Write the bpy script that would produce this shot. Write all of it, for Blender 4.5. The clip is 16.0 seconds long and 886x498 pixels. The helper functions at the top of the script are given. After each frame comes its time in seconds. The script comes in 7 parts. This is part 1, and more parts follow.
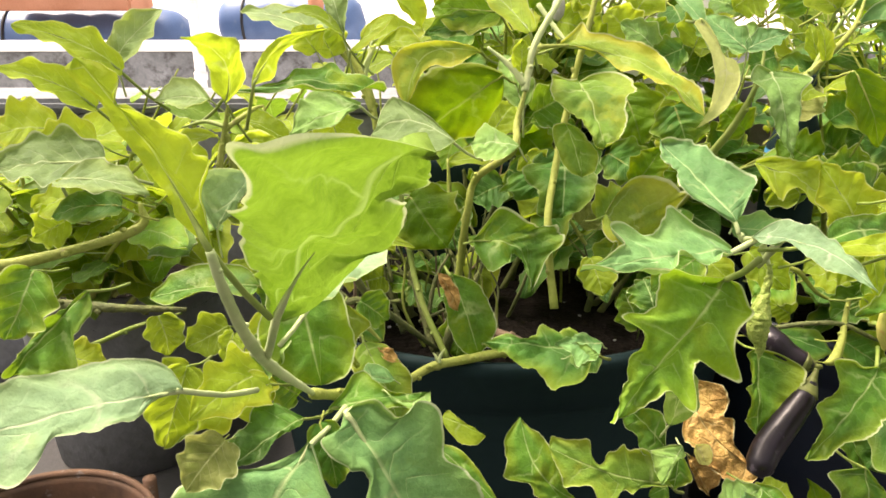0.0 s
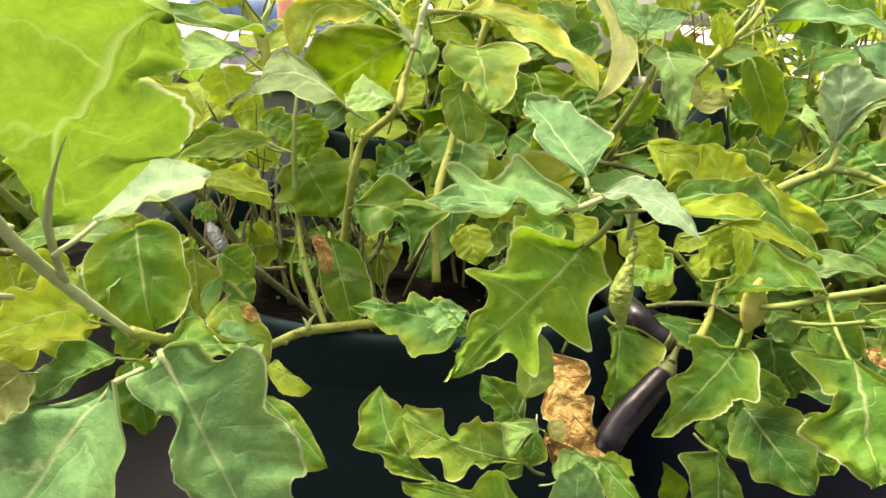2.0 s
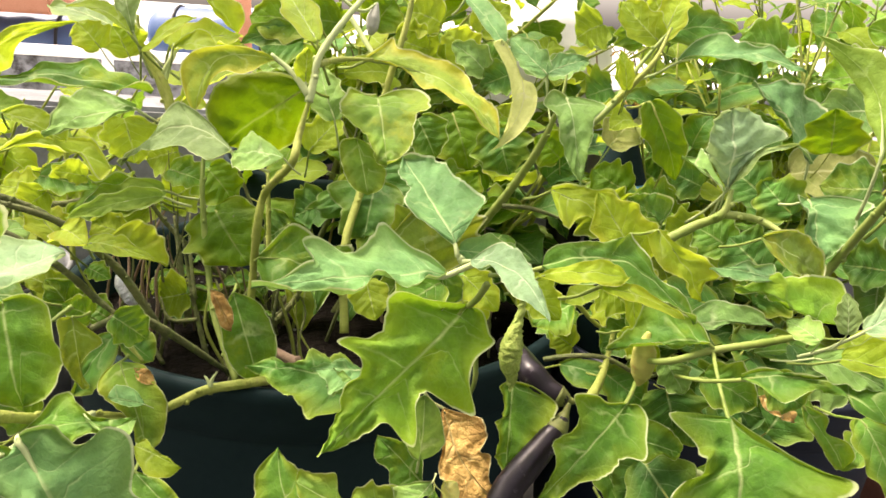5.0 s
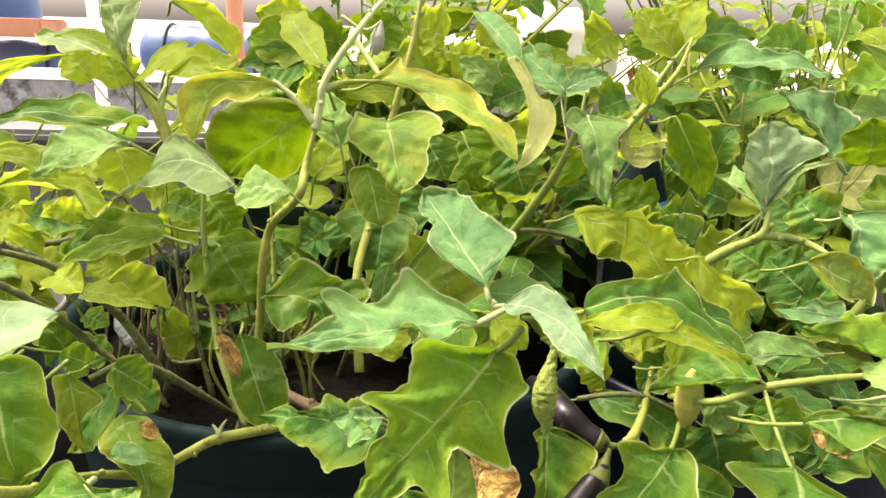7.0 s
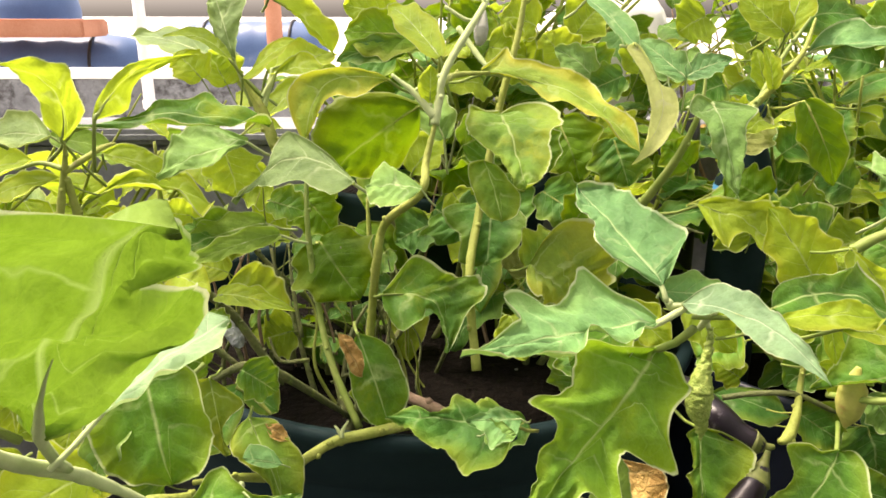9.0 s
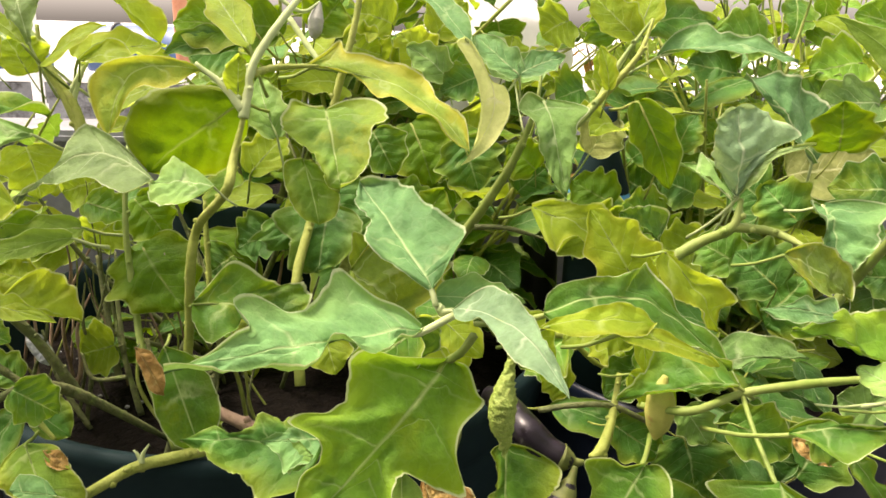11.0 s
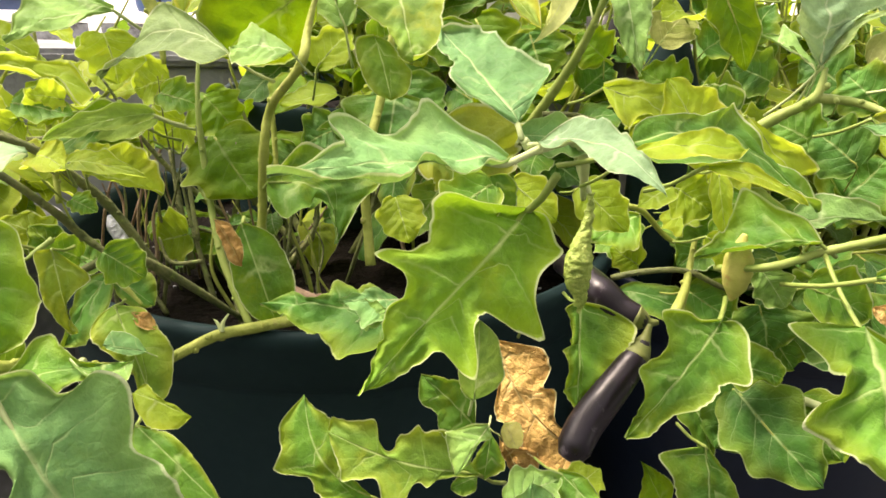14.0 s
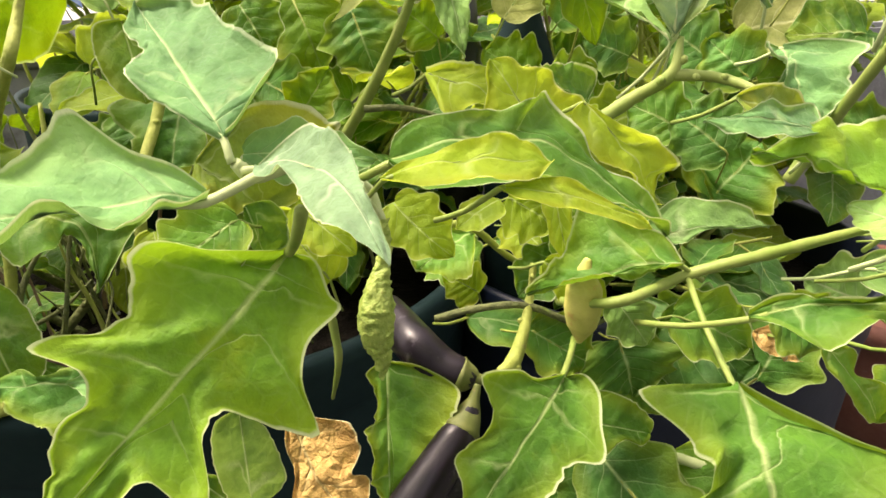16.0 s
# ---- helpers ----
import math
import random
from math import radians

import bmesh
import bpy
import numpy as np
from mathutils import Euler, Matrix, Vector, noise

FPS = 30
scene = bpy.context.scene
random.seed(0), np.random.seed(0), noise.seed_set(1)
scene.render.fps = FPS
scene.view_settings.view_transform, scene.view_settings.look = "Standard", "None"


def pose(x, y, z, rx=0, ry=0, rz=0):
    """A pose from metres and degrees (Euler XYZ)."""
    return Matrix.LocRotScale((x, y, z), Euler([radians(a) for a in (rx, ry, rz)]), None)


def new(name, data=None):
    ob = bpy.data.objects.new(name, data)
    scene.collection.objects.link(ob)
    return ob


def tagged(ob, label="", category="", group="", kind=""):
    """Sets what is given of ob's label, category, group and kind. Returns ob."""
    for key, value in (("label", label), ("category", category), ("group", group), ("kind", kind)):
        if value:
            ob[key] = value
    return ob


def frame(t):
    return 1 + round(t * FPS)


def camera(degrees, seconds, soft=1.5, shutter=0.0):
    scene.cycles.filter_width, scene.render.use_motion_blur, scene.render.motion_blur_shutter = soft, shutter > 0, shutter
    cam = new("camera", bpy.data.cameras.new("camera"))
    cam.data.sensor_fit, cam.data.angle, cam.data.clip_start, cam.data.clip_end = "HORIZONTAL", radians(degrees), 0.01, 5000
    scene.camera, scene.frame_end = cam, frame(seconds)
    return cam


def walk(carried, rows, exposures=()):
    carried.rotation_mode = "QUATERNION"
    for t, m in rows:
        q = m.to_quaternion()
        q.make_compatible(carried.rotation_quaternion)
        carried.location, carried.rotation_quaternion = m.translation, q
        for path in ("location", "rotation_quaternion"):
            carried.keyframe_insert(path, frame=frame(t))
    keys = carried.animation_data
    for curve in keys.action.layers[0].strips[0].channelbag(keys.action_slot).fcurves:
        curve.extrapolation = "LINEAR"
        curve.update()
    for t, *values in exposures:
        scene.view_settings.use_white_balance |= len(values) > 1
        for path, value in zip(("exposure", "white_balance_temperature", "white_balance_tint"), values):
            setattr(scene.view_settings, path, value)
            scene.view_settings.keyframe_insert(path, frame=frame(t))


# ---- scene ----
cam = camera(63.0, 16.0, soft=1.6, shutter=0.15)
SUN_UP, SUN_TURN, SUN_WIDE, SUN, SKY, EXPOSURE, KELVIN, TINT = 64.0, -62.0, 18.0, 2.2, 0.15, 1.65, 7650, 20.0
PATH = [
    (0.0, 0.0032, -0.0015, 0.9198, 70.05, 0.04, 0.33),
    (0.5, 0.0103, 0.0221, 0.9183, 70.96, -0.07, -0.30),
    (1.0, 0.0476, 0.0175, 0.8706, 69.71, -1.91, -2.33),
    (1.5, 0.0706, 0.0140, 0.8735, 70.76, -1.58, -3.06),
    (2.0, 0.0976, 0.0106, 0.8655, 71.22, -4.54, -0.75),
    (2.5, 0.1255, 0.0203, 0.8695, 71.72, -4.87, -2.76),
    (3.0, 0.1639, 0.0300, 0.8842, 71.89, -5.00, -4.14),
    (3.5, 0.1832, 0.0351, 0.8886, 71.84, -4.41, -6.00),
    (4.0, 0.1803, 0.0348, 0.8979, 71.96, -3.57, -5.17),
    (4.5, 0.1723, 0.0296, 0.8966, 73.38, -3.48, -4.89),
    (5.0, 0.1690, 0.0295, 0.9047, 72.32, -3.60, -3.02),
    (5.2, 0.1642, 0.0256, 0.9055, 72.48, -2.79, -2.52),
    (7.3, 0.1470, 0.0817, 0.9148, 72.93, -1.68, -3.75),
    (7.5, 0.1272, 0.0788, 0.9157, 72.09, -1.01, -2.20),
    (8.0, 0.1084, 0.0860, 0.9102, 71.08, -0.67, -1.90),
    (8.5, 0.1001, 0.0975, 0.9270, 72.70, -0.19, -1.79),
    (9.0, 0.0682, 0.1000, 0.9122, 72.08, -0.12, -1.86),
    (9.5, 0.1138, 0.1199, 0.9020, 70.69, -1.89, -4.20),
    (10.0, 0.1515, 0.1251, 0.8928, 73.34, -2.31, -5.87),
    (10.2, 0.1548, 0.1275, 0.8846, 73.24, -2.87, -6.69),
    (12.3, 0.1854, 0.1356, 0.9111, 73.10, -0.14, -6.68),
    (12.5, 0.1708, 0.1332, 0.8864, 71.83, -1.20, -5.51),
    (13.0, 0.1574, 0.1077, 0.8192, 68.92, -2.67, -3.75),
    (13.5, 0.1483, 0.1015, 0.8152, 69.67, -2.32, -2.94),
    (14.0, 0.1451, 0.1114, 0.8333, 69.34, -1.02, -3.62),
    (14.5, 0.1691, 0.1272, 0.8476, 69.39, -0.87, -5.94),
    (15.0, 0.1998, 0.1424, 0.8609, 68.55, 1.63, -6.84),
    (15.5, 0.2397, 0.1964, 0.8392, 68.69, 1.35, -10.44),
    (16.0, 0.2385, 0.2303, 0.8183, 68.29, 0.62, -11.31),
]
walk(cam, [(t, pose(x, y, z, rx, ry, rz)) for t, x, y, z, rx, ry, rz in PATH], exposures=[(t, EXPOSURE + step, KELVIN, TINT) for t, step in ((0.0, -0.04), (1.0, -0.16), (1.8, -0.02), (4.5, -0.03), (8.6, -0.03), (9.2, -0.14), (12.6, -0.17), (13.1, -0.13), (13.8, 0.11), (14.8, 0.12), (15.5, 0.01))])

# ---- world and light ----
world = bpy.data.worlds.new("sky")
scene.world = world
world.use_nodes = True
wn = world.node_tree
sky = wn.nodes.new("ShaderNodeTexSky")
sky.sky_type, sky.sun_disc = "NISHITA", False
sky.sun_elevation, sky.sun_rotation = radians(SUN_UP), radians(SUN_TURN)
sky.air_density, sky.dust_density, sky.ozone_density = 1.0, 4.0, 1.0
haze = wn.nodes.new("ShaderNodeHueSaturation")
haze.inputs["Saturation"].default_value = 0.25
wn.links.new(sky.outputs[0], haze.inputs["Color"])
wn.links.new(haze.outputs[0], wn.nodes["Background"].inputs[0])
wn.nodes["Background"].inputs[1].default_value = SKY
sun = new("sun", bpy.data.lights.new("sun", "SUN"))
sun.data.energy, sun.data.angle, sun.data.color = SUN, radians(SUN_WIDE), (1.0, 0.94, 0.84)
sun.rotation_euler = (radians(90 - SUN_UP), 0, radians(180 - SUN_TURN))


# ---- materials ----
def nodes_of(name):
    m = bpy.data.materials.new(name)
    m.use_nodes = True
    nt = m.node_tree
    return m, nt, nt.nodes["Principled BSDF"], nt.nodes["Material Output"]


def math_node(nt, op, a, b=None, clamp=False):
    n = nt.nodes.new("ShaderNodeMath")
    n.operation, n.use_clamp = op, clamp
    for i, v in enumerate((a, b)):
        if v is None:
            continue
        if isinstance(v, (int, float)):
            n.inputs[i].default_value = v
        else:
            nt.links.new(v, n.inputs[i])
    return n.outputs[0]


def mix_node(nt, fac, a, b, blend="MIX"):
    n = nt.nodes.new("ShaderNodeMix")
    n.data_type, n.blend_type = "RGBA", blend
    for sock, v in ((n.inputs[0], fac), (n.inputs[6], a), (n.inputs[7], b)):
        if isinstance(v, (int, float)):
            sock.default_value = v
        elif isinstance(v, tuple):
            sock.default_value = (*v, 1)
        else:
            nt.links.new(v, sock)
    return n.outputs[2]


def noise_node(nt, scale, detail=3.0, rough=0.55, vector=None, distortion=0.0):
    n = nt.nodes.new("ShaderNodeTexNoise")
    n.inputs["Scale"].default_value, n.inputs["Detail"].default_value = scale, detail
    n.inputs["Roughness"].default_value, n.inputs["Distortion"].default_value = rough, distortion
    nt.links.new(vector if vector is not None else place_of(nt), n.inputs["Vector"])
    return n.outputs[0]


def place_of(nt):
    g = nt.nodes.get("place") or nt.nodes.new("ShaderNodeNewGeometry")
    g.name = "place"
    return g.outputs["Position"]


def ramp_node(nt, fac, *stops):
    n = nt.nodes.new("ShaderNodeValToRGB")
    while len(n.color_ramp.elements) < len(stops):
        n.color_ramp.elements.new(0.5)
    for e, (p, c) in zip(n.color_ramp.elements, stops):
        e.position, e.color = p, (*c, 1) if isinstance(c, tuple) else (c, c, c, 1)
    nt.links.new(fac, n.inputs[0])
    return n.outputs[0]


def bump_node(nt, height, strength, distance):
    n = nt.nodes.new("ShaderNodeBump")
    n.inputs["Strength"].default_value, n.inputs["Distance"].default_value = strength, distance
    nt.links.new(height, n.inputs["Height"])
    return n.outputs[0]


def leaf_material(name, body, body2, vein, blotch, amount, through_, gloss=0.5, share=0.45, down=0.0, edge_=2.0, relief=0.75, deep=0.0028, pale_rim=0.8):
    """Leaf blade: two body greens, pale veins and rim from the blade's own u, v, blotches of a third colour, light that passes through."""
    m, nt, bsdf, out = nodes_of(name)
    vein = tuple(min(0.7, c * 1.15 + 0.05) for c in vein)
    uv = nt.nodes.new("ShaderNodeUVMap")
    sep = nt.nodes.new("ShaderNodeSeparateXYZ")
    nt.links.new(uv.outputs[0], sep.inputs[0])
    u, v = sep.outputs[0], sep.outputs[1]
    info = nt.nodes.new("ShaderNodeObjectInfo")
    rand = info.outputs["Random"]
    side = math_node(nt, "ABSOLUTE", math_node(nt, "MULTIPLY", math_node(nt, "SUBTRACT", v, 0.5), 2.0))
    wob = math_node(nt, "MULTIPLY", math_node(nt, "SUBTRACT", noise_node(nt, 55, 2), 0.5), 0.34)
    s = math_node(nt, "ADD", math_node(nt, "SUBTRACT", math_node(nt, "MULTIPLY", u, 5.5), math_node(nt, "MULTIPLY", side, 1.5)), wob)
    s = math_node(nt, "ABSOLUTE", math_node(nt, "SUBTRACT", math_node(nt, "FRACT", s), 0.5))
    lateral = math_node(nt, "SUBTRACT", 1.0, math_node(nt, "DIVIDE", s, 0.042), True)
    lateral = math_node(nt, "MULTIPLY", lateral, math_node(nt, "SUBTRACT", 0.95, side, True))
    mid = math_node(nt, "SUBTRACT", 1.0, math_node(nt, "DIVIDE", side, 0.05), True)
    small = nt.nodes.new("ShaderNodeTexVoronoi")
    small.feature = "DISTANCE_TO_EDGE"
    small.inputs["Scale"].default_value = 95
    nt.links.new(place_of(nt), small.inputs["Vector"])
    net = math_node(nt, "SUBTRACT", 1.0, math_node(nt, "DIVIDE", small.outputs["Distance"], 0.09), True)
    veins = math_node(nt, "MAXIMUM", mid, math_node(nt, "MULTIPLY", lateral, 0.8))
    rim = math_node(nt, "MULTIPLY", math_node(nt, "MULTIPLY", math_node(nt, "SUBTRACT", side, 0.955, True), 40.0, True), ramp_node(nt, noise_node(nt, 30, 2), (0.3, 0.35), (0.55, 1.0)))
    broad = math_node(nt, "ADD", math_node(nt, "MULTIPLY", noise_node(nt, 17, 3), 0.42), math_node(nt, "ADD", math_node(nt, "MULTIPLY", noise_node(nt, 55, 4, 0.65), 0.36), math_node(nt, "MULTIPLY", noise_node(nt, 190, 3, 0.6), 0.22)))
    tone = ramp_node(nt, math_node(nt, "ADD", broad, math_node(nt, "MULTIPLY", math_node(nt, "SUBTRACT", rand, 0.5), 0.16)), (0.33, tuple(c * 0.60 for c in body)), (0.5, tuple((a + b) / 2 for a, b in zip(body, body2))), (0.65, tuple(c * 1.30 for c in body2)))
    spots = ramp_node(nt, noise_node(nt, 26, 5, 0.6), (0.62 - amount, 0.0), (0.80 - amount, 1.0))
    reach = math_node(nt, "MULTIPLY", side, 0.92)
    outer = math_node(nt, "MULTIPLY", math_node(nt, "MULTIPLY", math_node(nt, "SUBTRACT", reach, 0.42, True), edge_), math_node(nt, "ADD", noise_node(nt, 14, 4), math_node(nt, "SUBTRACT", rand, 0.45)), True)
    col = mix_node(nt, math_node(nt, "MAXIMUM", math_node(nt, "MULTIPLY", spots, 0.7), outer), tone, blotch)
    col = mix_node(nt, math_node(nt, "MULTIPLY", net, 0.06), col, vein)
    col = mix_node(nt, math_node(nt, "MULTIPLY", veins, 0.78), col, vein)
    col = mix_node(nt, math_node(nt, "MULTIPLY", rim, pale_rim), col, (0.56, 0.62, 0.38))
    nt.links.new(col, bsdf.inputs["Base Color"])
    bsdf.inputs["Roughness"].default_value = gloss
    bsdf.inputs["Specular IOR Level"].default_value = 0.19
    bsdf.inputs["Sheen Weight"].default_value = down * 0.5
    bsdf.inputs["Sheen Roughness"].default_value = 0.45
    puff = math_node(nt, "MULTIPLY", math_node(nt, "POWER", math_node(nt, "MULTIPLY", s, 2.0), 0.6), math_node(nt, "SUBTRACT", 1.0, math_node(nt, "MULTIPLY", side, 0.6)))
    fine = math_node(nt, "ADD", math_node(nt, "MULTIPLY", net, -0.06), math_node(nt, "MULTIPLY", noise_node(nt, 105, 4, 0.65), 0.8))
    height = math_node(nt, "ADD", math_node(nt, "MULTIPLY", veins, -0.16), math_node(nt, "ADD", math_node(nt, "MULTIPLY", puff, 0.26), fine))
    normal = bump_node(nt, height, relief, deep)
    nt.links.new(normal, bsdf.inputs["Normal"])
    tr = nt.nodes.new("ShaderNodeBsdfTranslucent")
    nt.links.new(mix_node(nt, math_node(nt, "MULTIPLY", rim, pale_rim), mix_node(nt, math_node(nt, "MULTIPLY", veins, 0.5), mix_node(nt, 0.7, col, through_), vein), (0.42, 0.46, 0.26)), tr.inputs["Color"])
    nt.links.new(normal, tr.inputs["Normal"])
    mix = nt.nodes.new("ShaderNodeMixShader")
    mix.inputs[0].default_value = share
    nt.links.new(bsdf.outputs[0], mix.inputs[1])
    nt.links.new(tr.outputs[0], mix.inputs[2])
    nt.links.new(mix.outputs[0], out.inputs[0])
    return m


def plain_material(name, a, b, scale=12.0, rough=0.7, bump=0.3, dist=0.003, metal=0.0, fine=90.0, c=None, c_amount=0.1, spec=0.4):
    """Two-tone surface with stains of a third colour, and relief at two scales."""
    m, nt, bsdf, out = nodes_of(name)
    big, little = noise_node(nt, scale, 5, 0.6), noise_node(nt, fine, 3)
    col = ramp_node(nt, math_node(nt, "ADD", math_node(nt, "MULTIPLY", big, 0.75), math_node(nt, "MULTIPLY", little, 0.25)), (0.32, a), (0.68, b))
    if c:
        col = mix_node(nt, ramp_node(nt, noise_node(nt, scale * 2.3, 6, 0.65), (0.6 - c_amount, 0.0), (0.78 - c_amount, 1.0)), col, c)
    nt.links.new(col, bsdf.inputs["Base Color"])
    nt.links.new(ramp_node(nt, big, (0.2, rough - 0.12), (0.8, min(1.0, rough + 0.12))), bsdf.inputs["Roughness"])
    bsdf.inputs["Metallic"].default_value, bsdf.inputs["Specular IOR Level"].default_value = metal, spec
    nt.links.new(bump_node(nt, math_node(nt, "ADD", big, little), bump, dist), bsdf.inputs["Normal"])
    return m


TONES = {
    "deep": leaf_material("leaf_deep_green", (0.034, 0.138, 0.024), (0.068, 0.205, 0.030), (0.26, 0.36, 0.12), (0.20, 0.27, 0.02), 0.02, (0.18, 0.30, 0.01), 0.55, 0.32, 0.03, pale_rim=0.3),
    "green": leaf_material("leaf_green", (0.046, 0.166, 0.024), (0.098, 0.245, 0.028), (0.36, 0.46, 0.16), (0.27, 0.35, 0.02), 0.075, (0.23, 0.38, 0.008), 0.55, 0.36, 0.03, 1.6),
    "lime": leaf_material("leaf_lime", (0.180, 0.315, 0.022), (0.285, 0.395, 0.034), (0.42, 0.50, 0.16), (0.34, 0.37, 0.025), 0.04, (0.46, 0.60, 0.03), 0.6, 0.57, 0.03, pale_rim=0.6),
    "spring": leaf_material("leaf_soft_lime", (0.165, 0.31, 0.045), (0.25, 0.38, 0.065), (0.26, 0.38, 0.09), (0.26, 0.37, 0.05), 0.0, (0.165, 0.32, 0.012), 0.7, 0.40, 0.06),
    "olive": leaf_material("leaf_olive", (0.068, 0.185, 0.010), (0.118, 0.25, 0.012), (0.15, 0.23, 0.025), (0.20, 0.25, 0.01), 0.03, (0.175, 0.29, 0.004), 0.6, 0.52, 0.0, pale_rim=0.35),
    "pale": leaf_material("leaf_pale_downy", (0.120, 0.270, 0.068), (0.195, 0.355, 0.088), (0.33, 0.42, 0.19), (0.23, 0.33, 0.06), -0.02, (0.22, 0.34, 0.03), 0.7, 0.3, 0.2, 1.2),
    "young": leaf_material("leaf_young_silvery", (0.13, 0.235, 0.08), (0.19, 0.285, 0.10), (0.33, 0.40, 0.19), (0.31, 0.39, 0.08), -0.02, (0.30, 0.40, 0.05), 0.7, 0.3, 0.26, 1.2),
    "silver": leaf_material("leaf_silvery", (0.17, 0.315, 0.16), (0.245, 0.39, 0.205), (0.42, 0.50, 0.30), (0.30, 0.42, 0.14), 0.0, (0.32, 0.44, 0.12), 0.7, 0.35, 0.2, 1.0),
    "blue": leaf_material("leaf_blue_green", (0.085, 0.242, 0.082), (0.145, 0.315, 0.104), (0.34, 0.45, 0.18), (0.17, 0.29, 0.06), 0.0, (0.20, 0.33, 0.03), 0.65, 0.3, 0.22, 1.2),
    "fresh": leaf_material("leaf_fresh_green", (0.088, 0.258, 0.028), (0.168, 0.345, 0.034), (0.38, 0.48, 0.17), (0.30, 0.40, 0.02), 0.09, (0.26, 0.46, 0.01), 0.55, 0.40, 0.05, 1.3),
    "yellow": leaf_material("leaf_yellowing", (0.22, 0.28, 0.07), (0.38, 0.39, 0.15), (0.46, 0.47, 0.22), (0.15, 0.24, 0.03), 0.05, (0.38, 0.40, 0.10), 0.65, 0.4, 0.03),
    "spotted": leaf_material("leaf_mottled", (0.085, 0.21, 0.032), (0.155, 0.29, 0.036), (0.38, 0.46, 0.16), (0.40, 0.42, 0.03), 0.06, (0.28, 0.40, 0.02), 0.6, 0.4, 0.06, 1.2),
    "mottled": leaf_material("leaf_yellow_margined", (0.12, 0.24, 0.030), (0.22, 0.33, 0.045), (0.38, 0.46, 0.16), (0.47, 0.45, 0.05), 0.10, (0.40, 0.48, 0.02), 0.6, 0.4, 0.05, 2.0),
    "straw": leaf_material("leaf_straw", (0.55, 0.61, 0.22), (0.70, 0.73, 0.32), (0.68, 0.70, 0.36), (0.52, 0.55, 0.16), 0.0, (0.76, 0.84, 0.26), 0.7, 0.62, 0.05, 0.8),
    "dry": leaf_material("leaf_withered", (0.34, 0.18, 0.05), (0.66, 0.45, 0.16), (0.66, 0.46, 0.19), (0.20, 0.09, 0.025), 0.06, (0.45, 0.23, 0.05), 0.8, 0.25, 0.0, 0.6, 1.0, 0.008),
}
STEM = plain_material("stem_green", (0.18, 0.235, 0.03), (0.34, 0.38, 0.09), 38, 0.7, 0.7, 0.002, c=(0.22, 0.17, 0.10), c_amount=0.01, fine=240.0)
SHOOT = plain_material("stem_downy", (0.31, 0.40, 0.17), (0.46, 0.53, 0.26), 40, 0.85, 0.5, 0.0015)
LIMESTEM = plain_material("stem_yellow_green", (0.13, 0.21, 0.03), (0.25, 0.31, 0.08), 50, 0.6, 0.45, 0.001, c=(0.2, 0.2, 0.06), c_amount=0.0)
BARK = plain_material("stem_woody", (0.05, 0.072, 0.022), (0.15, 0.16, 0.06), 40, 0.85, 0.9, 0.003, c=(0.16, 0.22, 0.05), c_amount=0.06, fine=200.0)
TWIG = plain_material("twig_dry", (0.16, 0.10, 0.065), (0.34, 0.24, 0.17), 45, 0.85, 0.8, 0.002, fine=220.0)
STEMS = {"dry": TWIG, "stem": STEM, "shoot": SHOOT, "lime": LIMESTEM, "bark": BARK}
TUB = plain_material("tub_plastic", (0.008, 0.020, 0.022), (0.014, 0.030, 0.032), 6, 0.6, 0.08, 0.002, c=(0.012, 0.022, 0.024), c_amount=-0.07, spec=0.05)
TUB_BLUE = plain_material("tub_blue_plastic", (0.004, 0.008, 0.018), (0.009, 0.015, 0.028), 6, 0.45, 0.08, 0.002, c=(0.03, 0.035, 0.045), c_amount=-0.05, spec=0.25)
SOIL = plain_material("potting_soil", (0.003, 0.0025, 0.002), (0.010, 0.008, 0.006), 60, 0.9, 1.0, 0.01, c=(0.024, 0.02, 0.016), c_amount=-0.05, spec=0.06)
CONCRETE = plain_material("concrete_weathered", (0.115, 0.122, 0.128), (0.27, 0.285, 0.295), 3.5, 0.85, 0.5, 0.006, c=(0.05, 0.047, 0.042), c_amount=0.02, fine=60)
STAINED = plain_material("concrete_stained", (0.09, 0.095, 0.10), (0.27, 0.285, 0.30), 5.0, 0.85, 0.5, 0.01, c=(0.035, 0.034, 0.032), c_amount=0.12, fine=45)
# near floor: shade among the tubs is put into this dark base colour
SHADED_FLOOR = plain_material("floor_cement_shaded", (0.032, 0.033, 0.034), (0.068, 0.068, 0.068), 2.5, 0.8, 0.4, 0.004, c=(0.06, 0.055, 0.05), c_amount=0.02)
TERRACOTTA = plain_material("terracotta", (0.20, 0.075, 0.05), (0.30, 0.13, 0.09), 7, 0.75, 0.4, 0.003, c=(0.34, 0.25, 0.21), c_amount=-0.03)
TANK_BLUE = plain_material("tank_blue", (0.05, 0.10, 0.22), (0.09, 0.16, 0.31), 1.5, 0.45, 0.1, 0.004, c=(0.20, 0.25, 0.32), c_amount=-0.02)
# far roof: whitened so that the colour carries the glare of the sun
GLARE_FLOOR = plain_material("floor_cement_glare", (0.55, 0.55, 0.54), (0.74, 0.74, 0.73), 1.2, 0.8, 0.3, 0.004, c=(0.36, 0.36, 0.35), c_amount=0.0)
WHITE = plain_material("white_paint", (0.68, 0.68, 0.66), (0.82, 0.82, 0.80), 4, 0.6, 0.2, 0.002, c=(0.45, 0.42, 0.38), c_amount=-0.05)
ORANGE = plain_material("orange_clay", (0.42, 0.17, 0.09), (0.56, 0.27, 0.17), 5, 0.8, 0.3, 0.004)
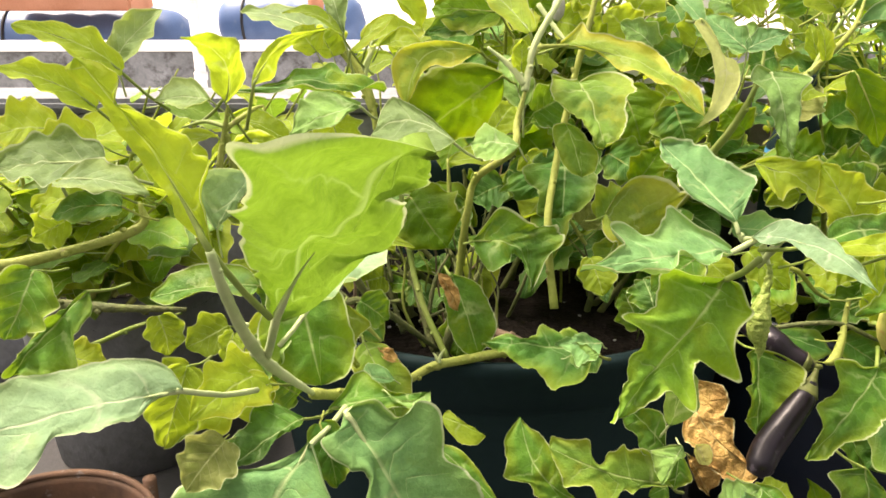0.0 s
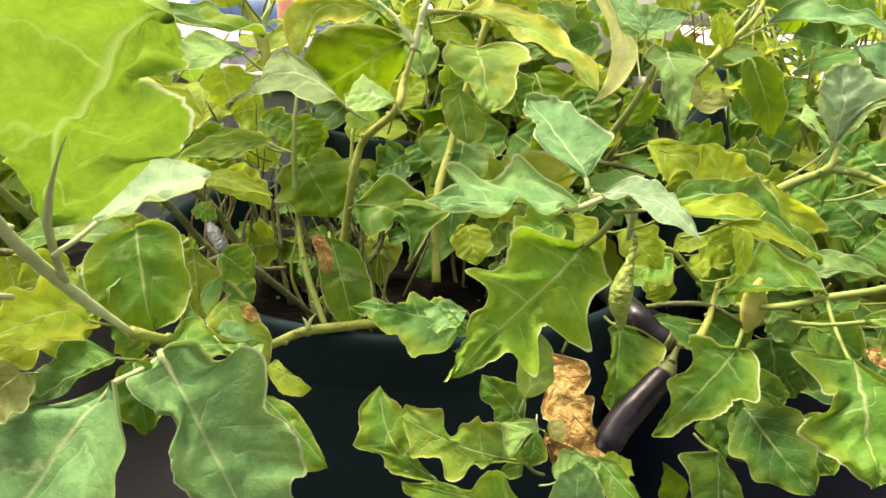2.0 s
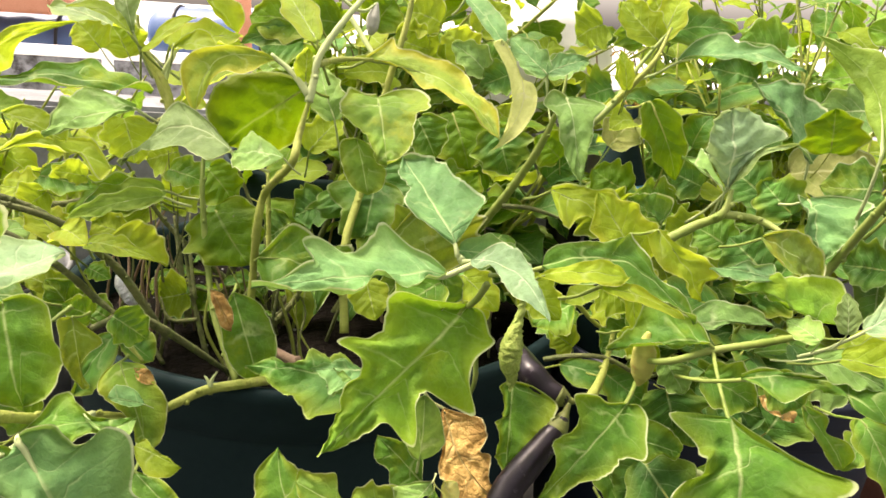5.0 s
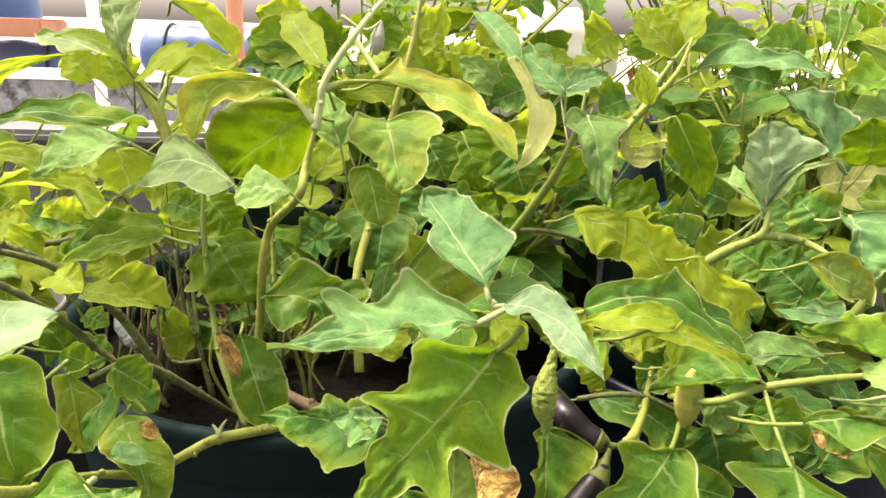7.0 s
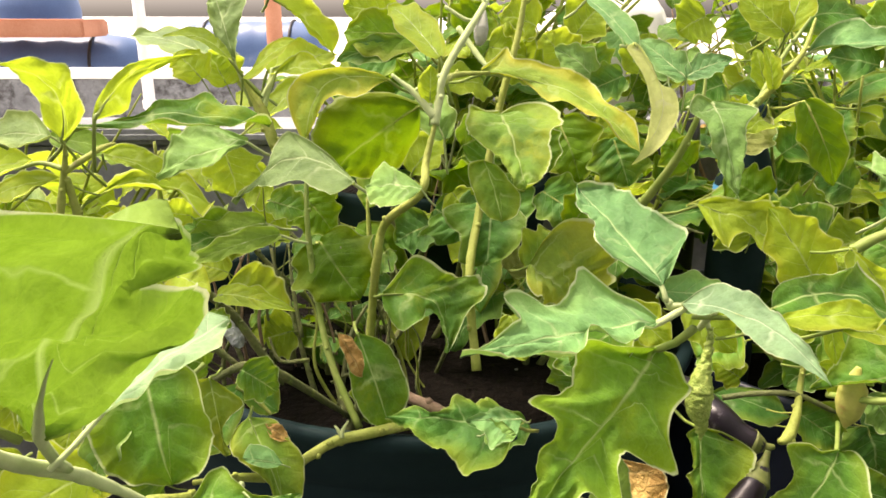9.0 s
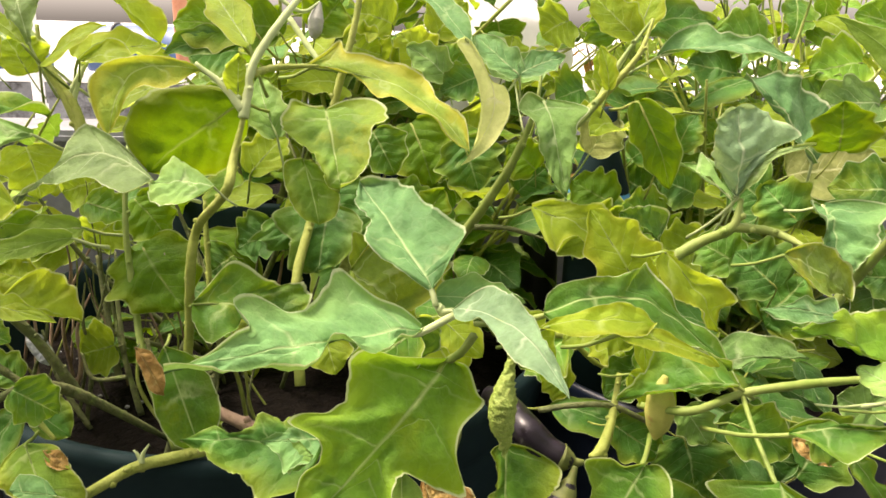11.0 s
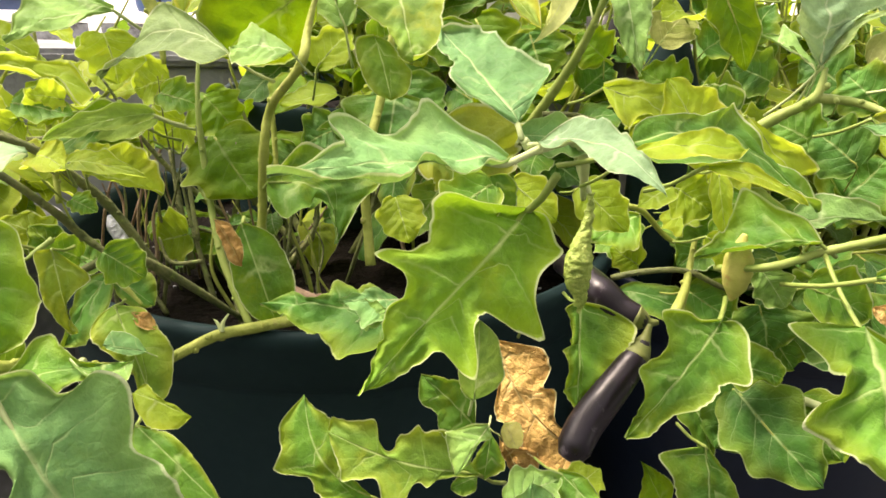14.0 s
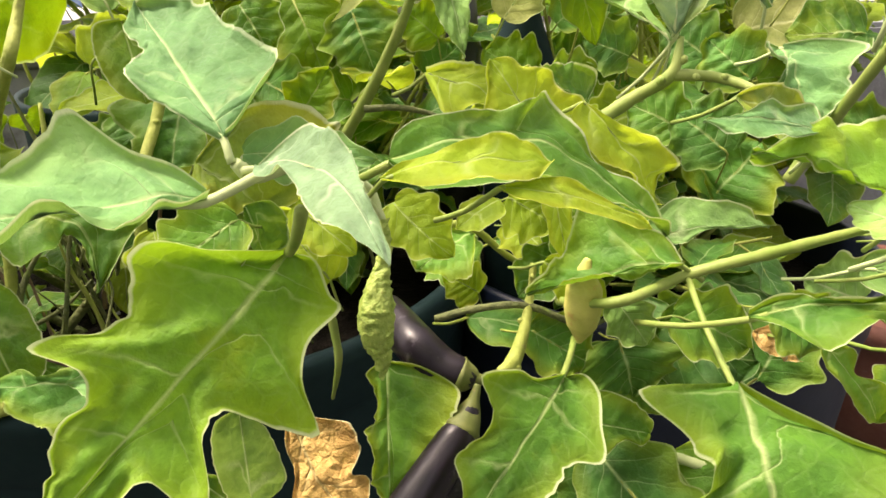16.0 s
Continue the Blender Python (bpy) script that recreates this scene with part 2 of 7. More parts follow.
RUST = plain_material("rusted_metal", (0.05, 0.03, 0.02), (0.15, 0.085, 0.05), 18, 0.75, 0.5, 0.002, c=(0.30, 0.30, 0.29), c_amount=0.0, metal=0.3)
FRUIT = plain_material("aubergine_skin", (0.004, 0.003, 0.006), (0.014, 0.008, 0.014), 34, 0.34, 0.3, 0.0012, c=(0.15, 0.13, 0.16), c_amount=-0.01, spec=0.34)
CALYX = plain_material("calyx_green", (0.075, 0.10, 0.022), (0.17, 0.19, 0.05), 60, 0.6, 0.5, 0.0015, c=(0.20, 0.14, 0.05), c_amount=0.0)
WARTY = plain_material("young_fruit_skin", (0.17, 0.27, 0.035), (0.34, 0.43, 0.10), 240, 0.5, 0.9, 0.002, c=(0.42, 0.40, 0.12), c_amount=0.02, fine=400.0)
BUD = plain_material("flower_closed", (0.30, 0.33, 0.06), (0.46, 0.44, 0.12), 60, 0.7, 0.6, 0.002, c=(0.40, 0.26, 0.08), c_amount=0.02)
GREYBUD = plain_material("bud_downy", (0.26, 0.28, 0.22), (0.40, 0.41, 0.36), 70, 0.85, 0.5, 0.001, c=(0.22, 0.17, 0.24), c_amount=0.0)
FOIL = plain_material("crumpled_foil", (0.20, 0.22, 0.26), (0.80, 0.84, 0.90), 90, 0.35, 1.0, 0.006, metal=0.6, fine=260.0)
BLACK = plain_material("black_plastic", (0.008, 0.008, 0.009), (0.02, 0.02, 0.021), 9, 0.45, 0.15, 0.002)
SKYBLUE = plain_material("blue_print", (0.05, 0.32, 0.70), (0.10, 0.45, 0.80), 14, 0.4, 0.1, 0.001, c=(0.75, 0.78, 0.78), c_amount=-0.02)


# ---- mesh helpers ----
def part(name, bm, material, parent=None, label="", smooth=True):
    me = bpy.data.meshes.new(name)
    bm.to_mesh(me)
    bm.free()
    if smooth:
        me.shade_smooth()
    me.materials.append(material)
    ob = new(name, me)
    if parent:
        ob.parent = parent
    return tagged(ob, label)


def thing(name, label, category, at=(0, 0, 0), group=""):
    ob = new(name)
    ob.empty_display_size = 0.05
    ob.location = at
    return tagged(ob, label, category, group)


def spline(points, steps):
    """Catmull-Rom through the points, steps to each span."""
    p = [Vector(q) for q in points]
    p = [2 * p[0] - p[1], *p, 2 * p[-1] - p[-2]]
    out = []
    for i in range(1, len(p) - 2):
        a, b, c, d = p[i - 1:i + 3]
        for k in range(steps):
            t = k / steps
            out.append(0.5 * (2 * b + (c - a) * t + (2 * a - 5 * b + 4 * c - d) * t * t + (3 * b - a - 3 * c + d) * t ** 3))
    return out + [p[-2]]


def tube(bm, points, radii, sides=8, steps=4, knots=0.0, seed=0):
    """A tapered round tube along a smooth line, closed at both ends, with slight swellings."""
    line = spline(points, steps) if len(points) > 2 or steps > 1 else [Vector(q) for q in points]
    n = len(line)
    rnd = random.Random(seed)
    rings, side = [], None
    for i, c in enumerate(line):
        d = (line[min(i + 1, n - 1)] - line[max(i - 1, 0)]).normalized()
        if side is None:
            side = d.orthogonal().normalized()
        side = (side - d * side.dot(d)).normalized()
        up = d.cross(side)
        f = i / (n - 1) * (len(radii) - 1)
        k = min(int(f), len(radii) - 2)
        r = radii[k] + (radii[k + 1] - radii[k]) * (f - k)
        r *= 1 + knots * (rnd.random() - 0.4)
        rings.append([bm.verts.new(c + (side * math.cos(a) + up * math.sin(a)) * r) for a in (2 * math.pi * j / sides for j in range(sides))])
    for a, b in zip(rings, rings[1:]):
        for j in range(sides):
            bm.faces.new((a[j], a[(j + 1) % sides], b[(j + 1) % sides], b[j]))
    bm.faces.new(rings[0][::-1])
    bm.faces.new(rings[-1])
    bm.normal_update()


def lathe(bm, profile, sides=48, centre=(0, 0, 0), squash=1.0, wobble=0.0):
    """A round body from (radius, height) pairs round the z axis."""
    cx, cy, cz = centre
    rings = []
    for r, h in profile:
        ring = []
        for j in range(sides):
            a = 2 * math.pi * j / sides
            k = 1 + wobble * math.sin(3 * a + h * 9)
            ring.append(bm.verts.new((cx + r * k * math.cos(a), cy + r * k * squash * math.sin(a), cz + h)))
        rings.append(ring)
    for a, b in zip(rings, rings[1:]):
        for j in range(sides):
            bm.faces.new((a[j], a[(j + 1) % sides], b[(j + 1) % sides], b[j]))
    return rings


def block(bm, size, at, turn=0.0, bevel=0.0):
    made = bmesh.ops.create_cube(bm, size=1.0, matrix=Matrix.Translation(at) @ Matrix.Rotation(radians(turn), 4, "Z") @ Matrix.Diagonal((*size, 1)))
    if bevel:
        edges = {e for v in made["verts"] for e in v.link_edges}
        bmesh.ops.bevel(bm, geom=list(edges), offset=bevel, segments=2, affect="EDGES")


# ---- plants ----
leaf_count = [0]


def rim_at(lobes_of, u, bay):
    """Half-width of a lobed blade at u: pointed lobes, round bays between them (their own reach given as a minus), round shoulders at the base."""
    pts = [(0.0, 0.05), *lobes_of, (1.0, 0.0)]
    for (ua, ha), (ub, hb) in zip(pts, pts[1:]):
        if ua <= u <= ub:
            x = (u - ua) / (ub - ua)
            if ua == 0.0:
                return ha + (abs(hb) - ha) * math.sin(x * math.pi / 2) ** 0.7
            if ha < 0 and hb < 0:
                return -ha + (ha - hb) * x
            if hb < 0:
                return -hb + (ha + hb) * (1 - math.sin(x * math.pi / 2) ** 1.35)
            if ha < 0:
                return -ha * (1 - x) if ub == 1.0 else -ha + (hb + ha) * (1 - math.cos(x * math.pi / 2) ** 1.35)
            if ub == 1.0:
                return ha * (1 - x) - bay * 0.5 * ha * math.sin(math.pi * x) * (1 - x) + 0.004
            return ha + (hb - ha) * x - bay * 1.1 * min(ha, hb) * math.sin(math.pi * x) ** 1.05
    return 0.0


def rim_curve(points, slim):
    """For a blade's side: places along the midrib at which the side veins leave it, the control points, and the vein phase of each (half-integers on lobes)."""
    pts = [(0.0, 0.03), *points, (1.0, 0.0)]
    leave, phase, last = [0.0], [0.0], 0.0
    for i in range(1, len(pts) - 1):
        u, w = pts[i]
        leave.append(min(max(u - 0.55 * w * slim, leave[-1] + 0.035), 0.985 - 0.02 * (len(pts) - 2 - i)))
        lobe = w >= pts[i - 1][1] and w >= pts[i + 1][1]
        last = (math.floor(last) + 0.5 if math.floor(last) + 0.5 > last else math.floor(last) + 1.5) if lobe else last + 0.25
        phase.append(last)
    return leave + [1.0], pts, phase + [last + 0.4]


def rim_point(curve, u):
    """The rim's (place, reach) and vein phase that belong to the midrib's u."""
    leave, pts, phase = curve
    i = max(k for k in range(len(leave) - 1) if leave[k] <= u) if u > 0 else 0
    x = min(1.0, (u - leave[i]) / (leave[i + 1] - leave[i]))
    p = [pts[min(max(i + k, 0), len(pts) - 1)] for k in (-1, 0, 1, 2)]
    out = []
    for c in (0, 1):
        a, b, d, e = (q[c] for q in p)
        out.append(0.5 * (2 * b + (d - a) * x + (2 * a - 5 * b + 4 * d - e) * x * x + (3 * b - a - 3 * d + e) * x ** 3))
    return out[0], max(out[1], 0.0), phase[i] + (phase[i + 1] - phase[i]) * x


def leaf(plant, base, tip, normal, width, tone="green", lobes=0.2, arch=0.08, fold=0.1, curl=0.12, wave=0.032, stalk=None, lag=0.25, fat=0.0015, belly=0.36, crumple=0.0, swing=None, teeth=None, rim=None, coarse=False, name="leaf", label=""):
    """One blade from base to tip. normal: its upper side. lobes: depth of the bays in the rim. arch: how far the middle rises. fold: V across.
    curl: how the rims roll up (+) or down (-). stalk: where the leaf stalk leaves the branch. belly: where it is widest.
    teeth: for the two sides, the lobes as pairs of place along the midrib and reach. rim: for the two sides, lobe tips and bays in turn from base
    to tip, as pairs of place along the midrib and reach in half-widths; the side veins run out to the lobes."""
    leaf_count[0] += 1
    rnd = random.Random(leaf_count[0])
    base, tip, normal = Vector(base), Vector(tip), Vector(normal)
    axis = tip - base
    length = axis.length
    fat = min(fat, 0.016 * length)
    axis.normalize()
    normal = (normal - axis * normal.dot(axis)).normalized()
    ctrl = (base + tip) / 2 + normal * arch * length * 2
    nu = 64 if teeth or rim else 16 if coarse else 34
    edges = [rim_curve(r, width / 2 / length) for r in rim] if rim else None
    if edges:
        arch, fold, curl = arch * 0.6, fold * 0.5, curl * 0.5
    across = (0.0, 0.35, 0.68, 0.9, 1.0) if coarse else (0.0, 0.22, 0.44, 0.64, 0.80, 0.90, 0.95, 1.0)
    nv = len(across) - 1
    count = (rnd.uniform(2.6, 3.4), rnd.uniform(2.6, 3.4))
    start = (rnd.uniform(0.24, 0.36), rnd.uniform(0.24, 0.36))
    phase = [rnd.uniform(0, 6.3) for _ in range(4)]
    big = (rnd.uniform(0.92, 1.08), rnd.uniform(0.92, 1.08))
    roll = (rnd.choice((1.5, 1.0, 0.6, -0.7)), rnd.choice((1.5, 1.0, 0.6, -0.7)))
    sway = (rnd.uniform(-0.04, 0.04) if swing is None else swing) * length
    power = math.log(0.5) / math.log(belly)
    bm = bmesh.new()
    uvl = bm.loops.layers.uv.new("UVMap")
    grid, coord, rib = [], {}, []
    rows = [i / nu for i in range(nu + 1)]
    if edges:
        marks = sorted({round(q, 4) for e in edges for q in e[0]})
        rows = [0.0]
        for a, b in zip(marks, marks[1:]):
            k = max(1, min(6, round((b - a) / 0.009)))
            rows += [a + (b - a) * (j + 1) / k for j in range(k)]
    for u in rows:
        d = ((ctrl - base) * (1 - u) + (tip - ctrl) * u).normalized()
        n = (normal - d * normal.dot(d)).normalized()
        s = d.cross(n)
        c = base * (1 - u) ** 2 + ctrl * 2 * u * (1 - u) + tip * u * u + s * sway * math.sin(math.pi * u)
        rib.append(c - n * fat * (1.1 - u))
        body = math.sin(math.pi * (u * 0.99 + 0.01) ** power) ** 0.75
        row = []
        for j in range(-nv, nv + 1):
            v = across[abs(j)] * (-1 if j < 0 else 1)
            k = 0 if j < 0 else 1
            saw = abs(math.sin(math.pi * count[k] * (u - start[k]))) ** 1.9
            fine = 0.05 * lobes * math.sin(u * 47 + phase[k]) + 0.07 * noise.noise(Vector((u * 9, k * 7.0, phase[2]))) * min(1.0, u * 5) * min(1.0, (1 - u) * 5)
            bay = 1 + lobes * 0.4 - lobes * 1.15 * saw * min(1.0, u * 5) * min(1.0, (1 - u) * 4 + 0.1) + fine
            if crumple:
                fine += crumple * (2.2 * noise.noise(Vector((u * 7, k * 5.0, phase[0]))) + 0.9 * noise.noise(Vector((u * 21, k * 5.0, phase[1])))) * min(1.0, u * 6)
            half = width / 2 * big[k] * max(body * bay, 0.003)
            if teeth and teeth[k]:
                half = width / 2 * max((rim_at(teeth[k], max(u - 0.014, 0.0), lobes) + rim_at(teeth[k], u, lobes) * 1.5 + rim_at(teeth[k], min(u + 0.014, 1.0), lobes)) / 3.5 + fine, 0.003)
            place = u
            if edges:
                place, reach, vein_phase = rim_point(edges[k], u)
                half = width / 2 * max(reach + fine * 0.3 + 0.042 * noise.noise(Vector((u * 26, k * 5.0, phase[1]))) * min(1.0, u * 8, (1 - u) * 8), 0.003)
            x = v * half
            edge = v * v
            z = abs(x) * fold + curl * half * edge * edge
            z += wave * (1.35 if teeth else 1.0 if edges else 1.25) * width * edge * (math.sin(u * 11 + phase[k]) + 0.45 * abs(v) * math.sin(u * 25 + phase[2 + k]) + 0.9 * noise.noise(Vector((u * 8, k * 3.0, phase[1]))) + 0.25 * math.sin(u * 27 + phase[3 - k])) * min(1, u * 4)
            z += 0.034 * width * roll[k] * max(0.0, (abs(v) - 0.88) / 0.12) ** 1.3 * (0.75 + 1.1 * noise.noise(Vector((u * 7, k * 4.0, phase[3]))))
            z += 0.016 * width * math.sin(u * 34 - abs(v) * 9 + phase[2]) * (1 - edge) * min(1, abs(v) * 3)
            z += 0.055 * width * noise.noise(Vector((u * 3.5, v * 1.8, phase[0]))) + 0.034 * width * noise.noise(Vector((u * 9, v * 4.5, phase[1])))
            if crumple:
                z += crumple * width * noise.noise(Vector((u * 6 + phase[0], v * 3, phase[1])))
                z += crumple * 0.45 * width * noise.noise(Vector((u * 15, v * 7 + phase[0], phase[1])))
            pull = 0.0 if teeth or edges else lag
            forward = pull * abs(x) * (0.2 + 0.8 * u) * body - (0.22 * half * abs(v) if u < 0.12 else 0) * (1 - u / 0.12)
            if edges:
                slide = (place - u) * abs(v) ** 1.15
                w = bm.verts.new(c + s * x + n * z + d * slide * length)
                coord[w] = ((vein_phase + 1.5 * abs(v)) / 5.5, v * 0.5 + 0.5)
            else:
                w = bm.verts.new(c + s * x + n * z + d * forward)
                coord[w] = (u, v * 0.5 + 0.5)
            row.append(w)
        grid.append(row)
    for a, b in zip(grid, grid[1:]):
        for j in range(2 * nv):
            f = bm.faces.new((a[j], a[j + 1], b[j + 1], b[j]))
            for loop in f.loops:
                loop[uvl].uv = coord[loop.vert]
    ob = part(name, bm, TONES[tone], plant, label)
    bm = bmesh.new()
    line = [rib[int(len(rib) * k / 12)] for k in range(6)] if edges or coarse else rib[:30:5]
    if stalk is None:
        stalk = base - axis * 0.25 * length + Vector((0, 0.6, -0.45)) * min(length, 0.07)
    stalk = Vector(stalk)
    bend = (stalk + base) / 2 - Vector((0, 0, 0.05)) * (stalk - base).length
    tube(bm, [stalk, bend, *line], [fat * 1.15, fat * 1.05, fat * 1.05, fat * 1.0, fat * 0.7, fat * 0.45, fat * 0.25, fat * 0.1], 6, 2)
    part("leaf_stalk", bm, {"young": SHOOT, "pale": SHOOT, "dry": BARK, "lime": LIMESTEM, "yellow": LIMESTEM, "spring": SHOOT, "green": LIMESTEM, "fresh": LIMESTEM, "blue": SHOOT, "silver": SHOOT, "olive": STEM, "spotted": LIMESTEM, "mottled": LIMESTEM, "straw": LIMESTEM}.get(tone, STEM), ob)
    return ob


def stem(plant, points, radii, kind="stem", name="branch", knots=0.16):
    bm = bmesh.new()
    tube(bm, points, (*radii[:-1], radii[-1], radii[-1] * 0.5), 10, 9, knots, len(points))
    rnd = random.Random(int(abs(points[0][0] * 7919 + points[-1][2] * 104729)))
    line = spline(points, 9)
    if max(radii) > 0.003:
        for i in range(4, len(line) - 3, 6):
            d = (line[i + 1] - line[i - 1]).normalized()
            a = d.orthogonal().normalized()
            a.rotate(Matrix.Rotation(rnd.uniform(0, 6.3), 3, d))
            r = radii[0] + (radii[-1] - radii[0]) * i / len(line)
            c = line[i] + a * r * 0.55
            tube(bm, [c - d * r * 0.8, c + a * r * 0.35, c + d * r * 0.5 + a * r * rnd.uniform(0.3, 1.0)], [r * 0.35, r * 0.72, r * 0.3], 7, 3)
    return part(name, bm, STEMS[kind], plant)


def bush(plant, base, top, spread, stems, leaves, size, tones, seed, stem_kind="stem", slim=0.66, lobes=0.16, face=(0.0, -0.45, 1.0)):
    """Stems that fan out from base to round top, each with leaves along its upper part."""
    rnd = random.Random(seed)
    base, top = Vector(base), Vector(top)
    for i in range(stems):
        end = top + Vector((rnd.uniform(-1, 1) * spread[0], rnd.uniform(-1, 1) * spread[1], rnd.uniform(-1, 1) * spread[2]))
        foot = base + Vector((rnd.uniform(-1, 1), rnd.uniform(-1, 1), 0)) * spread[0] * 0.25
        mid = foot.lerp(end, 0.5) + Vector((rnd.uniform(-1, 1), rnd.uniform(-1, 1), 0.3)) * 0.04
        line = spline([foot, mid, end], 10)
        stem(plant, (foot, mid, end), (0.005, 0.004, 0.0025), stem_kind)
        for k in range(leaves):
            at = line[int(len(line) * (0.25 + 0.74 * k / leaves))]
            a = k * 2.4 + rnd.uniform(-0.5, 0.5) + i
            droop = rnd.uniform(-0.75, 0.45)
            out = Vector((math.cos(a), math.sin(a), droop)).normalized()
            size_k = size * rnd.uniform(0.65, 1.25)
            foot_k = at + out * size_k * 0.35 + Vector((0, 0, 0.01))
            tip = foot_k + (out + Vector((0, 0, -0.15))).normalized() * size_k
            n = Vector(face) + Vector((rnd.uniform(-0.5, 0.5), rnd.uniform(-0.5, 0.5), 0)) + Vector((out.x, out.y, 0)) * max(0.0, -droop)
            leaf(plant, foot_k, tip, n, size_k * slim * rnd.uniform(0.85, 1.2), rnd.choice(tones), lobes * rnd.uniform(0.2, 1.3), rnd.uniform(0.02, 0.14), rnd.uniform(0, 0.2), rnd.uniform(-0.2, 0.25), 0.035, stalk=at, fat=0.0011, coarse=True)


def pod(plant, points, radii, material, name, label, tip_spikes=0):
    bm = bmesh.new()
    tube(bm, points, radii, 20 if name == "young_fruit" else 14, 8)
    if name == "young_fruit":
        for v in bm.verts:
            k = noise.noise(v.co * 420)
            v.co += v.normal * 0 + Vector((k, noise.noise(v.co * 420 + Vector((7, 3, 1))), 0.4 * k)) * 0.0019
    return part(name, bm, material, plant, label)


# ---- setting ----
bm = bmesh.new()
bmesh.ops.create_grid(bm, x_segments=40, y_segments=40, size=400.0)
tagged(part("ground", bm, SHADED_FLOOR, None, "grey cement rooftop floor, coloured dark for shade", False), category="floor", kind="structure")


def wall(name, size, at, label, material=CONCRETE, cap=0.0):
    bm = bmesh.new()
    block(bm, size, at, 0.0, 0.006)
    ob = tagged(part(name, bm, material, None, label, False), category="wall", kind="structure")
    if cap:
        bm = bmesh.new()
        block(bm, (size[0], size[1] + 0.06, cap), (at[0], at[1], at[2] + size[2] / 2 + cap / 2 + 0.002), 0.0, 0.01)
        # thick copings take white as their colour to show sun on the top edge
        part("coping", bm, WHITE if cap > 0.04 else CONCRETE, ob, "pale coping slab", False)
    return ob


wall("wall_parapet", (7.0, 0.14, 0.66), (0.0, 1.67, 0.33), "weathered grey concrete parapet wall", CONCRETE, 0.03)
# added wall, never in view: cuts sky light on leaves that face the camera
wall("wall_house", (9.0, 0.2, 3.0), (0.0, -2.6, 1.5), "unseen added concrete wall that blocks sky light behind the camera", CONCRETE)
# slab beyond the parapet, its overexposed sunlight painted as near-white cement
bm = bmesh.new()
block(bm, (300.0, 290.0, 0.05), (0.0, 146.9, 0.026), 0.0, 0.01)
tagged(part("floor_beyond", bm, GLARE_FLOOR, None, "cement roof beyond the parapet, coloured pale for sun glare", False), category="floor", kind="structure")
# real stains on the face; the ledge's white is painted sunlight
wall("wall_far", (14.0, 0.2, 0.50), (-1.0, 4.6, 0.302), "stained concrete wall with a ledge coloured white for sunlight", STAINED, 0.05)


def tub(at, radius, height, material, label, soil=0.05, taper=0.86):
    """Round planting tub with a rolled rim and a bed of soil."""
    t = thing("planting_tub", label, "tub", at, "planting tubs")
    bm = bmesh.new()
    r, h = radius, height
    lathe(bm, [(0.001, 0.004), (r * taper, 0.004), (r * (taper + 1) / 2, h * 0.5), (r * 0.985, h * 0.86), (r * 0.99, h * 0.875), (r * 1.0, h * 0.88), (r * 1.004, h * 0.93),
               (r * 1.03, h - 0.018), (r * 1.035, h - 0.006), (r * 1.02, h), (r * 0.99, h - 0.003), (r * 0.975, h - 0.02), (r * 0.955, h * 0.8), (r * 0.93, h * 0.72)], 72)
    part("body", bm, material, t)
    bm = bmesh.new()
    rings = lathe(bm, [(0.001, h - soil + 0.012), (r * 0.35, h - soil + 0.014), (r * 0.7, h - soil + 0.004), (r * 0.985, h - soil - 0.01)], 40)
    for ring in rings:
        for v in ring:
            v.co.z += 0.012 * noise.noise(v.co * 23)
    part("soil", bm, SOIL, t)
    return t


tub((0.075, 1.045, 0), 0.35, 0.537, TUB, "dark green-black plastic planting tub with wet soil", 0.062)
tub((0.64, 0.99, 0), 0.25, 0.51, TUB_BLUE, "navy blue plastic planting tub", 0.06)
tub((0.08, 1.30, 0), 0.20, 0.665, TUB, "black plastic planting tub by the parapet", 0.05)
tub((-0.66, 1.36, 0), 0.20, 0.40, CONCRETE, "grey cement planting tub", 0.05)


def drum(at, radius, height):
    t = thing("rusty_drum", "open rusted tin drum with a worn pale rim", "drum", at)
    bm = bmesh.new()
    r, h = radius, height
    lathe(bm, [(0.001, 0.003), (r * 0.97, 0.003), (r, 0.02), (r, h * 0.4), (r * 1.025, h * 0.43), (r, h * 0.46), (r, h - 0.012), (r * 1.03, h - 0.008), (r * 1.035, h), (r * 1.0, h + 0.003),
               (r * 0.97, h - 0.004), (r * 0.965, h * 0.7), (r * 0.94, h * 0.68), (0.001, h * 0.67)], 64)
    part("body", bm, RUST, t)
    bm = bmesh.new()
    lathe(bm, [(r * 1.036, h - 0.006), (r * 1.052, h - 0.004), (r * 1.056, h + 0.004), (r * 1.04, h + 0.009), (r * 1.0, h + 0.008), (r * 0.995, h + 0.004)], 64)
    part("rim", bm, RUST, t, "worn bare rim")
    return t


drum((-0.41, 0.56, 0), 0.12, 0.395)

bm = bmesh.new()
tube(bm, [(-0.33, 0.66, 0.0), (-0.328, 0.66, 0.2), (-0.325, 0.66, 0.41)], [0.007, 0.007, 0.0075], 10, 4, 0.06)
tagged(part("rusty_rod", bm, RUST, None, "short rusted steel rod standing upright"), category="rod")

bm = bmesh.new()
prof = [(0.15, 0.0), (0.165, 0.02), (0.21, 0.2), (0.235, 0.36), (0.24, 0.4), (0.255, 0.405), (0.26, 0.44), (0.25, 0.455), (0.235, 0.45), (0.225, 0.4), (0.21, 0.36), (0.001, 0.35)]
lathe(bm, [(r * 0.86, h * 0.6) for r, h in prof], 64)
t = thing("terracotta_pot", "large worn reddish terracotta pot", "pot", (1.27, 1.20, 0))
part("body", bm, TERRACOTTA, t)
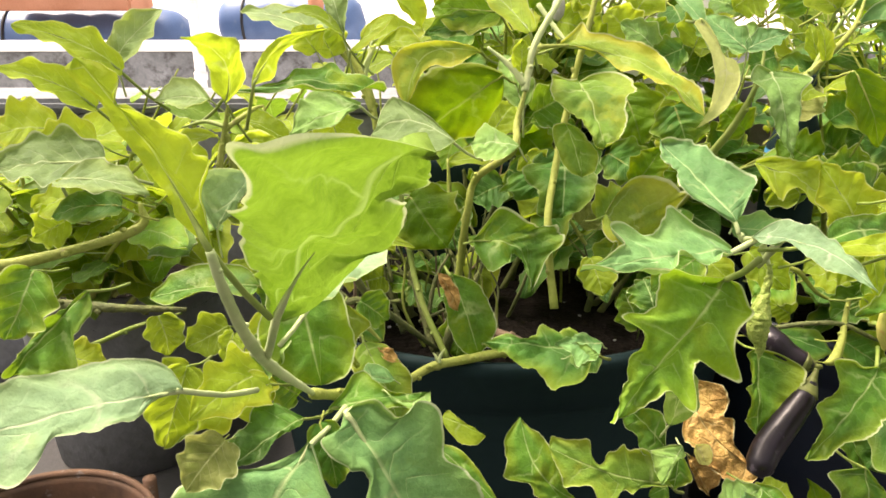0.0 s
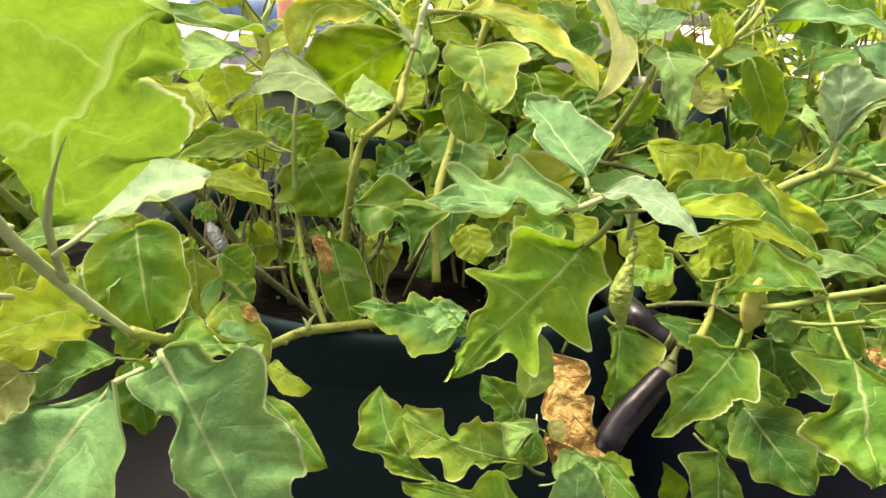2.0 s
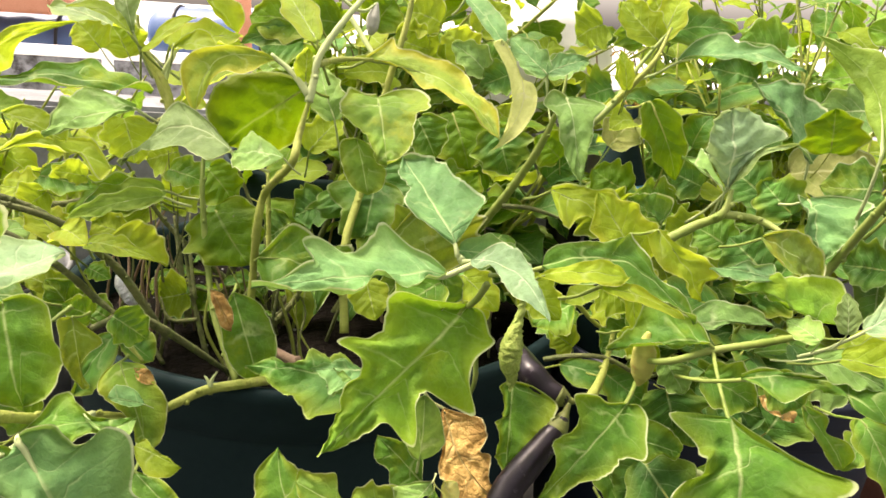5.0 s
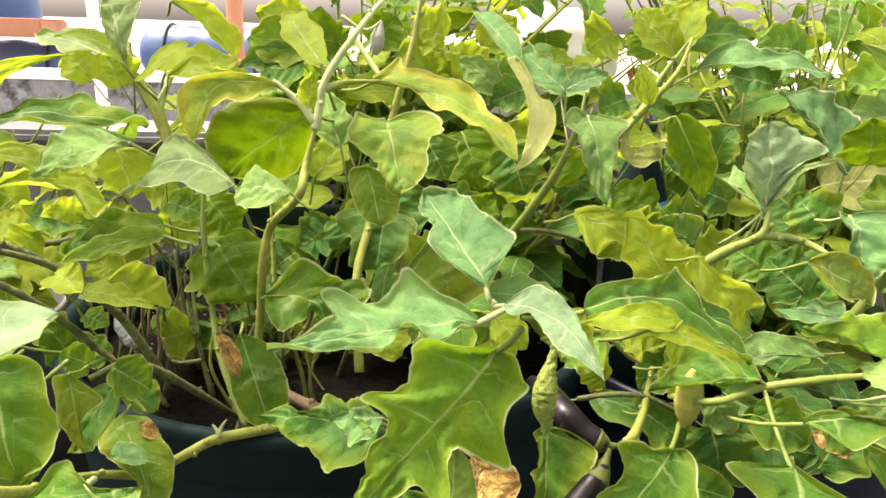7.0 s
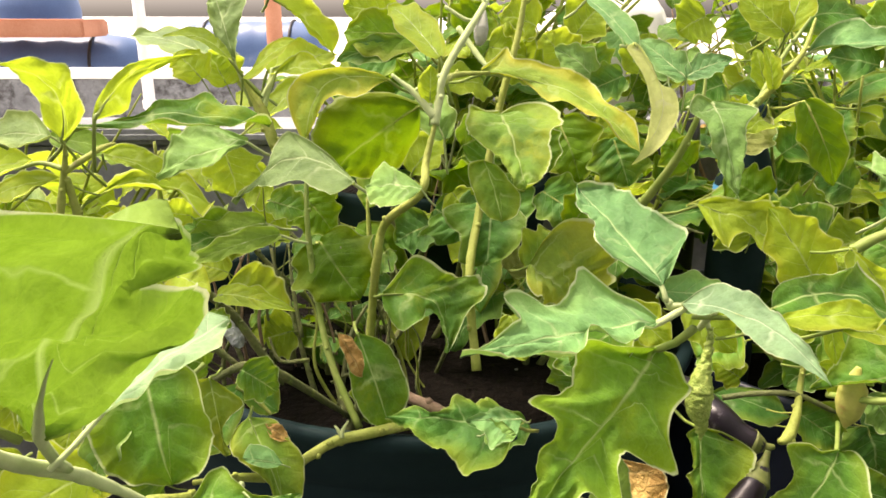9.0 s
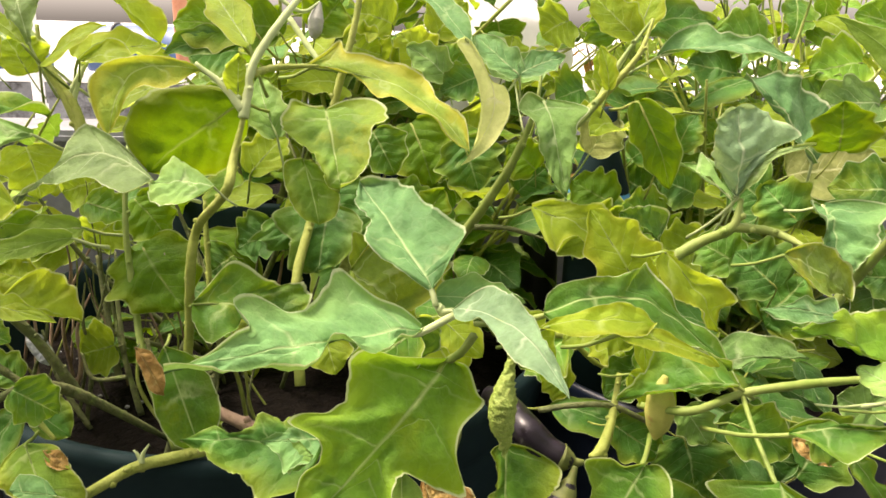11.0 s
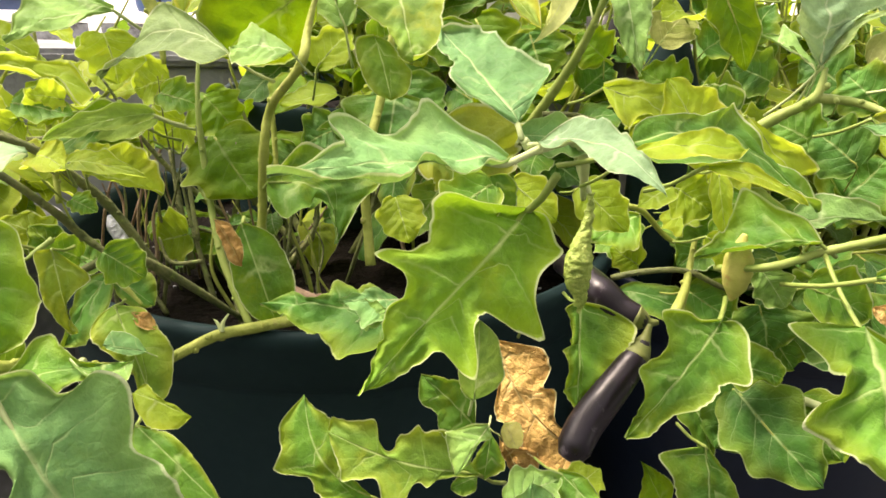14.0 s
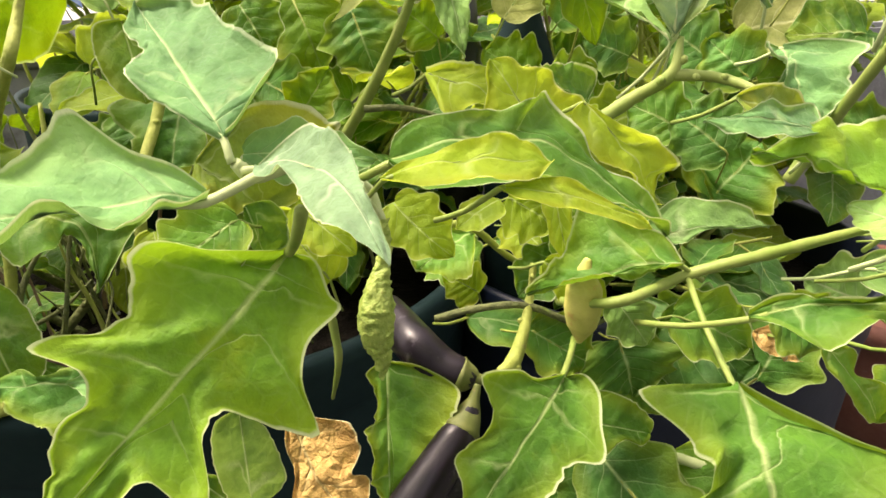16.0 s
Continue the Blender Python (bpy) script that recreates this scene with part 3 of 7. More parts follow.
bm = bmesh.new()
lathe(bm, [(0.2075, 0.243), (0.226, 0.245), (0.2305, 0.262), (0.229, 0.272), (0.2, 0.276), (0.195, 0.268)], 64)
part("rim", bm, TERRACOTTA, t, "thick rounded rim")


# ---- beyond the parapet ----
def tank(at, length, radius, turn, label):
    t = thing("water_tank", label, "tank", at, "rooftop tanks")
    t.rotation_euler = (0, 0, radians(turn))
    bm = bmesh.new()
    n, m = 26, 28
    rings = []
    for i in range(n + 1):
        x = -1 + 2 * i / n
        r = radius * (1 - abs(x) ** 7) ** 0.5 if abs(x) < 1 else 0.002
        r = max(r, 0.002) * (1 + 0.02 * math.cos(x * 22))
        rings.append([bm.verts.new((x * length / 2, r * math.cos(a), radius * 0.95 + r * 0.9 * math.sin(a))) for a in (2 * math.pi * j / m for j in range(m))])
    for a, b in zip(rings, rings[1:]):
        for j in range(m):
            bm.faces.new((a[j], b[j], b[(j + 1) % m], a[(j + 1) % m]))
    part("body", bm, TANK_BLUE, t)
    for s in (-0.28, 0.28):
        bm = bmesh.new()
        tube(bm, [(s * length, radius * 1.02 * math.cos(a), radius * 0.95 + radius * 0.93 * math.sin(a)) for a in (k * math.pi / 8 for k in range(17))], [0.012, 0.012], 6, 2)
        part("strap", bm, BLACK, t)
    for s in (-0.3, 0.3):
        bm = bmesh.new()
        block(bm, (0.12, radius * 1.5, radius * 0.5), (s * length, 0, radius * 0.12), 0, 0.01)
        part("cradle", bm, WHITE, t, "", False)
    return t


tank((-2.9, 6.0, 0.24), 1.75, 0.29, 4, "blue plastic water tank lying on pale cradles")
tank((-1.35, 6.6, 0.38), 1.3, 0.26, -3, "blue plastic water tank on a far roof")
tank((-0.1, 7.0, 0.0), 1.0, 0.26, 2, "blue plastic water tank on a far roof")

t = thing("round_tank", "round dark blue water tank on a far roof", "tank", (-3.1, 6.5, 0.0), "rooftop tanks")
bm = bmesh.new()
lathe(bm, [(0.001, 0.0), (0.33, 0.0), (0.35, 0.05), (0.35, 0.3), (0.36, 0.33), (0.35, 0.36), (0.35, 0.95), (0.33, 1.05), (0.2, 1.12), (0.09, 1.14), (0.09, 1.19), (0.001, 1.2)], 40)
part("body", bm, TANK_BLUE, t)

bm = bmesh.new()
block(bm, (1.0, 0.5, 0.12), (-2.75, 5.6, 0.82), 3, 0.015)
tagged(part("clay_slab", bm, ORANGE, None, "orange clay slab lying across a blue tank", False), category="slab")


def pole(name, at, height, radius, material, label, category="pole"):
    bm = bmesh.new()
    x, y, z = at
    tube(bm, [(x, y, z), (x, y, z + height * 0.5), (x, y, z + height)], [radius, radius, radius], 14, 3)
    for k in (0.3, 0.8):
        rings = lathe(bm, [(radius * 1.0, height * k - 0.02), (radius * 1.25, height * k - 0.018), (radius * 1.25, height * k + 0.018), (radius * 1.0, height * k + 0.02)], 14, (x, y, z))
    return tagged(part(name, bm, material, None, label), category=category)


pole("white_pole", (-1.20, 3.6, 0.0), 1.7, 0.026, WHITE, "white painted metal pole")
pole("drain_pipe", (-0.86, 5.0, 0.0), 1.5, 0.052, ORANGE, "reddish brown drain pipe standing upright", "pipe")


# ---- small things among the plants ----
t = thing("plastic_bottle", "cut plastic bottle with a blue and white label", "bottle", (0.455, 0.93, 0.455))
bm = bmesh.new()
lathe(bm, [(0.001, 0.0), (0.03, 0.0), (0.034, 0.01), (0.034, 0.2), (0.032, 0.21), (0.034, 0.22), (0.034, 0.27), (0.02, 0.31), (0.013, 0.33), (0.013, 0.36), (0.001, 0.362)], 28)
part("body", bm, TUB, t)
bm = bmesh.new()
lathe(bm, [(0.0348, 0.228), (0.0356, 0.232), (0.0356, 0.262), (0.0348, 0.266)], 28)
part("label", bm, SKYBLUE, t, "blue printed label")
bm = bmesh.new()
tube(bm, [(0.42, 1.05, 0.44), (0.42, 1.05, 0.65), (0.415, 1.06, 0.79)], [0.028, 0.027, 0.026], 16, 4)
tagged(part("black_pipe", bm, BLACK, None, "upright black plastic pipe among the stems"), category="pipe")

bm = bmesh.new()
bmesh.ops.create_icosphere(bm, subdivisions=4, radius=1.0)
for v in bm.verts:
    p = v.co.copy()
    k = 1 + 0.16 * noise.noise(p * 2.2) + 0.07 * noise.noise(p * 6)
    v.co = Vector((p.x * 0.17 * k, p.y * 0.07 * k, max(-0.12, p.z * 0.15 * k) + 0.12))
sack = tagged(part("white_sack", bm, WHITE, None, "crumpled white plastic sack on the parapet"), category="sack")
sack.location = (0.46, 1.67, 0.695)


# ---- eggplants ----
front = thing("eggplant_plant", "bushy eggplant with green and yellowing leaves in a tub", "plant", (0.02, 0.80, 0.49), "eggplants")
right = thing("eggplant_plant", "eggplant with pale downy shoots in a blue tub", "plant", (0.60, 0.92, 0.46), "eggplants")
leftp = thing("eggplant_plant", "eggplant with lime green backlit leaves", "plant", (-0.55, 1.05, 0.46), "eggplants")
backp = thing("eggplant_plant", "eggplant behind, in a tub by the parapet", "plant", (0.02, 1.36, 0.65), "eggplants")
for p in (front, right, leftp, backp):
    p.matrix_world = Matrix.Identity(4)
stem(front, ((0.214, 0.492, 0.752), (0.221, 0.495, 0.746), (0.243, 0.500, 0.751), (0.254, 0.516, 0.739), (0.276, 0.589, 0.690)), (0.0022, 0.0030, 0.0042), "shoot")
leaf(front, (0.216, 0.512, 0.750), (0.267, 0.514, 0.744), (0.10, -0.79, 0.61), 0.028, "blue", stalk=(0.214, 0.511, 0.746))
leaf(front, (0.207, 0.554, 0.710), (0.169, 0.539, 0.687), (-0.02, -0.82, 0.57), 0.040, "green")
stem(front, ((0.367, 0.564, 0.647), (0.384, 0.526, 0.663), (0.423, 0.534, 0.670), (0.447, 0.507, 0.690), (0.444, 0.443, 0.727)), (0.0022, 0.0027, 0.0028, 0.0030), "lime")
stem(front, ((0.306, 0.600, 0.625), (0.327, 0.590, 0.634), (0.354, 0.580, 0.638), (0.386, 0.575, 0.625), (0.408, 0.575, 0.629)), (0.0022, 0.0022, 0.0020), "bark")
stem(front, ((0.361, 0.590, 0.659), (0.358, 0.585, 0.643), (0.350, 0.570, 0.628), (0.341, 0.560, 0.615), (0.332, 0.555, 0.613)), (0.0019, 0.0022, 0.0032, 0.0046), "stem", knots=0.03)
leaf(front, (0.408, 0.572, 0.614), (0.415, 0.561, 0.582), (-0.16, -0.95, 0.28), 0.064, "deep")
leaf(front, (0.437, 0.578, 0.606), (0.492, 0.560, 0.596), (-0.16, -0.81, 0.56), 0.069, "deep")
pod(front, ((0.375, 0.547, 0.678), (0.374, 0.547, 0.670), (0.374, 0.547, 0.661), (0.374, 0.547, 0.650), (0.374, 0.547, 0.640), (0.373, 0.547, 0.630)), (0.0018, 0.0050, 0.0095, 0.0100, 0.0078, 0.0012), BUD, "closed_flower", "drooping yellow-green closed flower")
leaf(front, (0.398, 0.559, 0.647), (0.414, 0.549, 0.623), (-0.35, -0.92, 0.16), 0.027, "pale")
leaf(front, (0.388, 0.548, 0.559), (0.427, 0.487, 0.520), (-0.36, -0.66, 0.66), 0.063, "deep")
leaf(front, (0.207, 0.432, 0.559), (0.239, 0.452, 0.561), (0.13, -0.32, 0.94), 0.031, "pale")
leaf(front, (0.242, 0.447, 0.549), (0.268, 0.469, 0.555), (0.09, -0.37, 0.93), 0.027, "lime")
stem(front, ((-0.016, 0.785, 0.460), (0.013, 0.766, 0.556), (0.015, 0.790, 0.614)), (0.0080, 0.0070, 0.0060), "bark")
stem(front, ((0.013, 0.766, 0.556), (0.018, 0.780, 0.618), (0.026, 0.770, 0.685), (0.035, 0.770, 0.722), (0.069, 0.717, 0.764), (0.074, 0.734, 0.789), (0.082, 0.743, 0.820)), (0.0044, 0.0044, 0.0041, 0.0039), "stem")
stem(front, ((0.082, 0.743, 0.820), (0.086, 0.750, 0.841), (0.093, 0.758, 0.868), (0.127, 0.803, 0.918), (0.158, 0.910, 0.958)), (0.0040, 0.0036, 0.0032), "shoot")
stem(front, ((0.082, 0.745, 0.826), (0.066, 0.752, 0.845), (0.044, 0.759, 0.862)), (0.0040, 0.0030), "shoot")
stem(front, ((0.089, 0.754, 0.855), (0.104, 0.819, 0.857), (0.139, 0.838, 0.858)), (0.0035, 0.0030), "stem")
stem(front, ((0.122, 0.730, 0.584), (0.117, 0.777, 0.662), (0.131, 0.835, 0.718), (0.152, 0.866, 0.817), (0.174, 0.890, 0.898), (0.184, 0.909, 0.960)), (0.0046, 0.0044, 0.0040), "stem")
stem(front, ((0.013, 0.766, 0.556), (0.044, 0.742, 0.555), (0.083, 0.717, 0.550), (0.105, 0.706, 0.546)), (0.0062, 0.0060, 0.0055), "dry")
stem(front, ((0.105, 0.706, 0.546), (0.062, 0.700, 0.545), (0.022, 0.690, 0.542), (-0.005, 0.685, 0.539), (-0.020, 0.680, 0.535), (-0.041, 0.665, 0.529), (-0.060, 0.648, 0.526), (-0.086, 0.620, 0.545), (-0.112, 0.592, 0.561)), (0.0052, 0.0052, 0.0050, 0.0046, 0.0042), "stem", knots=0.05)
stem(front, ((0.004, 0.756, 0.506), (-0.029, 0.799, 0.567), (-0.047, 0.842, 0.633), (-0.055, 0.865, 0.702), (-0.058, 0.908, 0.771)), (0.0038, 0.0035, 0.0032), "lime")
stem(front, ((0.272, 0.853, 0.673), (0.297, 0.825, 0.722), (0.319, 0.797, 0.774), (0.334, 0.789, 0.818), (0.342, 0.798, 0.847), (0.346, 0.817, 0.875)), (0.0052, 0.0048, 0.0040, 0.0026, 0.0016), "lime")
leaf(front, (-0.138, 0.862, 0.776), (-0.124, 0.846, 0.729), (0.51, -0.75, 0.41), 0.063, "lime")
leaf(front, (0.321, 0.792, 0.856), (0.285, 0.829, 0.890), (-0.20, -0.76, 0.63), 0.032, "blue")
leaf(front, (0.322, 0.792, 0.858), (0.362, 0.792, 0.873), (-0.26, -0.70, 0.67), 0.027, "blue")
leaf(front, (0.408, 0.798, 0.845), (0.401, 0.812, 0.884), (-0.16, -0.94, 0.30), 0.018, "lime", curl=.4)
stem(front, ((0.378, 0.829, 0.800), (0.402, 0.815, 0.830), (0.423, 0.810, 0.856), (0.442, 0.815, 0.880), (0.459, 0.834, 0.910)), (0.0042, 0.0040, 0.0032, 0.0026), "stem")
leaf(front, (0.399, 0.635, 0.733), (0.407, 0.620, 0.724), (-0.32, -0.62, 0.72), 0.018, "lime", curl=.5)
stem(front, ((0.289, 0.811, 0.709), (0.320, 0.807, 0.709), (0.358, 0.799, 0.700)), (0.0030, 0.0026, 0.0022), "bark")
leaf(front, (-0.044, 0.876, 0.672), (0.003, 0.834, 0.618), (-0.01, -0.80, 0.60), 0.100, "olive")
leaf(front, (-0.079, 0.866, 0.567), (-0.110, 0.856, 0.562), (0.19, -0.84, 0.51), 0.056, "lime")
leaf(front, (-0.118, 0.884, 0.681), (-0.209, 0.861, 0.656), (-0.05, -0.64, 0.77), 0.069, "green")
stem(front, ((-0.109, 0.319, 0.802), (-0.108, 0.331, 0.775), (-0.114, 0.379, 0.726), (-0.121, 0.451, 0.667), (-0.099, 0.479, 0.628)), (0.0022, 0.0029, 0.0036, 0.0042), "shoot")
stem(front, ((-0.099, 0.479, 0.628), (-0.071, 0.548, 0.582)), (0.0042, 0.0042), "stem")
leaf(front, (-0.143, 0.511, 0.628), (-0.175, 0.427, 0.638), (0.66, -0.17, 0.73), 0.056, "lime", lobes=.3)
leaf(front, (-0.191, 0.475, 0.653), (-0.208, 0.455, 0.597), (0.28, -0.93, 0.25), 0.046, "lime")
leaf(front, (-0.156, 0.439, 0.613), (-0.177, 0.410, 0.592), (0.35, -0.71, 0.62), 0.044, "yellow")
leaf(leftp, (-0.276, 0.632, 0.852), (-0.347, 0.603, 0.891), (0.56, -0.45, 0.69), 0.040, "lime")
leaf(leftp, (-0.299, 0.676, 0.858), (-0.257, 0.692, 0.900), (-0.10, -0.90, 0.43), 0.038, "young")
leaf(leftp, (-0.288, 0.601, 0.826), (-0.348, 0.571, 0.861), (0.61, -0.39, 0.69), 0.038, "lime")
leaf(leftp, (-0.375, 0.694, 0.790), (-0.428, 0.672, 0.788), (0.26, -0.67, 0.70), 0.066, "lime")
leaf(leftp, (-0.327, 0.670, 0.783), (-0.374, 0.649, 0.783), (0.29, -0.64, 0.71), 0.058, "lime")
leaf(leftp, (-0.293, 0.605, 0.777), (-0.377, 0.581, 0.773), (0.06, -0.39, 0.92), 0.075, "young")
leaf(leftp, (-0.267, 0.573, 0.749), (-0.325, 0.570, 0.740), (-0.08, -0.61, 0.79), 0.037, "deep")
leaf(leftp, (-0.308, 0.561, 0.774), (-0.227, 0.538, 0.768), (-0.06, -0.41, 0.91), 0.038, "young", arch=.12)
leaf(leftp, (-0.302, 0.635, 0.744), (-0.374, 0.629, 0.729), (-0.12, -0.58, 0.81), 0.066, "lime")
leaf(leftp, (-0.343, 0.626, 0.720), (-0.374, 0.620, 0.705), (0.01, -0.94, 0.34), 0.043, "lime")
leaf(leftp, (-0.311, 0.508, 0.717), (-0.332, 0.490, 0.668), (0.12, -0.95, 0.29), 0.050, "green")
leaf(leftp, (-0.292, 0.669, 0.603), (-0.281, 0.655, 0.565), (0.58, -0.69, 0.43), 0.042, "lime")
leaf(leftp, (-0.391, 0.655, 0.565), (-0.344, 0.651, 0.554), (0.13, -0.65, 0.75), 0.042, "lime")
leaf(leftp, (-0.142, 0.825, 0.853), (-0.167, 0.833, 0.877), (0.26, -0.79, 0.56), 0.041, "lime")
leaf(leftp, (-0.131, 0.874, 0.843), (-0.151, 0.885, 0.874), (0.49, -0.67, 0.56), 0.057, "lime")
stem(leftp, ((-0.382, 0.555, 0.700), (-0.332, 0.578, 0.704), (-0.270, 0.605, 0.719), (-0.268, 0.612, 0.740)), (0.0050, 0.0045, 0.0040), "stem")
stem(leftp, ((-0.491, 0.704, 0.586), (-0.418, 0.709, 0.597), (-0.357, 0.708, 0.594), (-0.285, 0.726, 0.584)), (0.0060, 0.0060, 0.0050), "bark")
stem(leftp, ((-0.419, 0.631, 0.617), (-0.385, 0.657, 0.570), (-0.373, 0.785, 0.534), (-0.291, 0.725, 0.580)), (0.0040, 0.0030), "lime")
stem(right, ((0.566, 0.657, 0.674), (0.581, 0.647, 0.712), (0.574, 0.587, 0.785), (0.577, 0.552, 0.811), (0.589, 0.517, 0.839)), (0.0046, 0.0040, 0.0034), "lime")
leaf(right, (0.538, 0.515, 0.812), (0.562, 0.557, 0.883), (0.85, 0.27, -0.45), 0.048, "lime", lobes=.3, wave=.08)
leaf(right, (0.450, 0.409, 0.744), (0.505, 0.413, 0.773), (-0.39, -0.49, 0.78), 0.040, "silver", teeth=(((0.20, 0.38), (0.61, 1.00), (0.89, 0.73)), ((0.16, 0.61), (0.40, 0.94))), wave=.04)
leaf(right, (0.428, 0.392, 0.749), (0.427, 0.400, 0.771), (-0.54, -0.81, 0.25), 0.014, "young")
leaf(right, (0.419, 0.401, 0.740), (0.411, 0.424, 0.743), (-0.59, -0.31, 0.74), 0.018, "pale")
leaf(right, (0.462, 0.439, 0.711), (0.507, 0.410, 0.706), (-0.21, -0.47, 0.86), 0.031, "lime", fold=.4, wave=.08, crumple=.05)
leaf(right, (0.520, 0.483, 0.642), (0.522, 0.427, 0.604), (-0.45, -0.52, 0.73), 0.031, "green")
leaf(right, (0.611, 0.742, 0.799), (0.603, 0.736, 0.844), (-0.34, -0.92, -0.19), 0.061, "olive")
leaf(right, (0.637, 0.852, 0.754), (0.731, 0.827, 0.764), (-0.26, -0.71, 0.65), 0.092, "yellow")
stem(right, ((0.425, 0.667, 0.720), (0.451, 0.670, 0.734), (0.468, 0.654, 0.751), (0.475, 0.659, 0.773)), (0.0050, 0.0045, 0.0040), "lime")
stem(right, ((0.468, 0.654, 0.751), (0.500, 0.650, 0.748), (0.515, 0.616, 0.742)), (0.0040, 0.0035, 0.0030), "lime")
stem(right, ((0.355, 0.799, 0.788), (0.396, 0.808, 0.825), (0.431, 0.840, 0.867), (0.474, 0.872, 0.911)), (0.0040, 0.0032, 0.0025), "lime")
leaf(right, (0.393, 0.643, 0.702), (0.354, 0.665, 0.763), (-0.11, -0.95, 0.28), 0.058, "lime")
leaf(right, (0.452, 0.769, 0.780), (0.445, 0.806, 0.828), (-0.27, -0.78, 0.56), 0.037, "olive")
leaf(right, (0.425, 0.768, 0.837), (0.462, 0.761, 0.758), (-0.11, -0.99, 0.03), 0.042, "olive")
leaf(right, (0.537, 0.700, 0.651), (0.565, 0.691, 0.693), (-0.74, -0.57, 0.36), 0.091, "deep")
stem(front, ((0.243, 0.500, 0.750), (0.266, 0.566, 0.718), (0.275, 0.569, 0.698)), (0.0025, 0.0025, 0.0030), "shoot")
pod(front, ((0.275, 0.568, 0.700), (0.275, 0.566, 0.690), (0.273, 0.563, 0.678), (0.270, 0.560, 0.668), (0.268, 0.556, 0.656), (0.267, 0.553, 0.646), (0.268, 0.551, 0.638), (0.269, 0.549, 0.631), (0.268, 0.546, 0.622)), (0.0020, 0.0024, 0.0034, 0.0060, 0.0094, 0.0090, 0.0066, 0.0040, 0.0008), WARTY, "young_fruit", "green warty young fruit hanging in its calyx")
pod(front, ((-0.005, 0.681, 0.543), (-0.004, 0.683, 0.550), (0.001, 0.685, 0.558)), (0.0022, 0.0018, 0.0006), SHOOT, "side_shoot", "small forked side shoot")
pod(front, ((-0.006, 0.682, 0.544), (-0.009, 0.684, 0.550), (-0.012, 0.685, 0.553)), (0.0018, 0.0014, 0.0005), SHOOT, "side_shoot", "small forked side shoot")
pod(front, ((0.139, 0.909, 0.917), (0.137, 0.907, 0.909), (0.135, 0.903, 0.899), (0.134, 0.900, 0.889), (0.132, 0.898, 0.882)), (0.0015, 0.0050, 0.0080, 0.0070, 0.0030), GREYBUD, "flower_bud", "drooping greyish purple bud")
stem(front, ((0.096, 0.903, 0.921), (0.122, 0.896, 0.907), (0.139, 0.909, 0.917)), (0.0020, 0.0020), "shoot")
stem(front, ((0.110, 0.895, 0.900), (0.131, 0.874, 0.871), (0.143, 0.858, 0.857)), (0.0030, 0.0030), "shoot")
pod(front, ((0.317, 0.551, 0.612), (0.310, 0.553, 0.615), (0.300, 0.560, 0.618), (0.290, 0.569, 0.626), (0.284, 0.588, 0.628), (0.278, 0.606, 0.630), (0.270, 0.618, 0.630)), (0.0050, 0.0095, 0.0112, 0.0118, 0.0115, 0.0105, 0.0070), FRUIT, "eggplant", "long dark purple eggplant with a dull skin")
pod(front, ((0.326, 0.551, 0.612), (0.320, 0.551, 0.612), (0.316, 0.552, 0.613), (0.310, 0.553, 0.615), (0.308, 0.554, 0.616)), (0.0018, 0.0034, 0.0064, 0.0103, 0.0068), CALYX, "calyx", "green calyx")
pod(front, ((0.313, 0.538, 0.604), (0.303, 0.529, 0.594), (0.291, 0.521, 0.582), (0.278, 0.512, 0.571), (0.267, 0.504, 0.561), (0.259, 0.495, 0.552), (0.255, 0.493, 0.545)), (0.0048, 0.0098, 0.0112, 0.0120, 0.0122, 0.0116, 0.0072), FRUIT, "eggplant", "long dark purple eggplant with a dull skin")
pod(front, ((0.317, 0.542, 0.615), (0.314, 0.539, 0.608), (0.311, 0.537, 0.602), (0.306, 0.532, 0.596), (0.304, 0.530, 0.593)), (0.0018, 0.0032, 0.0068, 0.0102, 0.0072), CALYX, "calyx", "brownish green calyx")
stem(front, ((0.411, 0.536, 0.561), (0.400, 0.548, 0.561), (0.388, 0.558, 0.557)), (0.0030, 0.0030, 0.0025), "shoot")
stem(front, ((0.412, 0.533, 0.567), (0.433, 0.524, 0.561), (0.450, 0.512, 0.560)), (0.0030, 0.0030), "shoot")
leaf(front, (0.119, 0.602, 0.595), (0.141, 0.583, 0.606), (-0.71, -0.57, 0.40), 0.025, "pale")
leaf(front, (0.326, 0.688, 0.636), (0.346, 0.660, 0.621), (-0.43, -0.64, 0.64), 0.044, "green")
leaf(front, (0.346, 0.656, 0.612), (0.323, 0.663, 0.625), (-0.04, -0.92, 0.40), 0.033, "lime")
leaf(front, (0.289, 0.644, 0.683), (0.321, 0.621, 0.654), (-0.22, -0.86, 0.47), 0.040, "lime")
leaf(front, (0.248, 0.632, 0.641), (0.220, 0.649, 0.682), (-0.01, -0.92, 0.39), 0.044, "lime")
leaf(front, (0.187, 0.748, 0.654), (0.155, 0.715, 0.617), (0.17, -0.80, 0.57), 0.041, "spotted")
leaf(front, (0.367, 0.653, 0.662), (0.383, 0.625, 0.648), (-0.36, -0.58, 0.73), 0.043, "lime")
leaf(front, (0.390, 0.657, 0.679), (0.420, 0.628, 0.665), (-0.37, -0.70, 0.61), 0.043, "lime")
leaf(front, (0.360, 0.570, 0.668), (0.400, 0.574, 0.631), (0.26, -0.95, 0.17), 0.025, "lime")
leaf(front, (0.018, 0.801, 0.537), (0.014, 0.776, 0.498), (0.18, -0.83, 0.52), 0.057, "green")
leaf(front, (0.059, 0.938, 0.736), (0.094, 0.991, 0.769), (0.26, -0.63, 0.73), 0.048, "lime")
leaf(front, (0.110, 0.879, 0.703), (0.123, 0.848, 0.680), (-0.21, -0.64, 0.74), 0.088, "deep")
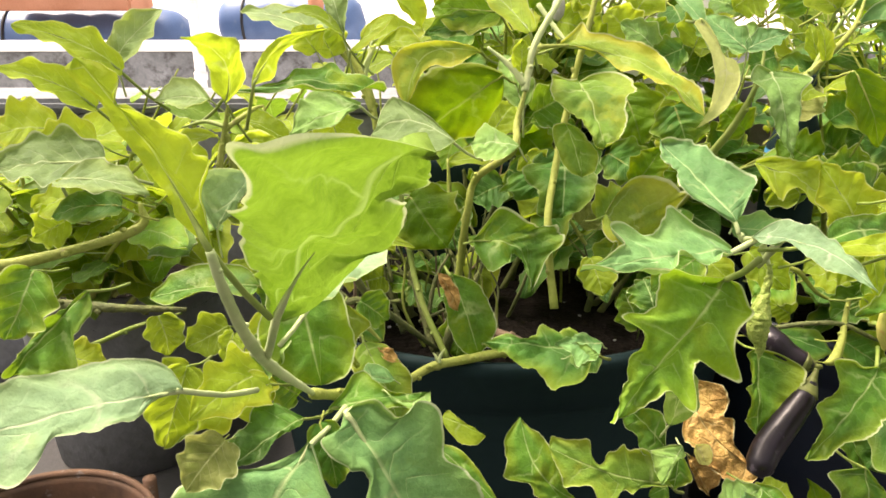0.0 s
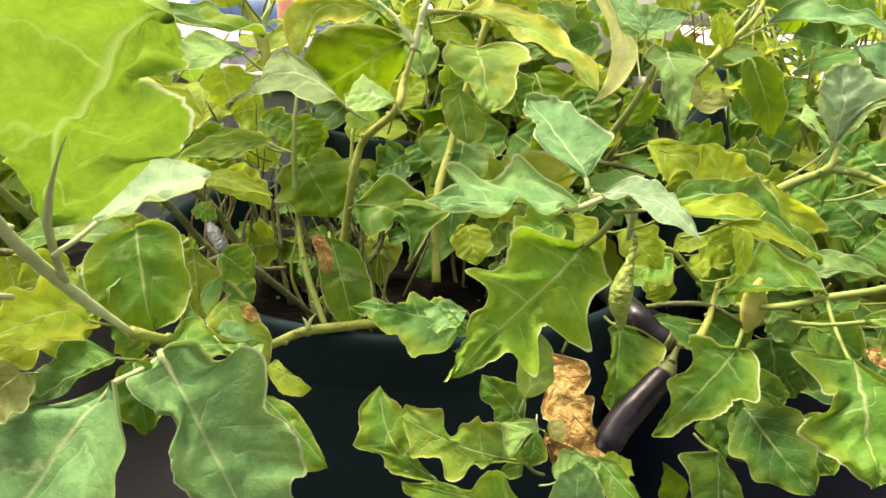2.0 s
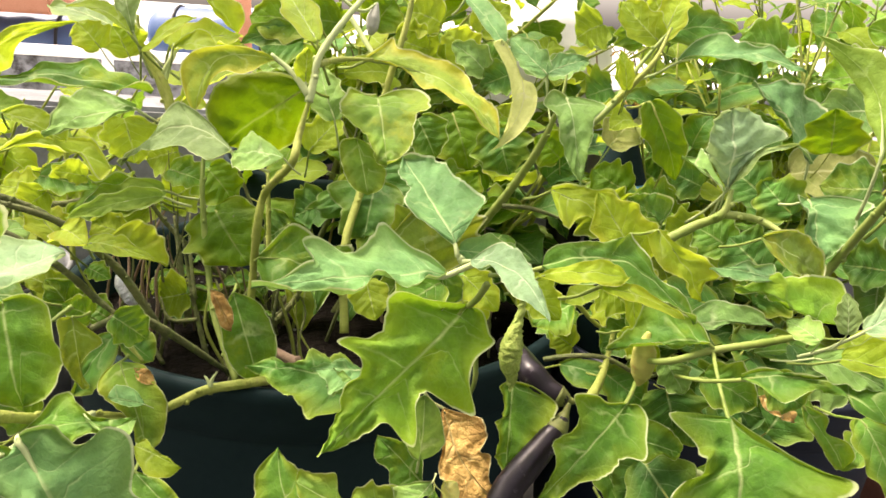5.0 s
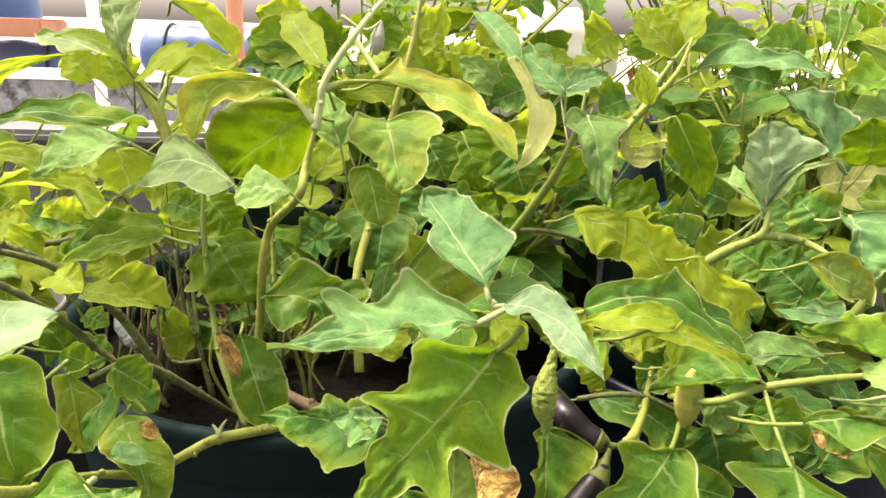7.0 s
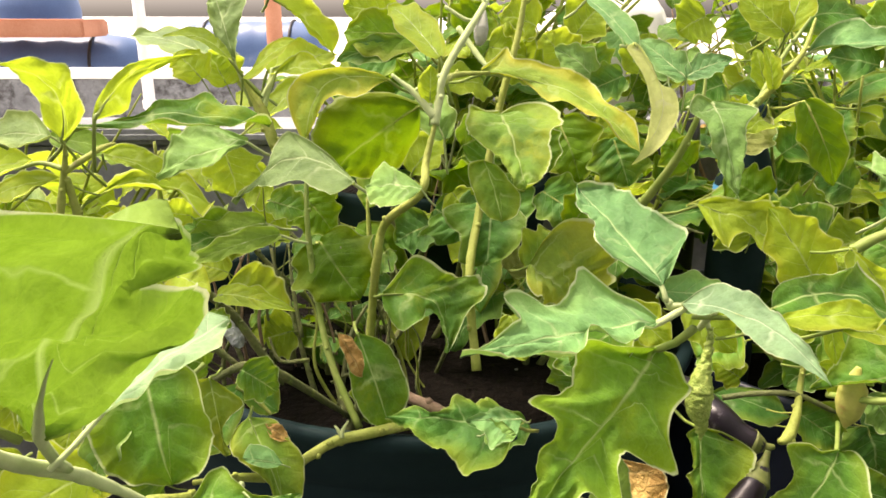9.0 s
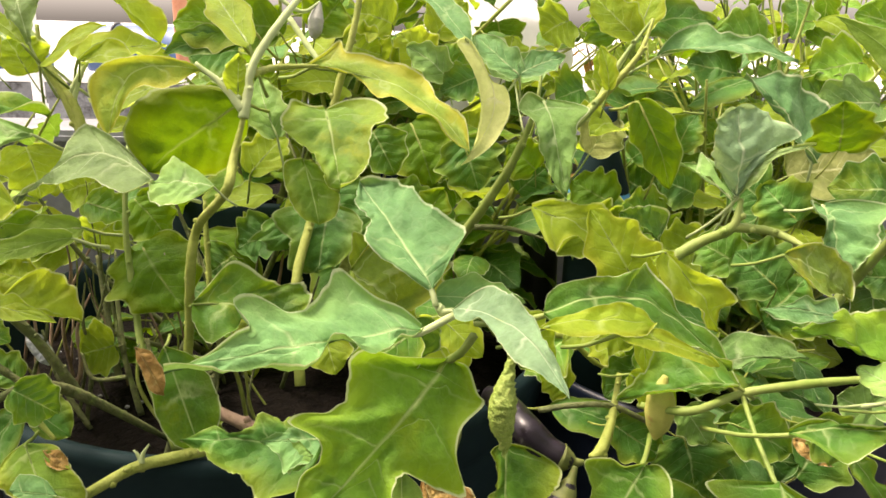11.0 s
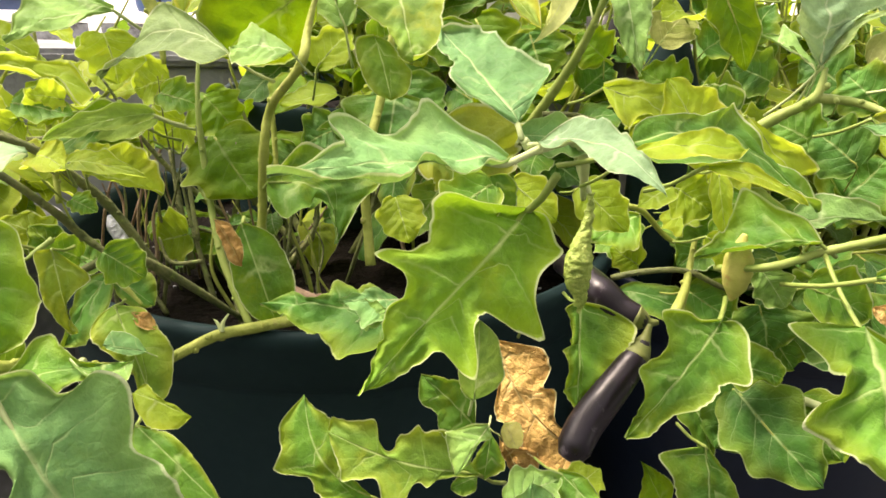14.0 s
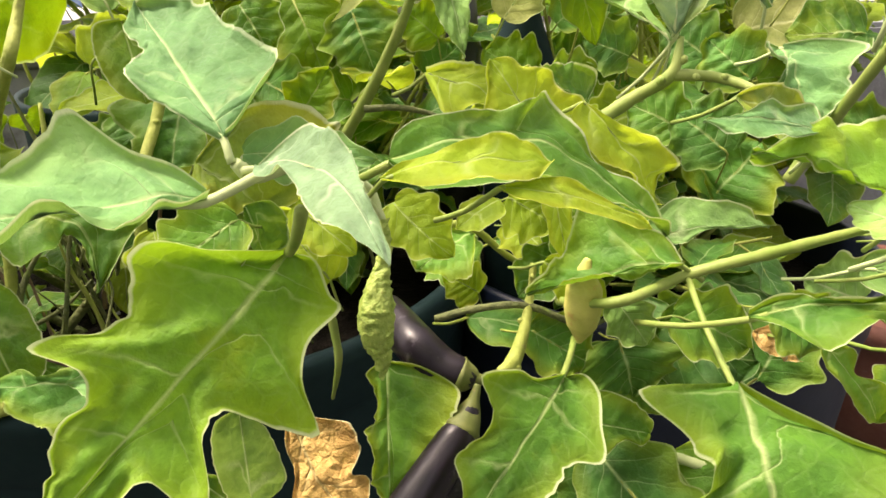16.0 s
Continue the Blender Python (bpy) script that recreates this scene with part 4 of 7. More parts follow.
leaf(front, (-0.149, 1.002, 0.640), (-0.232, 1.002, 0.625), (-0.09, -0.87, 0.48), 0.066, "lime")
leaf(front, (-0.114, 1.029, 0.662), (-0.149, 1.021, 0.635), (0.04, -0.97, 0.22), 0.064, "lime")
leaf(front, (-0.122, 1.006, 0.713), (-0.163, 1.004, 0.700), (-0.07, -0.93, 0.37), 0.072, "lime")
leaf(front, (-0.077, 0.976, 0.699), (-0.038, 0.957, 0.656), (0.02, -0.91, 0.42), 0.066, "olive")
leaf(front, (-0.229, 0.885, 0.544), (-0.281, 0.881, 0.579), (0.52, -0.50, 0.70), 0.050, "lime")
leaf(front, (-0.217, 0.876, 0.521), (-0.250, 0.877, 0.574), (0.66, -0.62, 0.43), 0.053, "green")
leaf(leftp, (-0.124, 0.894, 0.857), (-0.270, 1.003, 0.888), (-0.10, -0.39, 0.92), 0.054, "young")
leaf(leftp, (-0.092, 0.891, 0.856), (-0.030, 0.979, 0.868), (0.30, -0.34, 0.89), 0.056, "lime")
leaf(leftp, (-0.196, 0.814, 0.642), (-0.242, 0.849, 0.675), (0.29, -0.42, 0.86), 0.052, "lime")
leaf(leftp, (-0.100, 0.893, 0.714), (-0.056, 0.886, 0.701), (0.05, -0.78, 0.62), 0.043, "green")
leaf(leftp, (-0.249, 0.873, 0.683), (-0.289, 0.877, 0.687), (0.01, -0.60, 0.80), 0.048, "lime")
stem(leftp, ((-0.130, 0.894, 0.858), (-0.116, 0.889, 0.843), (-0.100, 0.881, 0.823), (-0.087, 0.870, 0.790), (-0.081, 0.856, 0.748)), (0.0040, 0.0040, 0.0045, 0.0050), "stem")
stem(leftp, ((-0.100, 0.881, 0.823), (-0.091, 0.885, 0.839), (-0.082, 0.890, 0.855)), (0.0030, 0.0030), "shoot")
stem(leftp, ((-0.227, 0.905, 0.590), (-0.233, 0.922, 0.644), (-0.231, 0.922, 0.708), (-0.230, 0.922, 0.776)), (0.0036, 0.0034, 0.0032), "stem")
stem(leftp, ((-0.286, 0.891, 0.664), (-0.228, 0.907, 0.662), (-0.168, 0.930, 0.681)), (0.0050, 0.0040, 0.0040), "bark")
leaf(front, (0.068, 0.937, 0.890), (-0.018, 0.965, 0.893), (-0.28, -0.88, 0.38), 0.062, "olive")
leaf(front, (0.054, 0.934, 0.877), (-0.027, 0.956, 0.862), (-0.30, -0.91, 0.30), 0.036, "deep")
leaf(front, (0.087, 0.761, 0.877), (0.040, 0.886, 0.921), (-0.31, -0.42, 0.86), 0.033, "lime")
leaf(front, (0.078, 0.749, 0.838), (0.079, 0.759, 0.869), (0.14, -0.95, 0.29), 0.026, "lime", lobes=.05)
leaf(front, (0.095, 0.881, 0.785), (0.074, 0.921, 0.841), (-0.05, -0.82, 0.57), 0.044, "pale")
leaf(front, (0.282, 1.000, 0.840), (0.235, 1.014, 0.874), (0.01, -0.92, 0.40), 0.043, "pale")
leaf(front, (0.341, 0.904, 0.849), (0.299, 0.919, 0.885), (0.11, -0.87, 0.48), 0.043, "pale", stalk=(0.346, 0.865, 0.793))
leaf(front, (0.344, 0.903, 0.848), (0.393, 0.906, 0.867), (-0.23, -0.67, 0.70), 0.044, "pale")
leaf(front, (0.318, 0.998, 0.842), (0.274, 0.996, 0.824), (-0.06, -0.96, 0.29), 0.047, "deep")
leaf(front, (0.360, 0.863, 0.757), (0.332, 0.872, 0.781), (-0.09, -0.95, 0.28), 0.047, "olive")
leaf(front, (0.292, 0.927, 0.777), (0.309, 0.909, 0.725), (-0.18, -0.95, 0.27), 0.070, "deep")
leaf(front, (0.239, 0.987, 0.788), (0.263, 0.953, 0.720), (-0.17, -0.90, 0.39), 0.081, "olive")
leaf(front, (0.193, 0.936, 0.784), (0.217, 0.920, 0.739), (-0.10, -0.95, 0.29), 0.056, "green")
leaf(front, (0.210, 0.914, 0.718), (0.252, 0.882, 0.693), (-0.37, -0.82, 0.43), 0.063, "deep")
leaf(front, (0.288, 0.952, 0.692), (0.243, 0.957, 0.696), (-0.04, -0.84, 0.54), 0.063, "green")
leaf(front, (0.160, 1.072, 0.873), (0.208, 1.065, 0.861), (-0.04, -0.92, 0.39), 0.067, "lime")
leaf(front, (0.221, 1.076, 0.899), (0.174, 1.083, 0.911), (-0.05, -0.93, 0.36), 0.067, "lime")
leaf(front, (0.282, 1.120, 0.887), (0.321, 1.131, 0.929), (-0.20, -0.89, 0.41), 0.070, "lime")
leaf(front, (0.121, 0.986, 0.759), (0.165, 0.990, 0.783), (0.03, -0.99, 0.14), 0.067, "green")
leaf(front, (0.074, 1.079, 0.875), (0.049, 1.090, 0.904), (0.16, -0.87, 0.47), 0.067, "olive")
leaf(right, (0.499, 0.973, 0.903), (0.606, 0.999, 0.911), (0.16, -0.82, 0.55), 0.055, "deep")
leaf(right, (0.427, 0.853, 0.841), (0.418, 0.866, 0.880), (-0.17, -0.95, 0.28), 0.022, "lime")
leaf(right, (0.488, 0.949, 0.893), (0.445, 0.989, 0.940), (-0.28, -0.85, 0.45), 0.049, "lime")
leaf(right, (0.492, 0.950, 0.896), (0.528, 0.987, 0.955), (-0.37, -0.67, 0.65), 0.047, "lime")
leaf(right, (0.535, 0.908, 0.772), (0.558, 0.918, 0.811), (-0.52, -0.69, 0.50), 0.045, "deep")
leaf(right, (0.609, 0.904, 0.777), (0.642, 0.910, 0.806), (-0.38, -0.70, 0.61), 0.067, "deep")
leaf(right, (0.459, 0.942, 0.799), (0.416, 0.947, 0.803), (-0.05, -0.90, 0.43), 0.046, "lime")
leaf(right, (0.427, 0.893, 0.769), (0.467, 0.922, 0.802), (-0.01, -0.75, 0.66), 0.049, "yellow")
leaf(right, (0.438, 0.837, 0.727), (0.403, 0.866, 0.745), (-0.42, -0.78, 0.46), 0.061, "olive")
leaf(right, (0.483, 0.908, 0.762), (0.524, 0.912, 0.785), (-0.23, -0.79, 0.57), 0.052, "deep")
leaf(right, (0.514, 0.815, 0.742), (0.475, 0.823, 0.758), (-0.09, -0.96, 0.25), 0.052, "deep")
leaf(right, (0.575, 0.789, 0.739), (0.545, 0.819, 0.762), (-0.47, -0.78, 0.42), 0.058, "deep")
leaf(right, (0.596, 0.762, 0.727), (0.574, 0.794, 0.756), (-0.60, -0.72, 0.34), 0.062, "deep")
leaf(right, (0.665, 0.727, 0.764), (0.613, 0.751, 0.762), (-0.35, -0.69, 0.64), 0.061, "green")
leaf(right, (0.646, 0.666, 0.699), (0.616, 0.688, 0.696), (-0.57, -0.71, 0.41), 0.051, "deep")
leaf(right, (0.503, 0.699, 0.705), (0.476, 0.726, 0.719), (-0.49, -0.72, 0.49), 0.052, "green")
leaf(right, (0.527, 0.672, 0.692), (0.502, 0.702, 0.716), (-0.44, -0.75, 0.49), 0.062, "deep")
leaf(right, (0.741, 0.869, 0.831), (0.655, 0.872, 0.819), (-0.09, -0.87, 0.49), 0.064, "pale")
leaf(right, (0.377, 0.588, 0.658), (0.406, 0.591, 0.674), (-0.32, -0.64, 0.70), 0.041, "green")
leaf(right, (0.498, 0.489, 0.704), (0.514, 0.460, 0.684), (-0.21, -0.64, 0.74), 0.037, "lime")
pod(front, ((-0.152, 0.846, 0.595), (-0.147, 0.843, 0.586), (-0.140, 0.840, 0.577), (-0.134, 0.837, 0.568), (-0.130, 0.835, 0.562)), (0.0020, 0.0080, 0.0090, 0.0080, 0.0030), FOIL, "foil_packet", "crumpled silver packet on the soil")
leaf(front, (0.080, 0.965, 0.663), (0.038, 0.960, 0.643), (-0.16, -0.82, 0.55), 0.067, "deep")
leaf(front, (0.087, 0.952, 0.688), (0.128, 0.945, 0.668), (-0.05, -0.96, 0.27), 0.062, "deep")
leaf(front, (0.147, 0.939, 0.719), (0.171, 0.899, 0.661), (-0.21, -0.84, 0.50), 0.100, "deep", lobes=.1)
leaf(front, (0.030, 0.977, 0.630), (0.001, 0.972, 0.609), (-0.21, -0.83, 0.52), 0.061, "green")
leaf(front, (0.107, 0.938, 0.712), (0.126, 0.929, 0.687), (0.06, -0.93, 0.37), 0.048, "lime")
leaf(front, (0.109, 0.986, 0.730), (0.143, 0.974, 0.696), (-0.09, -0.96, 0.25), 0.056, "olive")
leaf(front, (0.178, 0.775, 0.670), (0.218, 0.784, 0.702), (-0.21, -0.85, 0.49), 0.069, "spotted")
leaf(front, (0.202, 0.797, 0.611), (0.220, 0.811, 0.657), (-0.34, -0.85, 0.40), 0.054, "lime")
leaf(front, (0.202, 0.635, 0.630), (0.197, 0.662, 0.648), (-0.31, -0.57, 0.76), 0.043, "green")
leaf(front, (0.163, 0.832, 0.650), (0.188, 0.839, 0.673), (-0.09, -0.93, 0.36), 0.037, "yellow")
leaf(front, (0.235, 0.864, 0.691), (0.266, 0.877, 0.733), (-0.13, -0.92, 0.37), 0.050, "olive")
leaf(front, (0.289, 1.029, 0.720), (0.333, 1.021, 0.699), (-0.11, -0.98, 0.14), 0.074, "olive")
leaf(front, (0.369, 0.971, 0.710), (0.404, 0.979, 0.737), (-0.11, -0.91, 0.39), 0.063, "deep")
leaf(front, (0.422, 1.014, 0.685), (0.474, 1.001, 0.650), (-0.08, -0.97, 0.25), 0.083, "olive")
leaf(front, (0.039, 1.032, 0.863), (-0.019, 1.052, 0.855), (-0.35, -0.87, 0.34), 0.068, "deep")
leaf(front, (0.082, 1.060, 0.890), (0.010, 1.062, 0.890), (-0.03, -0.93, 0.36), 0.077, "olive")
leaf(front, (0.038, 1.099, 0.910), (-0.029, 1.106, 0.924), (-0.02, -0.93, 0.36), 0.063, "lime")
leaf(front, (-0.051, 1.084, 0.854), (-0.074, 1.075, 0.825), (0.05, -0.97, 0.25), 0.053, "lime")
leaf(front, (0.127, 1.090, 0.889), (0.157, 1.100, 0.925), (-0.04, -0.95, 0.31), 0.068, "olive")
leaf(front, (0.268, 1.071, 0.847), (0.231, 1.086, 0.889), (-0.12, -0.96, 0.24), 0.068, "lime")
leaf(front, (0.186, 1.079, 0.861), (0.231, 1.070, 0.840), (-0.08, -0.97, 0.22), 0.060, "lime")
leaf(front, (0.305, 1.068, 0.840), (0.283, 1.080, 0.875), (-0.14, -0.96, 0.24), 0.060, "green")
leaf(front, (0.334, 1.039, 0.755), (0.304, 1.052, 0.791), (-0.11, -0.96, 0.24), 0.060, "lime")
leaf(front, (0.372, 1.117, 0.836), (0.388, 1.133, 0.889), (-0.37, -0.85, 0.38), 0.063, "lime")
leaf(front, (0.468, 1.058, 0.826), (0.431, 1.055, 0.812), (-0.07, -0.91, 0.40), 0.068, "deep")
leaf(front, (0.513, 1.077, 0.890), (0.491, 1.089, 0.925), (-0.29, -0.95, 0.14), 0.083, "green")
leaf(front, (0.532, 1.031, 0.911), (0.504, 1.045, 0.951), (-0.32, -0.94, 0.11), 0.064, "lime")
leaf(front, (0.466, 1.138, 0.911), (0.427, 1.132, 0.889), (-0.08, -0.92, 0.38), 0.071, "lime")
leaf(front, (0.416, 0.816, 0.691), (0.393, 0.826, 0.719), (-0.15, -0.97, 0.21), 0.078, "lime")
leaf(front, (0.499, 0.833, 0.685), (0.474, 0.841, 0.708), (-0.16, -0.97, 0.18), 0.056, "green")
leaf(front, (0.552, 0.906, 0.724), (0.513, 0.916, 0.749), (-0.13, -0.98, 0.16), 0.073, "deep")
leaf(front, (0.520, 0.947, 0.715), (0.486, 0.954, 0.735), (-0.10, -0.98, 0.19), 0.077, "deep")
stem(front, ((-0.083, 0.882, 0.520), (-0.098, 0.913, 0.580), (-0.113, 0.944, 0.642)), (0.0040, 0.0035, 0.0030), "bark")
stem(front, ((-0.054, 0.851, 0.492), (-0.075, 0.881, 0.550), (-0.096, 0.916, 0.622)), (0.0035, 0.0030, 0.0025), "bark")
stem(front, ((0.010, 0.927, 0.603), (0.007, 0.942, 0.649), (0.004, 0.959, 0.701)), (0.0035, 0.0030, 0.0030), "stem")
stem(front, ((-0.025, 0.829, 0.490), (-0.014, 0.870, 0.554), (0.005, 0.891, 0.588)), (0.0030, 0.0030, 0.0025), "bark")
stem(front, ((-0.106, 0.849, 0.479), (-0.141, 0.875, 0.524), (-0.163, 0.902, 0.571)), (0.0030, 0.0030, 0.0025), "bark")
leaf(front, (-0.257, 0.977, 0.610), (-0.284, 0.990, 0.641), (0.44, -0.61, 0.65), 0.057, "lime")
leaf(front, (-0.300, 1.016, 0.650), (-0.261, 1.031, 0.640), (0.42, -0.76, 0.50), 0.059, "lime")
leaf(front, (-0.180, 0.876, 0.527), (-0.223, 0.885, 0.544), (0.15, -0.64, 0.76), 0.047, "green")
leaf(right, (0.408, 0.555, 0.561), (0.370, 0.527, 0.524), (-0.17, -0.69, 0.71), 0.072, "deep")
leaf(right, (0.425, 0.532, 0.560), (0.445, 0.499, 0.532), (-0.41, -0.72, 0.56), 0.055, "green")
leaf(right, (0.514, 0.586, 0.566), (0.543, 0.596, 0.608), (-0.44, -0.76, 0.49), 0.062, "deep")
leaf(right, (0.472, 0.585, 0.611), (0.438, 0.582, 0.590), (-0.35, -0.70, 0.63), 0.066, "deep")
leaf(right, (0.584, 0.591, 0.611), (0.547, 0.602, 0.627), (-0.09, -0.92, 0.37), 0.058, "pale")
leaf(right, (0.582, 0.568, 0.666), (0.616, 0.558, 0.650), (-0.04, -0.89, 0.45), 0.052, "green")
leaf(right, (0.565, 0.697, 0.665), (0.537, 0.694, 0.647), (-0.32, -0.75, 0.58), 0.076, "deep")
leaf(right, (0.653, 0.653, 0.696), (0.681, 0.642, 0.672), (-0.25, -0.95, 0.17), 0.061, "deep")
leaf(right, (0.702, 0.688, 0.758), (0.659, 0.684, 0.728), (-0.41, -0.60, 0.68), 0.072, "pale")
leaf(right, (0.482, 0.809, 0.717), (0.437, 0.818, 0.725), (-0.12, -0.94, 0.33), 0.059, "green")
leaf(right, (0.505, 0.760, 0.705), (0.457, 0.761, 0.690), (-0.22, -0.76, 0.61), 0.058, "lime")
leaf(right, (0.780, 0.959, 0.871), (0.714, 0.964, 0.859), (-0.16, -0.79, 0.59), 0.077, "fresh")
leaf(right, (0.860, 0.960, 0.906), (0.771, 0.979, 0.927), (-0.10, -0.92, 0.38), 0.094, "fresh")
leaf(right, (0.746, 0.944, 0.812), (0.686, 0.960, 0.836), (-0.06, -0.90, 0.43), 0.077, "green")
leaf(right, (0.720, 1.080, 0.891), (0.654, 1.092, 0.902), (-0.09, -0.89, 0.45), 0.085, "green")
leaf(right, (0.681, 1.071, 0.849), (0.615, 1.083, 0.860), (-0.08, -0.87, 0.49), 0.076, "deep")
leaf(front, (-0.135, 0.493, 0.628), (-0.198, 0.467, 0.603), (0.05, -0.76, 0.64), 0.042, "lime", lobes=.4, wave=.1)
leaf(front, (-0.171, 0.463, 0.595), (-0.180, 0.445, 0.575), (0.41, -0.78, 0.47), 0.013, "yellow", curl=.5, wave=.12)
leaf(front, (-0.092, 0.463, 0.612), (-0.079, 0.447, 0.567), (0.32, -0.86, 0.41), 0.037, "deep")
leaf(front, (-0.155, 0.585, 0.645), (-0.157, 0.548, 0.599), (0.20, -0.76, 0.61), 0.040, "lime", curl=.3, wave=.08)
leaf(front, (-0.227, 0.573, 0.596), (-0.258, 0.547, 0.579), (0.22, -0.72, 0.66), 0.044, "lime")
leaf(front, (-0.212, 0.530, 0.598), (-0.222, 0.499, 0.567), (0.32, -0.72, 0.62), 0.035, "green")
leaf(front, (-0.199, 0.602, 0.625), (-0.232, 0.579, 0.614), (0.27, -0.70, 0.66), 0.041, "lime")
leaf(leftp, (-0.223, 0.837, 0.712), (-0.164, 0.831, 0.701), (0.09, -0.63, 0.77), 0.048, "green")
leaf(leftp, (-0.172, 0.911, 0.683), (-0.211, 0.902, 0.652), (-0.26, -0.79, 0.55), 0.056, "lime")
stem(leftp, ((-0.085, 0.866, 0.778), (-0.104, 0.881, 0.821), (-0.124, 0.891, 0.852), (-0.129, 0.902, 0.887)), (0.0045, 0.0040, 0.0035), "stem")
stem(leftp, ((-0.098, 0.877, 0.810), (-0.090, 0.886, 0.841), (-0.087, 0.892, 0.859)), (0.0030, 0.0025), "shoot")
leaf(right, (0.462, 0.467, 0.698), (0.504, 0.448, 0.686), (-0.18, -0.78, 0.60), 0.026, "pale")
leaf(right, (0.431, 0.556, 0.635), (0.473, 0.545, 0.616), (-0.03, -0.90, 0.44), 0.043, "green")
leaf(right, (0.466, 0.517, 0.656), (0.489, 0.508, 0.637), (-0.10, -0.95, 0.31), 0.036, "deep")
leaf(right, (0.357, 0.581, 0.622), (0.392, 0.570, 0.601), (0.01, -0.89, 0.46), 0.039, "deep")
leaf(right, (0.423, 0.585, 0.593), (0.444, 0.572, 0.561), (-0.22, -0.95, 0.23), 0.045, "deep")
leaf(right, (0.406, 0.616, 0.682), (0.377, 0.610, 0.652), (-0.37, -0.77, 0.52), 0.041, "green")
leaf(right, (0.355, 0.624, 0.688), (0.381, 0.615, 0.671), (-0.05, -0.92, 0.38), 0.041, "lime")
leaf(right, (0.387, 0.609, 0.652), (0.357, 0.605, 0.631), (-0.31, -0.77, 0.56), 0.036, "green")
leaf(right, (0.572, 0.529, 0.600), (0.545, 0.522, 0.571), (-0.54, -0.56, 0.63), 0.029, "green")
leaf(right, (0.528, 0.461, 0.703), (0.551, 0.464, 0.719), (-0.47, -0.47, 0.74), 0.033, "pale")
leaf(leftp, (-0.105, 0.887, 0.690), (-0.209, 0.865, 0.653), (-0.05, -0.79, 0.61), 0.045, "spring", wave=.06)
leaf(leftp, (-0.137, 0.835, 0.650), (-0.174, 0.843, 0.659), (0.06, -0.65, 0.75), 0.041, "lime")
leaf(front, (0.228, 0.761, 0.548), (0.208, 0.777, 0.588), (0.14, -0.90, 0.41), 0.051, "green")
leaf(front, (0.168, 0.703, 0.543), (0.134, 0.701, 0.524), (-0.23, -0.83, 0.52), 0.035, "deep")
leaf(front, (-0.082, 0.402, 0.735), (-0.041, 0.484, 0.746), (0.21, -0.23, 0.95), 0.060, "silver", teeth=(((0.75, 1.00), (0.95, 0.70)), ((0.35, 0.32), (0.70, 0.62))), stalk=(-0.095, 0.377, 0.722), lobes=.05, arch=.02, wave=.03, fat=.0016)
leaf(front, (-0.137, 0.537, 0.656), (-0.144, 0.504, 0.622), (0.30, -0.72, 0.63), 0.027, "pale", curl=.3, wave=.08)
leaf(front, (-0.186, 0.573, 0.632), (-0.184, 0.544, 0.610), (0.31, -0.56, 0.77), 0.025, "lime", curl=.4)
leaf(front, (-0.135, 0.562, 0.638), (-0.139, 0.543, 0.612), (0.41, -0.75, 0.51), 0.021, "yellow", curl=.4)
leaf(front, (-0.092, 0.636, 0.702), (-0.026, 0.606, 0.700), (-0.23, -0.56, 0.79), 0.020, "lime", arch=.14, wave=.05)
leaf(front, (-0.155, 0.997, 0.514), (-0.101, 0.993, 0.509), (-0.01, -0.82, 0.58), 0.048, "lime", lobes=.35)
leaf(front, (-0.062, 0.746, 0.719), (-0.138, 0.701, 0.704), (0.27, -0.68, 0.68), 0.023, "spring", stalk=(-0.039, 0.762, 0.705), wave=.06)
leaf(front, (-0.163, 0.813, 0.719), (-0.188, 0.796, 0.727), (0.59, -0.64, 0.49), 0.028, "lime", curl=.5, wave=.1)
leaf(front, (-0.151, 0.718, 0.688), (-0.109, 0.674, 0.688), (-0.40, -0.39, 0.83), 0.036, "lime")
leaf(front, (-0.123, 0.705, 0.655), (-0.102, 0.701, 0.645), (0.21, -0.64, 0.73), 0.022, "green")
stem(front, ((-0.226, 0.710, 0.720), (-0.166, 0.731, 0.695), (-0.137, 0.750, 0.661), (-0.113, 0.760, 0.629), (-0.087, 0.763, 0.581), (-0.075, 0.773, 0.549)), (0.0026, 0.0034, 0.0042, 0.0044, 0.0042), "bark")
stem(front, ((-0.224, 0.668, 0.721), (-0.167, 0.676, 0.688), (-0.137, 0.702, 0.645), (-0.125, 0.715, 0.621), (-0.099, 0.716, 0.597)), (0.0024, 0.0032, 0.0036, 0.0038), "bark")
stem(front, ((-0.125, 0.704, 0.591), (-0.093, 0.712, 0.602), (-0.065, 0.739, 0.575), (-0.001, 0.776, 0.503)), (0.0034, 0.0040, 0.0046), "bark")
stem(front, ((-0.097, 0.684, 0.596), (-0.084, 0.681, 0.589), (-0.065, 0.670, 0.575)), (0.0026, 0.0026, 0.0024), "stem")
stem(front, ((-0.013, 0.795, 0.496), (-0.032, 0.834, 0.546), (-0.045, 0.865, 0.574)), (0.0040, 0.0040), "bark")
stem(front, ((-0.053, 0.816, 0.555), (-0.085, 0.817, 0.554), (-0.097, 0.826, 0.578)), (0.0025, 0.0022), "bark")
stem(front, ((-0.068, 0.862, 0.561), (-0.082, 0.900, 0.610), (-0.090, 0.935, 0.649)), (0.0026, 0.0022), "bark")
stem(front, ((-0.032, 0.825, 0.522), (0.017, 0.850, 0.538), (0.042, 0.876, 0.555)), (0.0022, 0.0020), "bark")
stem(front, ((-0.102, 0.619, 0.651), (-0.118, 0.604, 0.639)), (0.0020, 0.0020), "lime")
